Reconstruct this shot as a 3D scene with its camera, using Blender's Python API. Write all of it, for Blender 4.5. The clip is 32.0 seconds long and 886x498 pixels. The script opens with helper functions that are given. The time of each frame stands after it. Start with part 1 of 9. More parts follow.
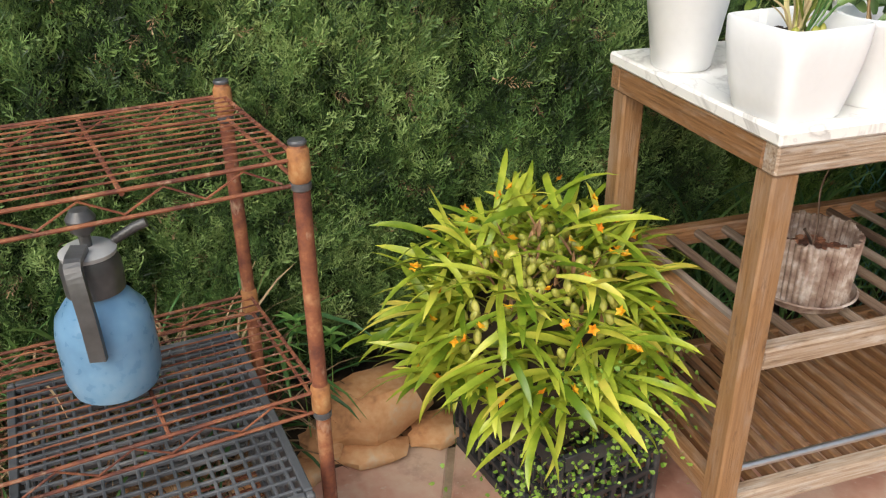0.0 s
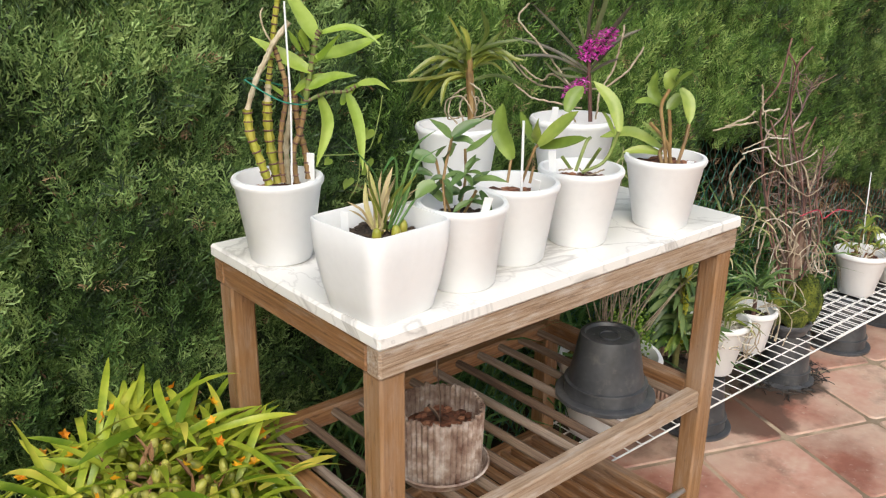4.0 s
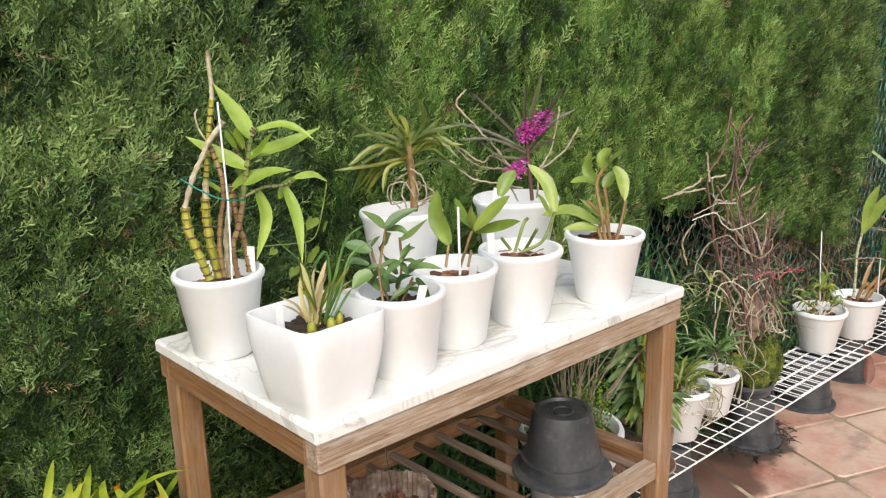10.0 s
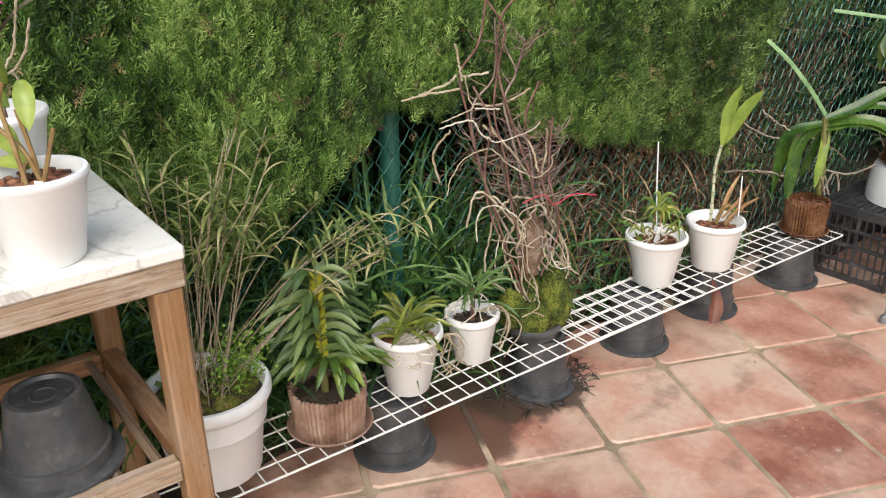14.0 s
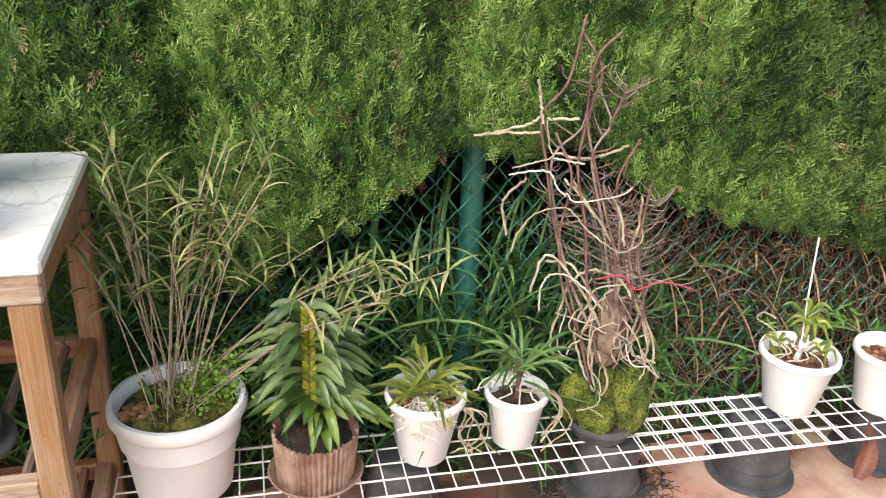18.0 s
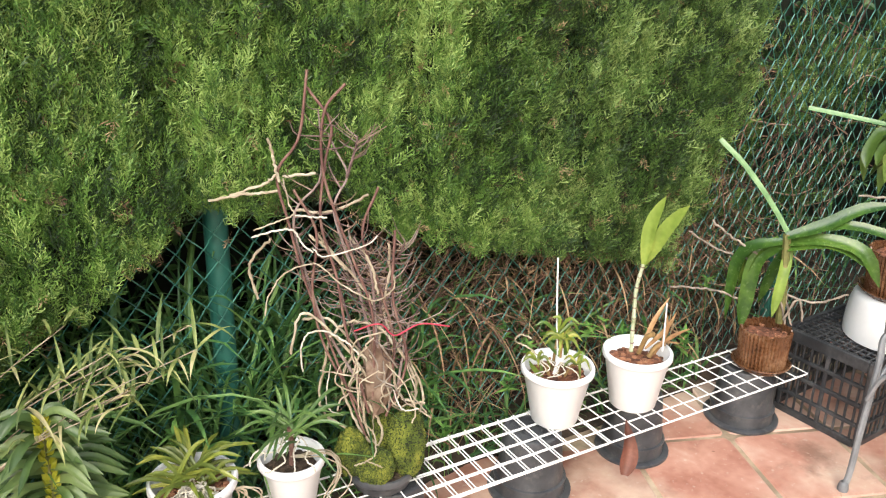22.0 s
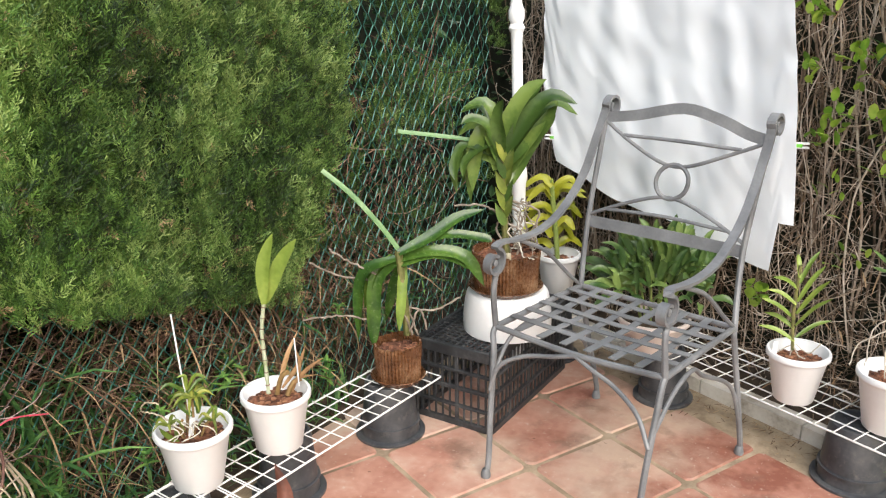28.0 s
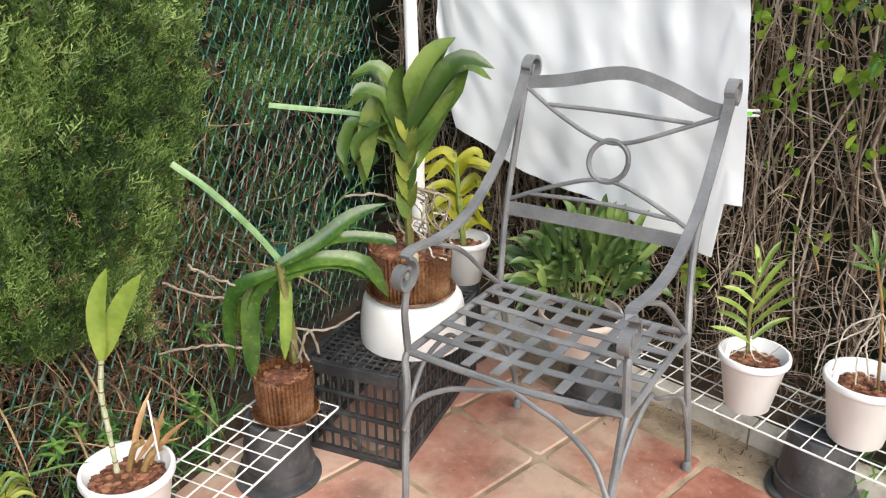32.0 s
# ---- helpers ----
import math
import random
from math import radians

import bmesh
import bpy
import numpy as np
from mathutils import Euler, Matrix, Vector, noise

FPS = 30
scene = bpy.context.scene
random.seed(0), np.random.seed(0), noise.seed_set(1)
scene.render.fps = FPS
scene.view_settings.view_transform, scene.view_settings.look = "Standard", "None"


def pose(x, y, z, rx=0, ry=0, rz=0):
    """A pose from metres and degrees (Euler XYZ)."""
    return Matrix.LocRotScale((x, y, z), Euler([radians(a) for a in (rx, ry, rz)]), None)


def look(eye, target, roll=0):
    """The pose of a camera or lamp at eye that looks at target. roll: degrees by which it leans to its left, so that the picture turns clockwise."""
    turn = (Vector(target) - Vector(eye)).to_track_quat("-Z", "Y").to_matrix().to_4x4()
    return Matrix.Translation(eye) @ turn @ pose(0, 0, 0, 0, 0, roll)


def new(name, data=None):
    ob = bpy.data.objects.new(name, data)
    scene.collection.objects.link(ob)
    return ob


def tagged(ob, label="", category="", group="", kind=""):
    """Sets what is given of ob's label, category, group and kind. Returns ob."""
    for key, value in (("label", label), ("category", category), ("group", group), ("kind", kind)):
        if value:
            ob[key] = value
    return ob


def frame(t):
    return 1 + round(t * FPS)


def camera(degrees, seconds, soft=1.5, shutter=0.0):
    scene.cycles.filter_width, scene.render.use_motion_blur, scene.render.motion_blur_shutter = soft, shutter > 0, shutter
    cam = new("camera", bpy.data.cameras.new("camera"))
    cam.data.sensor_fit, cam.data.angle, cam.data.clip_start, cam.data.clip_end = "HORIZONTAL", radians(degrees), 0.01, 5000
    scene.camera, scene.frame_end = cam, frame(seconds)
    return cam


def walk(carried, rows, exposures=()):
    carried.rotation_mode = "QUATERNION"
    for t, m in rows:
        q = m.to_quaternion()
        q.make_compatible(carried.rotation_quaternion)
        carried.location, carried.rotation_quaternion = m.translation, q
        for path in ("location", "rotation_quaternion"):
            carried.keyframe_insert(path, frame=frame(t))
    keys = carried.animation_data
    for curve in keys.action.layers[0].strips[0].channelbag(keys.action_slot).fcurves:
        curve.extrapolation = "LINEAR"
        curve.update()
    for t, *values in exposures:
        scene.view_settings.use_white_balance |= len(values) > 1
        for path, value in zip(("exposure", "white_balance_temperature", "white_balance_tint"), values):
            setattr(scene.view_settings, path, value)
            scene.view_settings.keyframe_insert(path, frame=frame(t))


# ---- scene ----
cam = camera(55.9, 32.0, soft=1.2)
PATH = [
    (0, (0.25, 0.178, 1.172), (0.782, 1.881, 0.268), -0.7),
    (0.5, (0.343, 0.245, 1.174), (0.923, 1.891, 0.197), -0.2),
    (1, (0.391, 0.259, 1.172), (0.981, 1.881, 0.161), -0.7),
    (1.5, (0.402, 0.261, 1.183), (1.014, 1.866, 0.157), -0.7),
    (2, (0.401, 0.274, 1.19), (1.059, 1.845, 0.141), -1.2),
    (2.5, (0.406, 0.276, 1.191), (1.156, 1.807, 0.145), -0.8),
    (3, (0.384, 0.265, 1.238), (1.314, 1.738, 0.256), -0.2),
    (3.5, (0.401, 0.26, 1.247), (1.513, 1.719, 0.451), 0.6),
    (4, (0.414, 0.256, 1.259), (1.648, 1.688, 0.604), 0.7),
    (4.5, (0.424, 0.258, 1.265), (1.695, 1.708, 0.735), 0.5),
    (6.5, (0.436, 0.231, 1.28), (1.726, 1.691, 0.828), -1.3),
    (7, (0.436, 0.231, 1.284), (1.747, 1.676, 0.844), -1.2),
    (7.5, (0.437, 0.232, 1.286), (1.752, 1.672, 0.843), -1.2),
    (8, (0.441, 0.237, 1.284), (1.757, 1.676, 0.838), -1.2),
    (8.5, (0.448, 0.241, 1.286), (1.76, 1.683, 0.839), -1.2),
    (9, (0.452, 0.238, 1.288), (1.766, 1.678, 0.841), -1.1),
    (9.5, (0.451, 0.222, 1.29), (1.762, 1.664, 0.839), -1.1),
    (10, (0.454, 0.212, 1.29), (1.756, 1.644, 0.789), -1.4),
    (10.5, (0.479, 0.205, 1.287), (1.777, 1.629, 0.751), -1.7),
    (11, (0.566, 0.182, 1.28), (1.851, 1.591, 0.677), -2.9),
    (11.5, (0.749, 0.119, 1.275), (2.027, 1.515, 0.629), -3.4),
    (12, (0.891, 0.034, 1.27), (2.165, 1.422, 0.599), -3.4),
    (12.5, (1.029, -0.016, 1.245), (2.294, 1.365, 0.544), -3.3),
    (13, (1.213, -0.015, 1.238), (2.468, 1.369, 0.523), -2.4),
    (13.5, (1.312, -0.017, 1.244), (2.515, 1.387, 0.482), -2.0),
    (14, (1.446, -0.05, 1.269), (2.539, 1.421, 0.469), -1.0),
    (14.5, (1.637, -0.126, 1.29), (2.622, 1.417, 0.485), -1.1),
    (15, (1.743, -0.119, 1.278), (2.553, 1.523, 0.473), -1.8),
    (15.5, (1.776, -0.022, 1.251), (2.509, 1.656, 0.447), 0.6),
    (17.5, (2.026, -0.026, 1.284), (2.508, 1.734, 0.464), 3.1),
    (18, (2.029, -0.027, 1.278), (2.513, 1.738, 0.471), 2.9),
    (18.5, (2.033, -0.022, 1.285), (2.526, 1.739, 0.475), 2.4),
    (19, (2.043, -0.022, 1.285), (2.58, 1.729, 0.482), 2.1),
    (19.5, (2.046, -0.022, 1.289), (2.629, 1.718, 0.493), 1.3),
    (20, (2.049, -0.02, 1.292), (2.687, 1.704, 0.503), 0.5),
    (20.5, (2.059, -0.009, 1.302), (2.819, 1.665, 0.513), 1.4),
    (21, (2.07, -0.002, 1.305), (2.92, 1.641, 0.544), 1.6),
    (21.5, (2.083, -0.003, 1.307), (2.997, 1.619, 0.575), 1.7),
    (22, (2.093, -0.005, 1.307), (3.073, 1.586, 0.594), 1.3),
    (22.5, (2.103, -0.014, 1.306), (3.143, 1.565, 0.651), 1.2),
    (23, (2.109, -0.024, 1.304), (3.235, 1.501, 0.666), 1.9),
    (23.5, (2.11, -0.021, 1.303), (3.322, 1.439, 0.671), 2.4),
    (24, (2.115, -0.017, 1.304), (3.421, 1.36, 0.673), 2.7),
    (24.5, (2.126, -0.022, 1.302), (3.462, 1.327, 0.675), 2.3),
    (25, (2.136, -0.033, 1.304), (3.495, 1.295, 0.678), 1.4),
    (25.5, (2.15, -0.043, 1.31), (3.544, 1.248, 0.685), 1.3),
    (27.5, (2.203, -0.078, 1.308), (3.727, 1.06, 0.69), -0.1),
    (28, (2.205, -0.073, 1.3), (3.77, 1.009, 0.683), -0.7),
    (28.5, (2.212, -0.079, 1.298), (3.805, 0.951, 0.665), -0.6),
    (29, (2.22, -0.078, 1.294), (3.841, 0.88, 0.622), -0.6),
    (29.5, (2.225, -0.072, 1.286), (3.86, 0.856, 0.603), -1.1),
    (30, (2.226, -0.073, 1.28), (3.88, 0.816, 0.593), -0.9),
    (30.5, (2.218, -0.043, 1.273), (3.897, 0.795, 0.579), -0.0),
    (31, (2.299, 0.018, 1.264), (3.973, 0.822, 0.521), 0.4),
    (31.5, (2.481, 0.142, 1.304), (4.152, 0.932, 0.54), 0.3),
    (32, (2.578, 0.263, 1.306), (4.258, 1.032, 0.54), 0.2),
]
EXPOSURES = [(0, 0.17), (2, 0.08), (4, 0.0), (6.5, 0.15), (10, 0.1), (12, -0.08), (13.5, 0.05), (15, 0.35), (17, 0.55), (18, 0.63), (20, 0.78), (21, 0.72), (22, 0.7), (23, 0.44), (25, 0.36), (28, 0.42), (32, 0.42)]
walk(cam, [(t, look(eye, target, roll)) for t, eye, target, roll in PATH], EXPOSURES)

# ---- light ----
world = bpy.data.worlds.new("sky")
scene.world = world
world.use_nodes = True
wn = world.node_tree.nodes
sky = wn.new("ShaderNodeTexSky")
sky.sky_type = "NISHITA"
sky.sun_disc = False
sky.sun_elevation, sky.sun_rotation = radians(45), radians(215)
sky.air_density, sky.dust_density, sky.ozone_density = 1.6, 4.0, 1.0
world.node_tree.links.new(sky.outputs["Color"], wn["Background"].inputs["Color"])
wn["Background"].inputs["Strength"].default_value = 0.17
sun = new("sun", bpy.data.lights.new("sun", "SUN"))
sun.data.energy, sun.data.angle, sun.data.color = 2.4, radians(55), (0.95, 0.975, 1.0)
sun.matrix_world = look((-2.5, -2.4, 3.4), (0, 0, 0))

# ---- mesh tools ----
rnd = random.Random(7)


class Geo:
    """Vertices and faces of one mesh."""

    def __init__(self):
        self.v, self.f, self.n = [], [], 0

    def add(self, v, f):
        v = np.asarray(v, float).reshape(-1, 3)
        for a in f if isinstance(f, list) and f and isinstance(f[0], np.ndarray) else [f]:
            a = np.asarray(a, int)
            self.f.append(a + self.n)
        self.v.append(v)
        self.n += len(v)
        return self

    def mesh(self, name, smooth=False):
        me = bpy.data.meshes.new(name)
        v = np.concatenate(self.v)
        me.vertices.add(len(v))
        me.vertices.foreach_set("co", v.ravel())
        loops = np.concatenate([a.ravel() for a in self.f])
        sizes = np.concatenate([np.full(len(a), a.shape[1]) for a in self.f])
        me.loops.add(len(loops))
        me.loops.foreach_set("vertex_index", loops)
        me.polygons.add(len(sizes))
        starts = np.concatenate([[0], np.cumsum(sizes)[:-1]])
        me.polygons.foreach_set("loop_start", starts)
        me.update(calc_edges=True)
        me.polygons.foreach_set("use_smooth", np.full(len(sizes), bool(smooth)))
        me.validate()
        if smooth:
            me.set_sharp_from_angle(angle=radians(40))
        return me


def ob_of(name, data, material, parent=None, label="", m=None):
    ob = new(name, data)
    if material and not data.materials:
        data.materials.append(material)
    if parent:
        ob.parent = parent
    if m is not None:
        ob.matrix_basis = m
    if label:
        ob["label"] = label
    return ob


def part(name, geo, material, parent=None, label="", smooth=False, m=None):
    return ob_of(name, geo.mesh(name, smooth), material, parent, label, m)


def thing(name, m, label, category, group="", kind=""):
    ob = new(name)
    ob.empty_display_size = 0.05
    ob.matrix_basis = m
    return tagged(ob, label, category, group, kind)


def bar(geo, x0, x1, y0, y1, z0, z1, b=0.003):
    """A box with chamfered edges."""
    c = np.array([(x0 + x1) / 2, (y0 + y1) / 2, (z0 + z1) / 2])
    h = np.array([abs(x1 - x0) / 2, abs(y1 - y0) / 2, abs(z1 - z0) / 2])
    b = min(b, *(h * 0.6))
    v, idx = [], {}
    for sx in (-1, 1):
        for sy in (-1, 1):
            for sz in (-1, 1):
                s = np.array([sx, sy, sz])
                for k in range(3):
                    p = h * s
                    for j in range(3):
                        if j != k:
                            p[j] -= b * s[j]
                    idx[(sx, sy, sz, k)] = len(v)
                    v.append(c + p)
    quads, tris = [], []

    def put(loop, out):
        out.append(loop)
    for k in range(3):
        a, d = [(1, 2), (2, 0), (0, 1)][k]
        for s in (-1, 1):
            loop = []
            for sa, sd in ((-1, -1), (1, -1), (1, 1), (-1, 1)):
                t = [0, 0, 0]
                t[k], t[a], t[d] = s, sa, sd
                loop.append(idx[(*t, k)])
            put(loop if s > 0 else loop[::-1], quads)
        for sa in (-1, 1):
            for sd in (-1, 1):
                t0, t1 = [0, 0, 0], [0, 0, 0]
                t0[k], t1[k] = -1, 1
                t0[a] = t1[a] = sa
                t0[d] = t1[d] = sd
                loop = [idx[(*t0, a)], idx[(*t1, a)], idx[(*t1, d)], idx[(*t0, d)]]
                put(loop if sa * sd > 0 else loop[::-1], quads)
    for sx in (-1, 1):
        for sy in (-1, 1):
            for sz in (-1, 1):
                loop = [idx[(sx, sy, sz, k)] for k in range(3)]
                put(loop if sx * sy * sz > 0 else loop[::-1], tris)
    return geo.add(v, [np.array(quads), np.array(tris)])


def tube(geo, path, r, n=6, cap=True):
    """A round rod along a path; r is one radius or one for each point."""
    p = np.asarray(path, float)
    m = len(p)
    r = np.full(m, r) if np.isscalar(r) else np.asarray(r, float)
    t = np.gradient(p, axis=0)
    t /= np.linalg.norm(t, axis=1)[:, None] + 1e-12
    ref = np.array([0, 0, 1.0]) if abs(t[0][2]) < 0.9 else np.array([1.0, 0, 0])
    u = np.cross(t[0], ref)
    u /= np.linalg.norm(u)
    ang = np.arange(n) * 2 * math.pi / n
    rings = []
    for i in range(m):
        u = u - t[i] * (u @ t[i])
        u /= np.linalg.norm(u) + 1e-12
        w = np.cross(t[i], u)
        rings.append(p[i] + r[i] * (np.cos(ang)[:, None] * u + np.sin(ang)[:, None] * w))
    v = np.concatenate(rings)
    k = np.arange(n)
    k2 = (k + 1) % n
    f = np.concatenate([np.stack([i * n + k, i * n + k2, (i + 1) * n + k2, (i + 1) * n + k], 1) for i in range(m - 1)])
    faces = [f]
    if cap:
        faces += [np.arange(n)[::-1][None, :], (np.arange(n) + (m - 1) * n)[None, :]]
    return geo.add(v, faces)


def flatbar(geo, path, w, h, side):
    """A flat iron bar along a path: w across side, h across the other."""
    p = np.asarray(path, float)
    t = np.gradient(p, axis=0)
    t /= np.linalg.norm(t, axis=1)[:, None] + 1e-12
    s = np.asarray(side, float)
    v = []
    for i in range(len(p)):
        u = s - t[i] * (s @ t[i])
        u /= np.linalg.norm(u)
        q = np.cross(t[i], u)
        for a, b in ((-1, -1), (1, -1), (1, 1), (-1, 1)):
            v.append(p[i] + u * a * w / 2 + q * b * h / 2)
    k = np.arange(4)
    k2 = (k + 1) % 4
    f = np.concatenate([np.stack([i * 4 + k, i * 4 + k2, i * 4 + 4 + k2, i * 4 + 4 + k], 1) for i in range(len(p) - 1)])
    return geo.add(v, [f, np.array([[3, 2, 1, 0]]), np.arange(4)[None, :] + 4 * (len(p) - 1)])


def lathe(geo, profile, n=32, square=0.0):
    """Turns (r, z) pairs about z. square > 0 gives a rounded square plan."""
    a = np.arange(n) * 2 * math.pi / n
    cx, cy = np.cos(a), np.sin(a)
    if square:
        e = 2.0 / square
        k = (np.abs(cx) ** square + np.abs(cy) ** square) ** (-1 / square)
        cx, cy = cx * k, cy * k
    v = []
    for r, z in profile:
        v.append(np.stack([r * cx, r * cy, np.full(n, z)], 1))
    k = np.arange(n)
    k2 = (k + 1) % n
    f = np.concatenate([np.stack([i * n + k, i * n + k2, (i + 1) * n + k2, (i + 1) * n + k], 1) for i in range(len(profile) - 1)])
    return geo.add(np.concatenate(v), f)


def smooth_path(points, n=24):
    """A soft curve through a few points."""
    p = np.asarray(points, float)
    q = np.vstack([2 * p[0] - p[1], p, 2 * p[-1] - p[-2]])
    out = []
    seg = len(p) - 1
    for i in range(seg):
        a, b, c, d = q[i:i + 4]
        m = max(2, n // seg)
        for t in np.arange(m) / m:
            out.append(0.5 * (2 * b + (c - a) * t + (2 * a - 5 * b + 4 * c - d) * t * t + (3 * b - a - 3 * c + d) * t ** 3))
    out.append(p[-1])
    return np.array(out)


def blade(geo, base, az, el, length, width, droop, rows=6, fold=0.25, shape="strap", twist=0.0, thick=0.0):
    """A leaf: starts at base towards azimuth az and elevation el (degrees), and bends down by droop degrees on its way."""
    p = np.array(base, float)
    a, e = radians(az), radians(el)
    v = []
    side0 = np.array([-math.sin(a), math.cos(a), 0.0])
    step = length / rows
    for i in range(rows + 1):
        s = i / rows
        d = np.array([math.cos(e) * math.cos(a), math.cos(e) * math.sin(a), math.sin(e)])
        up = np.cross(d, side0)
        up = -up if up[2] < 0 and abs(e) < 1.5 else up
        tw = radians(twist) * s
        sd = side0 * math.cos(tw) + up * math.sin(tw)
        nu = up * math.cos(tw) - side0 * math.sin(tw)
        if shape == "strap":
            w = min(1.0, 0.55 + 1.6 * s) * (1 - max(0.0, (s - 0.55) / 0.45) ** 2.2)
        elif shape == "oval":
            w = (math.sin(math.pi * min(1, 0.06 + 0.94 * s) ** 0.85)) ** 0.75 if s < 1 else 0.0
        elif shape == "lance":
            w = math.sin(math.pi * (0.08 + 0.92 * s) ** 0.7) ** 0.9 if s < 1 else 0.0
        else:
            w = 1 - s ** 2
        w = max(w, 0.03) * width / 2
        v += [p + sd * w + nu * fold * w, p.copy(), p - sd * w + nu * fold * w]
        p = p + d * step
        e -= radians(droop) / rows * (0.4 + 1.2 * s)
    f = []
    for i in range(rows):
        o = 3 * i
        f += [[o, o + 1, o + 4, o + 3], [o + 1, o + 2, o + 5, o + 4]]
    return geo.add(v, np.array(f))


def blob(geo, c, r, rows=5, n=8, bump=0.0):
    """An egg; r is three half-axes."""
    v = [np.array([0, 0, -1.0])]
    for i in range(1, rows):
        b = math.pi * i / rows
        for k in range(n):
            a = 2 * math.pi * k / n
            v.append(np.array([math.sin(b) * math.cos(a), math.sin(b) * math.sin(a), -math.cos(b)]))
    v.append(np.array([0, 0, 1.0]))
    v = np.array(v)
    if bump:
        v = v * (1 + bump * np.array([noise.noise(Vector(p * 2.3) + Vector(c) * 31) for p in v])[:, None])
    v = v * np.asarray(r) + np.asarray(c)
    q, t = [], []
    for k in range(n):
        k2 = (k + 1) % n
        t.append([0, 1 + k2, 1 + k])
        t.append([len(v) - 1, 1 + (rows - 2) * n + k, 1 + (rows - 2) * n + k2])
        for i in range(rows - 2):
            o = 1 + i * n
            q.append([o + k, o + k2, o + n + k2, o + n + k])
    return geo.add(v, [np.array(t)] + ([np.array(q)] if q else []))


def scatter(geo, tv, tf, mats, locs):
    """Many transformed copies of a small template, as one mesh."""
    m = len(locs)
    v = np.einsum("nij,kj->nki", mats, tv) + locs[:, None, :]
    f = (tf[None, :, :] + (np.arange(m) * len(tv))[:, None, None]).reshape(-1, tf.shape[1])
    return geo.add(v.reshape(-1, 3), f)


def frames_for(normals, rng, spread=0.6, up=None):
    """Rotation matrices whose x runs along a jittered direction."""
    n = len(normals)
    d = normals + rng.normal(0, spread, (n, 3))
    d /= np.linalg.norm(d, axis=1)[:, None]
    r = rng.normal(0, 1, (n, 3))
    u = np.cross(d, r)
    u /= np.linalg.norm(u, axis=1)[:, None]
    w = np.cross(d, u)
    return np.stack([d, u, w], 2)


# ---- materials ----
def nodes_of(name):
    m = bpy.data.materials.new(name)
    m.use_nodes = True
    return m, m.node_tree.nodes, m.node_tree.links, m.node_tree.nodes["Principled BSDF"]


def surf(name, stops, rough=0.6, scale=12.0, fine=90.0, bump=0.2, metal=0.0, stretch=(1, 1, 1), by="noise", spread=0.35, leaf=0.0, coat=0.0, detail=6.0, rvar=0.12):
    """A surface whose colour wanders between stops by coarse and fine noise; by 'object' or 'island' also from piece to piece."""
    m, n, l, bs = nodes_of(name)
    co = n.new("ShaderNodeTexCoord")
    mp = n.new("ShaderNodeMapping")
    mp.inputs["Scale"].default_value = stretch
    l.new(co.outputs["Object"], mp.inputs["Vector"])
    a, b = n.new("ShaderNodeTexNoise"), n.new("ShaderNodeTexNoise")
    a.inputs["Scale"].default_value, b.inputs["Scale"].default_value = scale, fine
    a.inputs["Detail"].default_value, b.inputs["Detail"].default_value = detail, 4.0
    for t in (a, b):
        l.new(mp.outputs["Vector"], t.inputs["Vector"])
    mix = n.new("ShaderNodeMath")
    mix.operation = "MULTIPLY_ADD"
    mix.inputs[1].default_value = 0.35
    l.new(b.outputs["Fac"], mix.inputs[0])
    sc = n.new("ShaderNodeMath")
    sc.operation = "MULTIPLY_ADD"
    sc.inputs[1].default_value, sc.inputs[2].default_value = 1.3, -0.32
    l.new(a.outputs["Fac"], sc.inputs[0])
    l.new(sc.outputs[0], mix.inputs[2])
    fac = mix.outputs[0]
    if by != "noise":
        src = n.new("ShaderNodeObjectInfo").outputs["Random"] if by == "object" else n.new("ShaderNodeNewGeometry").outputs["Random Per Island"]
        k = n.new("ShaderNodeMath")
        k.operation = "MULTIPLY_ADD"
        k.inputs[1].default_value, k.inputs[2].default_value = spread * 2, -spread
        l.new(src, k.inputs[0])
        s = n.new("ShaderNodeMath")
        s.operation = "ADD"
        l.new(fac, s.inputs[0])
        l.new(k.outputs[0], s.inputs[1])
        fac = s.outputs[0]
    ramp = n.new("ShaderNodeValToRGB")
    e = ramp.color_ramp.elements
    e[0].position, e[1].position = 0.2, 0.85
    for i, c in enumerate(stops):
        if i == 0:
            e[0].color = (*c, 1)
        elif i == len(stops) - 1:
            e[-1].color = (*c, 1)
        else:
            e.new(0.2 + 0.65 * i / (len(stops) - 1)).color = (*c, 1)
    l.new(fac, ramp.inputs[0])
    l.new(ramp.outputs[0], bs.inputs["Base Color"])
    bs.inputs["Metallic"].default_value = metal
    rr = n.new("ShaderNodeMath")
    rr.operation = "MULTIPLY_ADD"
    rr.inputs[1].default_value, rr.inputs[2].default_value = rvar * 2, rough - rvar
    l.new(b.outputs["Fac"], rr.inputs[0])
    l.new(rr.outputs[0], bs.inputs["Roughness"])
    bs.inputs["Coat Weight"].default_value = coat
    if bump:
        bp = n.new("ShaderNodeBump")
        bp.inputs["Strength"].default_value, bp.inputs["Distance"].default_value = bump, 0.004
        l.new(mix.outputs[0], bp.inputs["Height"])
        l.new(bp.outputs["Normal"], bs.inputs["Normal"])
    if leaf:
        tr = n.new("ShaderNodeBsdfTranslucent")
        l.new(ramp.outputs[0], tr.inputs["Color"])
        ms = n.new("ShaderNodeMixShader")
        ms.inputs[0].default_value = leaf
        l.new(bs.outputs[0], ms.inputs[1])
        l.new(tr.outputs[0], ms.inputs[2])
        l.new(ms.outputs[0], n["Material Output"].inputs["Surface"])
    return m


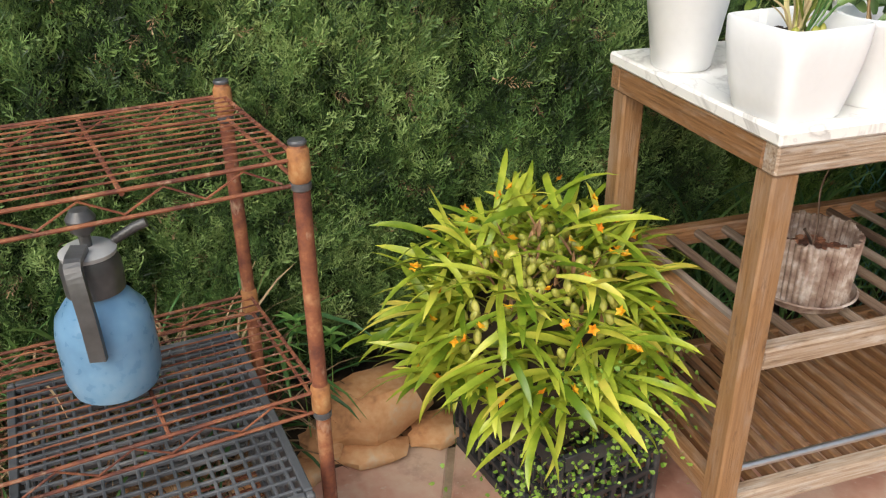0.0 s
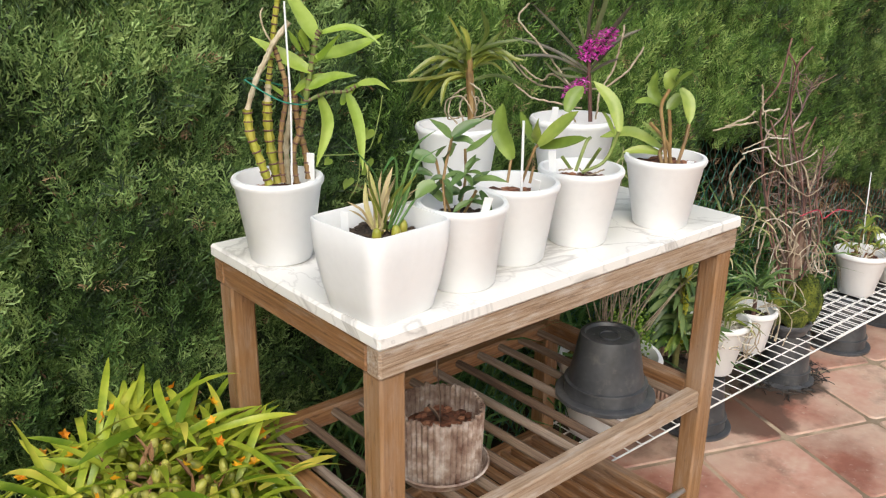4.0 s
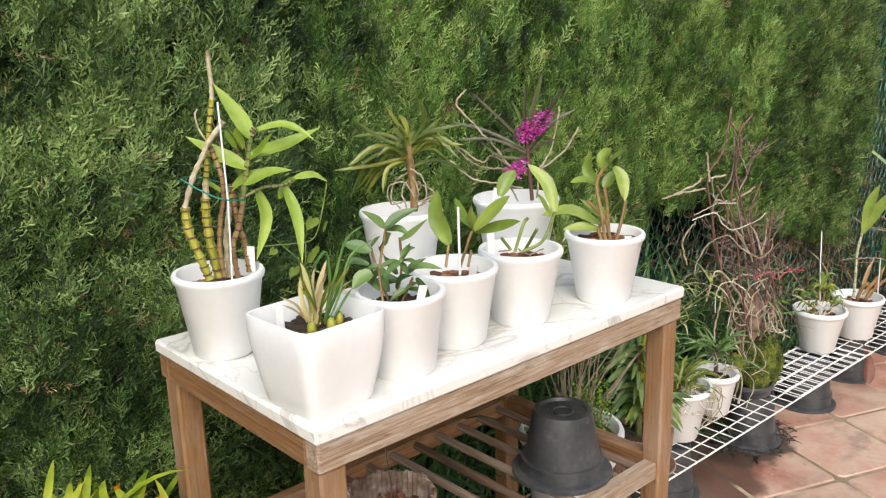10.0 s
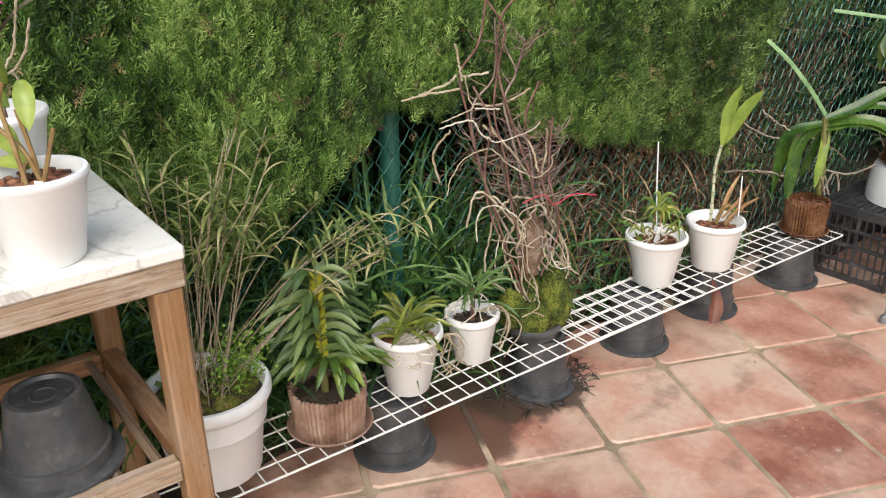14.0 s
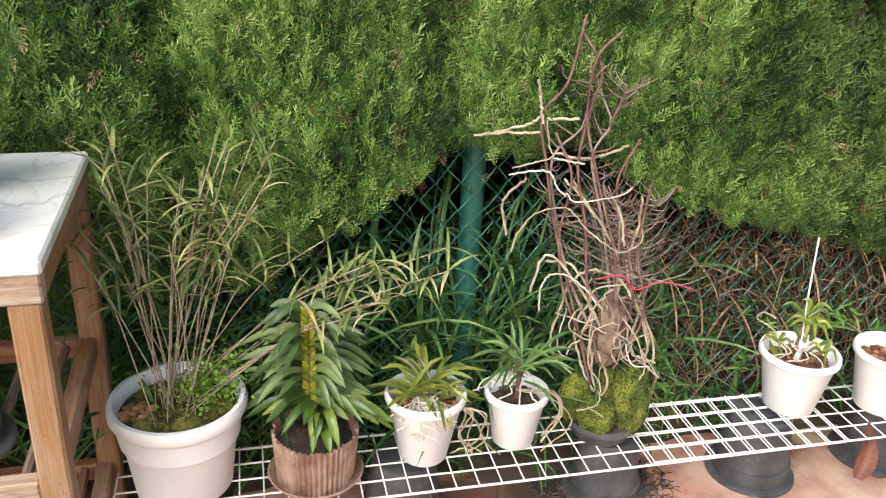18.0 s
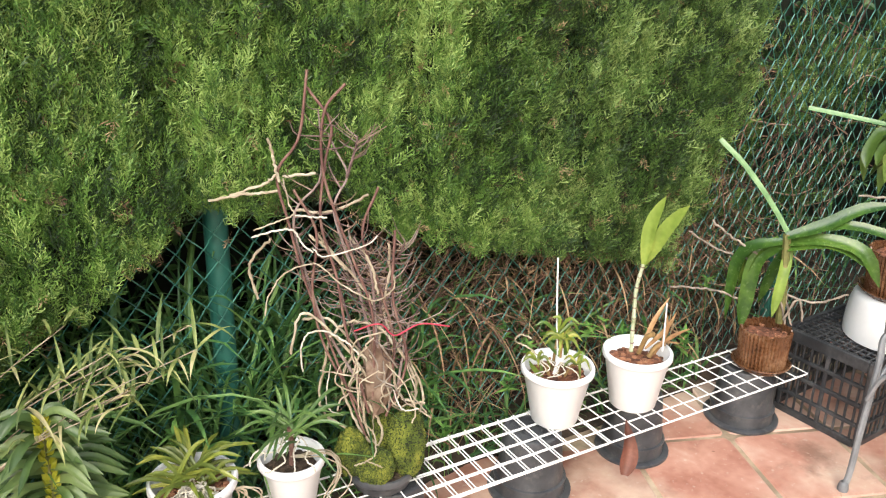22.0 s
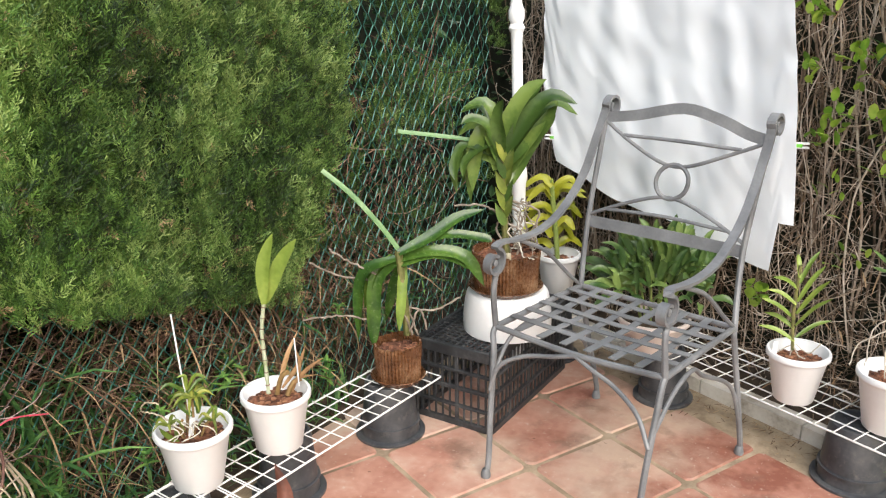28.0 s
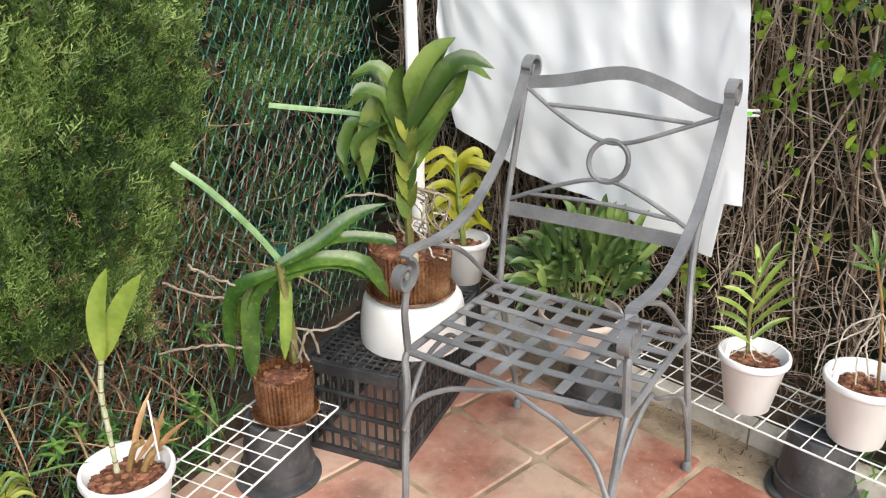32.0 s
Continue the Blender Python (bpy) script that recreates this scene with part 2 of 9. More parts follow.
def worn(material, colour, scale, lo, hi, amount=1.0, stretch=(1, 1, 1), seed=0.0, spot=None):
    """Lays patches of another colour over a surface, in world space, so that they run on from piece to piece."""
    n, l = material.node_tree.nodes, material.node_tree.links
    ramp = next(x for x in n if x.bl_idname == "ShaderNodeValToRGB")
    users = [k.to_socket for k in ramp.outputs[0].links]
    src = ramp.outputs[0] if not n.get("worn") else n["worn"].outputs[2]
    users = [k.to_socket for k in src.links]
    ge, mp, t, k, mx = (n.new("ShaderNode" + s) for s in ("NewGeometry", "Mapping", "TexNoise", "MapRange", "Mix"))
    mp.inputs["Scale"].default_value, mp.inputs["Location"].default_value = stretch, (seed, seed * 0.7, 0)
    l.new(ge.outputs["Position"], mp.inputs["Vector"])
    l.new(mp.outputs["Vector"], t.inputs["Vector"])
    t.inputs["Scale"].default_value, t.inputs["Detail"].default_value, t.inputs["Roughness"].default_value = scale, 8.0, 0.62
    k.inputs["From Min"].default_value, k.inputs["From Max"].default_value, k.inputs["To Max"].default_value = lo, hi, amount
    val = t.outputs["Fac"]
    if spot:
        ds, ma, ad = n.new("ShaderNodeVectorMath"), n.new("ShaderNodeMath"), n.new("ShaderNodeMath")
        ds.operation, ma.operation, ad.operation = "DISTANCE", "MULTIPLY_ADD", "ADD"
        l.new(ge.outputs["Position"], ds.inputs[0])
        ds.inputs[1].default_value = (spot[0], spot[1], 0.0)
        ma.inputs[1].default_value, ma.inputs[2].default_value = -1.0 / spot[2], 1.0
        l.new(ds.outputs["Value"], ma.inputs[0])
        l.new(ma.outputs[0], ad.inputs[0])
        l.new(val, ad.inputs[1])
        val = ad.outputs[0]
    l.new(val, k.inputs["Value"])
    mx.data_type = "RGBA"
    l.new(k.outputs[0], mx.inputs["Factor"])
    l.new(src, mx.inputs[6])
    mx.inputs[7].default_value = (*colour, 1)
    if n.get("worn"):
        n["worn"].name = "worn below"
    mx.name = "worn"
    for u in users:
        l.new(mx.outputs[2], u)
    return material


HEDGE = surf("cypress foliage", [(0.016, 0.04, 0.01), (0.066, 0.15, 0.026), (0.155, 0.285, 0.052), (0.34, 0.48, 0.14)], 0.5, 5.0, 34, 0, by="island", spread=0.33, leaf=0.22)
HEDGE_OLD = surf("dull cypress foliage", [(0.014, 0.034, 0.011), (0.063, 0.13, 0.034), (0.165, 0.275, 0.076), (0.36, 0.5, 0.18)], 0.5, 5.0, 34, 0, by="island", spread=0.33, leaf=0.22)
HEDGE_DIM = surf("dark cypress foliage", [(0.013, 0.032, 0.009), (0.056, 0.118, 0.024), (0.13, 0.23, 0.048), (0.28, 0.39, 0.125)], 0.5, 5.0, 34, 0, by="island", spread=0.33, leaf=0.22)
# near-black, for the sheets that stand in for shade behind foliage
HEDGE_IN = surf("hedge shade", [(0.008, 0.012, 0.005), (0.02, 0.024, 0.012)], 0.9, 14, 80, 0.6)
TWIG = surf("dead twig", [(0.05, 0.03, 0.02), (0.14, 0.085, 0.055), (0.27, 0.2, 0.15)], 0.8, 20, 120, 0.3, by="island", spread=0.4)
DRY = surf("dry grass", [(0.08, 0.042, 0.022), (0.22, 0.13, 0.068), (0.43, 0.3, 0.17)], 0.75, 18, 90, 0, by="island", spread=0.4, leaf=0.2)
GRASS = surf("grass blade", [(0.035, 0.1, 0.03), (0.075, 0.19, 0.05), (0.17, 0.3, 0.08)], 0.5, 15, 70, 0, by="island", spread=0.35, leaf=0.25)
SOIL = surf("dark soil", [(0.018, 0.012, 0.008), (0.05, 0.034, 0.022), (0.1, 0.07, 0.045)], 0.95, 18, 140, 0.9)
TEAK = [(0.13, 0.06, 0.022), (0.2, 0.095, 0.037), (0.26, 0.13, 0.053), (0.31, 0.185, 0.095)]
GOLDEN = [(0.19, 0.095, 0.036), (0.235, 0.122, 0.05), (0.27, 0.145, 0.064), (0.31, 0.185, 0.095)]
GREYED = [(0.19, 0.12, 0.07), (0.29, 0.2, 0.13), (0.38, 0.29, 0.21), (0.48, 0.41, 0.34)]
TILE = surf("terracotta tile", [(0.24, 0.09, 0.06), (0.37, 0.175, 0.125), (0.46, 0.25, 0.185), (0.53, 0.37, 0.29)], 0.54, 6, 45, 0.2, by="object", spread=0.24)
worn(TILE, (0.56, 0.45, 0.35), 2.1, 0.47, 0.64, 0.68)
worn(TILE, (0.17, 0.1, 0.07), 5.5, 0.56, 0.68, 0.65, seed=3.0)
worn(TILE, (0.55, 0.48, 0.4), 60, 0.6, 0.7, 0.5, seed=7.0)
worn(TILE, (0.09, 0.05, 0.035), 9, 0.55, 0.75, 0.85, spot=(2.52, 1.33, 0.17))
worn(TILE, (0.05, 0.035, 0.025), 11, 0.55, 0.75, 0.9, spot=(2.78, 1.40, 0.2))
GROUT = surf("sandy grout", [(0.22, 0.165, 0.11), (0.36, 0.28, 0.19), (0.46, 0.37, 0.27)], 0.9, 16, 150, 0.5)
worn(GROUT, (0.15, 0.11, 0.07), 3.5, 0.48, 0.62, 0.75)
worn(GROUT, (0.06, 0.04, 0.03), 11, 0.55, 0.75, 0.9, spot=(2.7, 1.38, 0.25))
WOODX, WOODY, WOODZ, WOODG = (surf("weathered teak " + n, st2, 0.62, 260, 900, 0.4, stretch=st, by="object", spread=0.1) for n, st, st2 in (
    ("lengthwise", (0.035, 1, 1), TEAK), ("crosswise", (1, 0.035, 1), TEAK), ("upright", (1, 1, 0.035), GOLDEN), ("greyed", (0.035, 1, 1), GREYED)))
for w, st, a in ((WOODX, (0.25, 1, 1), 0.2), (WOODY, (1, 0.25, 1), 0.2), (WOODZ, (1, 1, 0.25), 0.15), (WOODG, (0.2, 1, 1), 0.7)):
    worn(w, (0.5, 0.45, 0.4), 60, 0.5, 0.68, a, st)
    worn(w, (0.36, 0.27, 0.2), 12, 0.5, 0.66, 0.45, st, 2.0)
    worn(w, (0.06, 0.03, 0.016), 90, 0.6, 0.7, 0.6, st, 5.0)
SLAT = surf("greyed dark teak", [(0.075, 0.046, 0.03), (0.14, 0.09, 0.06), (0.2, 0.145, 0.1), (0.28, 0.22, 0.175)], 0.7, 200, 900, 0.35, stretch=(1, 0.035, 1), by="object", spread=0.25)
MARBLE, mn, ml, mb = nodes_of("veined marble")
mc, mr = mn.new("ShaderNodeTexCoord"), None
shade = None
for vs, dist, width, dark in ((2.3, 2.0, 0.024, 0.55), (4.6, 1.4, 0.013, 0.3)):
    t = mn.new("ShaderNodeTexNoise")
    t.inputs["Scale"].default_value, t.inputs["Detail"].default_value, t.inputs["Distortion"].default_value = vs, 7.0, dist
    ml.new(mc.outputs["Object"], t.inputs["Vector"])
    d = mn.new("ShaderNodeMath")
    d.operation = "SUBTRACT"
    d.inputs[1].default_value = 0.5
    ml.new(t.outputs["Fac"], d.inputs[0])
    a = mn.new("ShaderNodeMath")
    a.operation = "ABSOLUTE"
    ml.new(d.outputs[0], a.inputs[0])
    k = mn.new("ShaderNodeMapRange")
    k.inputs["From Max"].default_value = width
    k.inputs["To Min"].default_value = 1.0 - dark
    ml.new(a.outputs[0], k.inputs["Value"])
    if shade is None:
        shade = k.outputs[0]
    else:
        p = mn.new("ShaderNodeMath")
        p.operation = "MULTIPLY"
        ml.new(shade, p.inputs[0])
        ml.new(k.outputs[0], p.inputs[1])
        shade = p.outputs[0]
mr = mn.new("ShaderNodeValToRGB")
mr.color_ramp.elements[0].color, mr.color_ramp.elements[1].color = (0.3, 0.28, 0.26, 1), (0.75, 0.735, 0.7, 1)
ml.new(shade, mr.inputs[0])
ml.new(mr.outputs[0], mb.inputs["Base Color"])
mb.inputs["Roughness"].default_value = 0.33
WHITE = surf("white plastic", [(0.74, 0.75, 0.755), (0.8, 0.81, 0.815), (0.83, 0.84, 0.845)], 0.38, 6, 90, 0.04)
BLACKP = worn(surf("dusty black plastic", [(0.026, 0.028, 0.032), (0.055, 0.058, 0.064), (0.1, 0.1, 0.1)], 0.36, 12, 90, 0.06), (0.2, 0.19, 0.17), 45, 0.55, 0.75, 0.35)
CRATEG = surf("grey crate plastic", [(0.04, 0.043, 0.048), (0.075, 0.08, 0.086), (0.14, 0.14, 0.14)], 0.5, 14, 110, 0.12)
CRATE = surf("black crate plastic", [(0.014, 0.015, 0.017), (0.03, 0.032, 0.035), (0.09, 0.092, 0.094)], 0.45, 14, 110, 0.12)
RUST = worn(surf("rusted steel", [(0.06, 0.018, 0.011), (0.14, 0.042, 0.022), (0.24, 0.085, 0.036), (0.38, 0.19, 0.09)], 0.75, 24, 180, 0.5), (0.42, 0.3, 0.2), 60, 0.58, 0.7, 0.6, (1, 1, 0.4))
RUSTO = surf("orange rust", [(0.18, 0.07, 0.025), (0.34, 0.15, 0.05), (0.47, 0.28, 0.12)], 0.75, 40, 200, 0.5)
WIREW = surf("white coated wire", [(0.6, 0.6, 0.58), (0.78, 0.78, 0.76), (0.82, 0.82, 0.8)], 0.45, 14, 120, 0.05)
IRON = surf("grey painted iron", [(0.1, 0.104, 0.11), (0.16, 0.165, 0.172), (0.23, 0.235, 0.24)], 0.42, 10, 130, 0.15)
FENCE = surf("green fence wire", [(0.016, 0.09, 0.068), (0.034, 0.145, 0.11), (0.085, 0.23, 0.185)], 0.4, 20, 120, 0)
POSTG = surf("green painted post", [(0.012, 0.075, 0.06), (0.02, 0.115, 0.09), (0.04, 0.16, 0.125)], 0.45, 9, 90, 0.1)
CLOTH = surf("white cotton cloth", [(0.82, 0.86, 0.9), (0.86, 0.9, 0.94)], 0.9, 3, 220, 0.15, leaf=0.12)
BARK = surf("bark chips", [(0.07, 0.028, 0.015), (0.19, 0.075, 0.04), (0.32, 0.15, 0.08)], 0.85, 25, 160, 0.5, by="island", spread=0.4)
STONE = surf("ochre stone", [(0.2, 0.09, 0.04), (0.46, 0.23, 0.1), (0.55, 0.33, 0.17), (0.5, 0.41, 0.3)], 0.85, 9, 70, 0.8)
KERB = surf("white stone kerb", [(0.32, 0.28, 0.22), (0.62, 0.58, 0.51), (0.74, 0.71, 0.65)], 0.85, 9, 90, 0.5)
STEEL = surf("steel bar", [(0.45, 0.44, 0.42), (0.62, 0.61, 0.6)], 0.35, 30, 200, 0.05, metal=0.9)

# ---- ground ----
TU, TV = np.array([0.927, -0.375]), np.array([0.375, 0.927])
TILE_O, PITCH = np.array([2.775, 1.058]), 0.3015


def wall_x(y):
    """The line of the second fence."""
    return 4.68 + 0.37 * (y - 0.2)


g = Geo()
N = 90
xs = np.concatenate([[-60, -20, -6], np.linspace(-2.5, 6.5, N), [10, 25, 70]])
ys = np.concatenate([[-60, -20, -6], np.linspace(-2.5, 3.5, 60), [8, 25, 70]])
gv = []
for y in ys:
    for x in xs:
        bed = min(1.0, max(0.0, max((y - 1.5) / 0.06, (x - wall_x(y) + 0.02) / 0.06)))
        z = -0.03 + bed * (0.06 + 0.03 * noise.noise(Vector((x * 6, y * 6, 0)))) if -3 < x < 7 and -3 < y < 4 else -0.03
        gv.append((x, y, z))
nx = len(xs)
gf = np.array([[j * nx + i, j * nx + i + 1, (j + 1) * nx + i + 1, (j + 1) * nx + i] for j in range(len(ys) - 1) for i in range(nx - 1)])
g.add(gv, gf)
ground = tagged(part("ground", g, SOIL, smooth=True), "bare dark garden soil under the hedge", "ground", kind="structure")

g = Geo()
corners = [(-2.2, -2.2), (wall_x(-2.2) - 0.03, -2.2), (wall_x(1.5) - 0.03, 1.5), (-2.2, 1.5)]
g.add([(x, y, z) for z in (-0.06, -0.0045) for x, y in corners], np.array([[3, 2, 1, 0], [4, 5, 6, 7], [0, 1, 5, 4], [1, 2, 6, 5], [2, 3, 7, 6], [3, 0, 4, 7]]))
floor = tagged(part("floor", g, GROUT), "terracotta tiled patio with sandy joints", "floor", kind="structure")

# ---- hedge ----
rng = np.random.default_rng(5)


def hedge_base(x):
    """Height of the ragged lower edge of the clipped foliage."""
    low = np.interp(x, (1.6, 1.75, 2.0, 2.15, 2.35, 2.5, 2.62, 2.78, 2.95, 3.2, 3.6, 3.75, 4.35), (0.1, 0.25, 0.45, 0.56, 0.69, 0.75, 0.74, 0.78, 0.64, 0.57, 0.47, 0.42, 1.17))
    return low + 0.05 * noise.noise(Vector((x * 5, 3, 0))) + 0.04 * noise.noise(Vector((x * 17, 5, 0)))


def hedge_y(x, z):
    """The front of the hedge."""
    y = 1.535 + 0.035 * noise.noise(Vector((x * 2.6, z * 2.0, 1))) + 0.022 * noise.noise(Vector((x * 8, z * 4, 4))) + 0.04 * noise.noise(Vector((x * 24, z * 8, 8))) + 0.016 * noise.noise(Vector((x * 55, z * 35, 2)))
    for c in (0.1, 0.72, 1.35, 1.95, 2.48, 2.97, 3.42):
        y += 0.05 * math.exp(-((x - c - 0.04 * math.sin(z * 4)) / 0.035) ** 2)
    y += 0.27 * max(0.0, 0.85 - z) * max(0.0, min(1.0, (2.2 - x) / 0.4))
    if x > 3.7:
        y += 0.15 * ((x - 3.7) / 0.6) ** 2
    return y


def sprig(seed, k=6, length=0.052):
    """A cypress spray: a stem with blunt scale-leaved side shoots, all hanging together."""
    r = np.random.default_rng(seed)
    v, f = [], []
    bend = r.normal(0, 0.25)
    for i in range(k + 1):
        x = length * i / k
        v.append(np.array([x, bend * x * x / length, 0.003 * math.sin(i * 1.1 + seed)]))

    def shoot(at, a, ln, w):
        d = np.array([math.cos(a), math.sin(a), 0.4 * r.normal()])
        s = np.cross(d, (0.3 * r.normal(), 0.3 * r.normal(), 1.0))
        s = s / np.linalg.norm(s)
        v.extend([v[at] + d * ln * 0.8 + s * w, v[at] + d * ln - s * w * 0.7])
        f.append([at, len(v) - 2, len(v) - 1])
        return len(v) - 2
    for i in range(k):
        v.append(v[i] + np.array([0.0, 0.0022, 0.0008]))
        f.append([i, i + 1, len(v) - 1])
        for sg in (1, -1):
            if r.random() < 0.88:
                a = sg * radians(r.uniform(24, 50))
                ln = length * (0.42 - 0.2 * i / k) * r.uniform(0.65, 1.25)
                tip = shoot(i, a, ln, 0.0018)
                if r.random() < 0.5:
                    shoot(tip, a - sg * radians(r.uniform(25, 60)), ln * 0.55, 0.0017)
    shoot(k - 1, bend * 0.5, length * 0.34, 0.0019)
    return np.array([np.array(p, float) for p in v]), np.array(f)


def grow_hedge(count, x0, x1, z0, z1, seed, depth, jitter, up, size):
    r = np.random.default_rng(seed)
    geo = Geo()
    for s in range(4):
        tv, tf = sprig(seed * 10 + s)
        n = count // 4
        X, Z = r.uniform(x0, x1, n), z0 + (z1 - z0) * r.random(n) ** 1.15
        keep = np.array([z > hedge_base(x) and x < 4.18 + 0.34 * noise.noise(Vector((2.0, z * 3.5, 7))) + 0.08 * noise.noise(Vector((x * 9, z * 16, 3))) for x, z in zip(X, Z)])
        X, Z = X[keep], Z[keep]
        Y = np.array([hedge_y(x, z) for x, z in zip(X, Z)]) + np.abs(r.normal(0, depth, len(X))) - 0.012
        nrm = np.stack([r.normal(0, 0.3, len(X)), np.full(len(X), -0.38), np.full(len(X), up)], 1)
        d = nrm + r.normal(0, jitter, nrm.shape)
        d /= np.linalg.norm(d, axis=1)[:, None]
        w = np.array([-0.25, -1.0, 0.3]) + r.normal(0, 0.45, nrm.shape)
        w -= d * np.sum(w * d, axis=1)[:, None]
        w /= np.linalg.norm(w, axis=1)[:, None]
        mats = np.stack([d, np.cross(w, d), w], 2) * size * r.uniform(0.65, 1.35, len(X))[:, None, None]
        scatter(geo, tv, tf, mats, np.stack([X, Y, Z], 1))
    return geo


hedge = tagged(part("hedge", grow_hedge(54000, 1.35, 3.3, 0.05, 1.72, 3, 0.03, 0.26, 1.1, 0.82), HEDGE), "tall clipped green cypress hedge with a ragged foot", "hedge", kind="stuff")
tagged(part("hedge", grow_hedge(46000, -0.55, 1.5, 0.05, 1.72, 6, 0.032, 0.3, 1.05, 0.9), HEDGE_OLD), "dense dull green cypress hedge reaching the ground", "hedge", kind="stuff")
tagged(part("hedge", grow_hedge(32000, 3.1, 4.45, 0.05, 1.72, 9, 0.032, 0.28, 1.1, 0.84), HEDGE_DIM), "dark green cypress hedge thinning out at its end", "hedge", kind="stuff")
rg = np.random.default_rng(52)
g = Geo()
tv, tf = sprig(91)
nb = 11000
ex, ez = rg.uniform(3.9, 5.2, nb), 0.45 + 1.3 * rg.random(nb)
ok = np.array([noise.noise(Vector((x * 5, z * 4, 2))) + 0.5 * noise.noise(Vector((x * 14, z * 12, 5))) > -0.02 + 0.25 * (x - 4.2) for x, z in zip(ex, ez)])
ex, ez = ex[ok], ez[ok]
up = np.stack([rg.normal(0, 0.3, len(ex)), np.full(len(ex), -0.4), np.full(len(ex), 0.9)], 1)
scatter(g, tv, tf, frames_for(up, rg, 0.45) * rg.uniform(0.6, 1.2, len(ex))[:, None, None], np.stack([ex, 1.67 + np.abs(rg.normal(0, 0.05, len(ex))), ez], 1))
tagged(part("hedge", g, HEDGE_DIM), "loose dark cypress sprays behind the wire fence", "hedge", kind="stuff")
# closed near-black sheet behind the sprays: painted shade for the gaps between them
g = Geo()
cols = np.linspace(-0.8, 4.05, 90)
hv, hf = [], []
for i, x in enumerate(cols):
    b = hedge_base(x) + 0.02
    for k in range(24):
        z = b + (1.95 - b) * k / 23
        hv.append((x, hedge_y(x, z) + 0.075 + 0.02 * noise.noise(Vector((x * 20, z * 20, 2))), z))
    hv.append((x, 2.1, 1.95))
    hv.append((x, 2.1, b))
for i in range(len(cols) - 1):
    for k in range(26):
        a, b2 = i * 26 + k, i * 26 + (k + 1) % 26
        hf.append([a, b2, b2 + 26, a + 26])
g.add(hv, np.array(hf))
part("inner_foliage", g, HEDGE_IN, hedge, "near-black sheet that stands in for shade inside the hedge")

brown = Geo()
rb_ = np.random.default_rng(77)
tv, tf = sprig(5)
nb = 1300
bx, bz = rb_.uniform(-0.5, 4.2, nb), 0.4 + 1.2 * rb_.random(nb)
ok = np.array([z > hedge_base(x) - 0.05 for x, z in zip(bx, bz)])
bx, bz = bx[ok], bz[ok]
by = np.array([hedge_y(x, z) for x, z in zip(bx, bz)]) + 0.004
scatter(brown, tv, tf, frames_for(np.tile((0, -0.6, 0.3), (len(bx), 1)), rb_, 0.8) * 0.8, np.stack([bx, by, bz], 1))
part("dry_sprays", brown, DRY, hedge, "dead brown sprays in the hedge")

# ---- wire fence ----


def chain_link(parent, place, u0, u1, z0, z1, pitch=0.058, r=0.0018):
    """Zigzag wires hooked into each other; every wire is a part."""
    m = int((z1 - z0) / (pitch * 0.55))
    for i in range(int((u1 - u0) / pitch)):
        for lean in (0.5, -0.5):
            pts = [place(u0 + (i + (lean if k % 2 else 0)) * pitch + 0.004 * math.sin(k * 1.3 + i), z0 + (z1 - z0) * k / m, math.copysign(0.003, lean) * (1 if k % 2 else -1)) for k in range(m + 1)]
            part("wire", tube(Geo(), pts, r, 3, False), FENCE, parent)


fence = thing("fence", pose(0, 0, 0), "green plastic-coated chain-link fence behind the plants", "fence", kind="structure")
chain_link(fence, lambda u, z, o: (u, 1.61 + 0.015 * math.sin(u * 3) + o, z), 1.7, 5.05, 0.03, 1.75, r=0.0019)
for px, ptop in ((2.55, 0.775), (4.45, 0.36)):
    g = Geo()
    tube(g, [(px, 1.66, 0.0), (px + 0.004, 1.66, ptop)], 0.026, 16)
    part("post", g, POSTG, fence, "green painted steel post", smooth=True)

# ---- patio tiles ----
tile_meshes = []
for s in range(6):
    r = random.Random(40 + s)
    g = Geo()
    h = PITCH / 2 - 0.0125
    b = 0.004
    ring = []
    for cx, cy in ((-1, -1), (1, -1), (1, 1), (-1, 1)):
        for q in range(4):
            a = math.atan2(cy, cx) + radians(-36 + 24 * q)
            ring.append(((cx * (h - 0.014)) + 0.019 * math.cos(a) + r.uniform(-1, 1) * 0.0015, cy * (h - 0.014) + 0.019 * math.sin(a) + r.uniform(-1, 1) * 0.0015))
    n = len(ring)
    v = [(x, y, -0.01) for x, y in ring] + [(x, y, 0.0 - b) for x, y in ring] + [(x * 0.975, y * 0.975, r.uniform(-0.0008, 0.0008)) for x, y in ring]
    k = np.arange(n)
    k2 = (k + 1) % n
    g.add(v, [np.stack([k, k2, n + k2, n + k], 1), np.stack([n + k, n + k2, 2 * n + k2, 2 * n + k], 1), (2 * n + k)[None, :]])
    tile_meshes.append(g.mesh("tile"))
tilt = math.degrees(math.atan2(TU[1], TU[0]))
for i in range(-22, 12):
    for j in range(-15, 9):
        c = TILE_O + TU * PITCH * (i + 0.5) + TV * PITCH * (j + 0.5)
        if -2.05 < c[0] < wall_x(c[1]) - 0.17 and -2.05 < c[1] < 1.5:
            ob_of("tile", tile_meshes[rnd.randrange(6)], TILE, floor, m=pose(c[0], c[1], rnd.uniform(-0.001, 0.001), rnd.uniform(-0.2, 0.2), rnd.uniform(-0.2, 0.2), tilt + rnd.choice((0, 90, 180, 270)) + rnd.uniform(-0.4, 0.4)))
g = Geo()
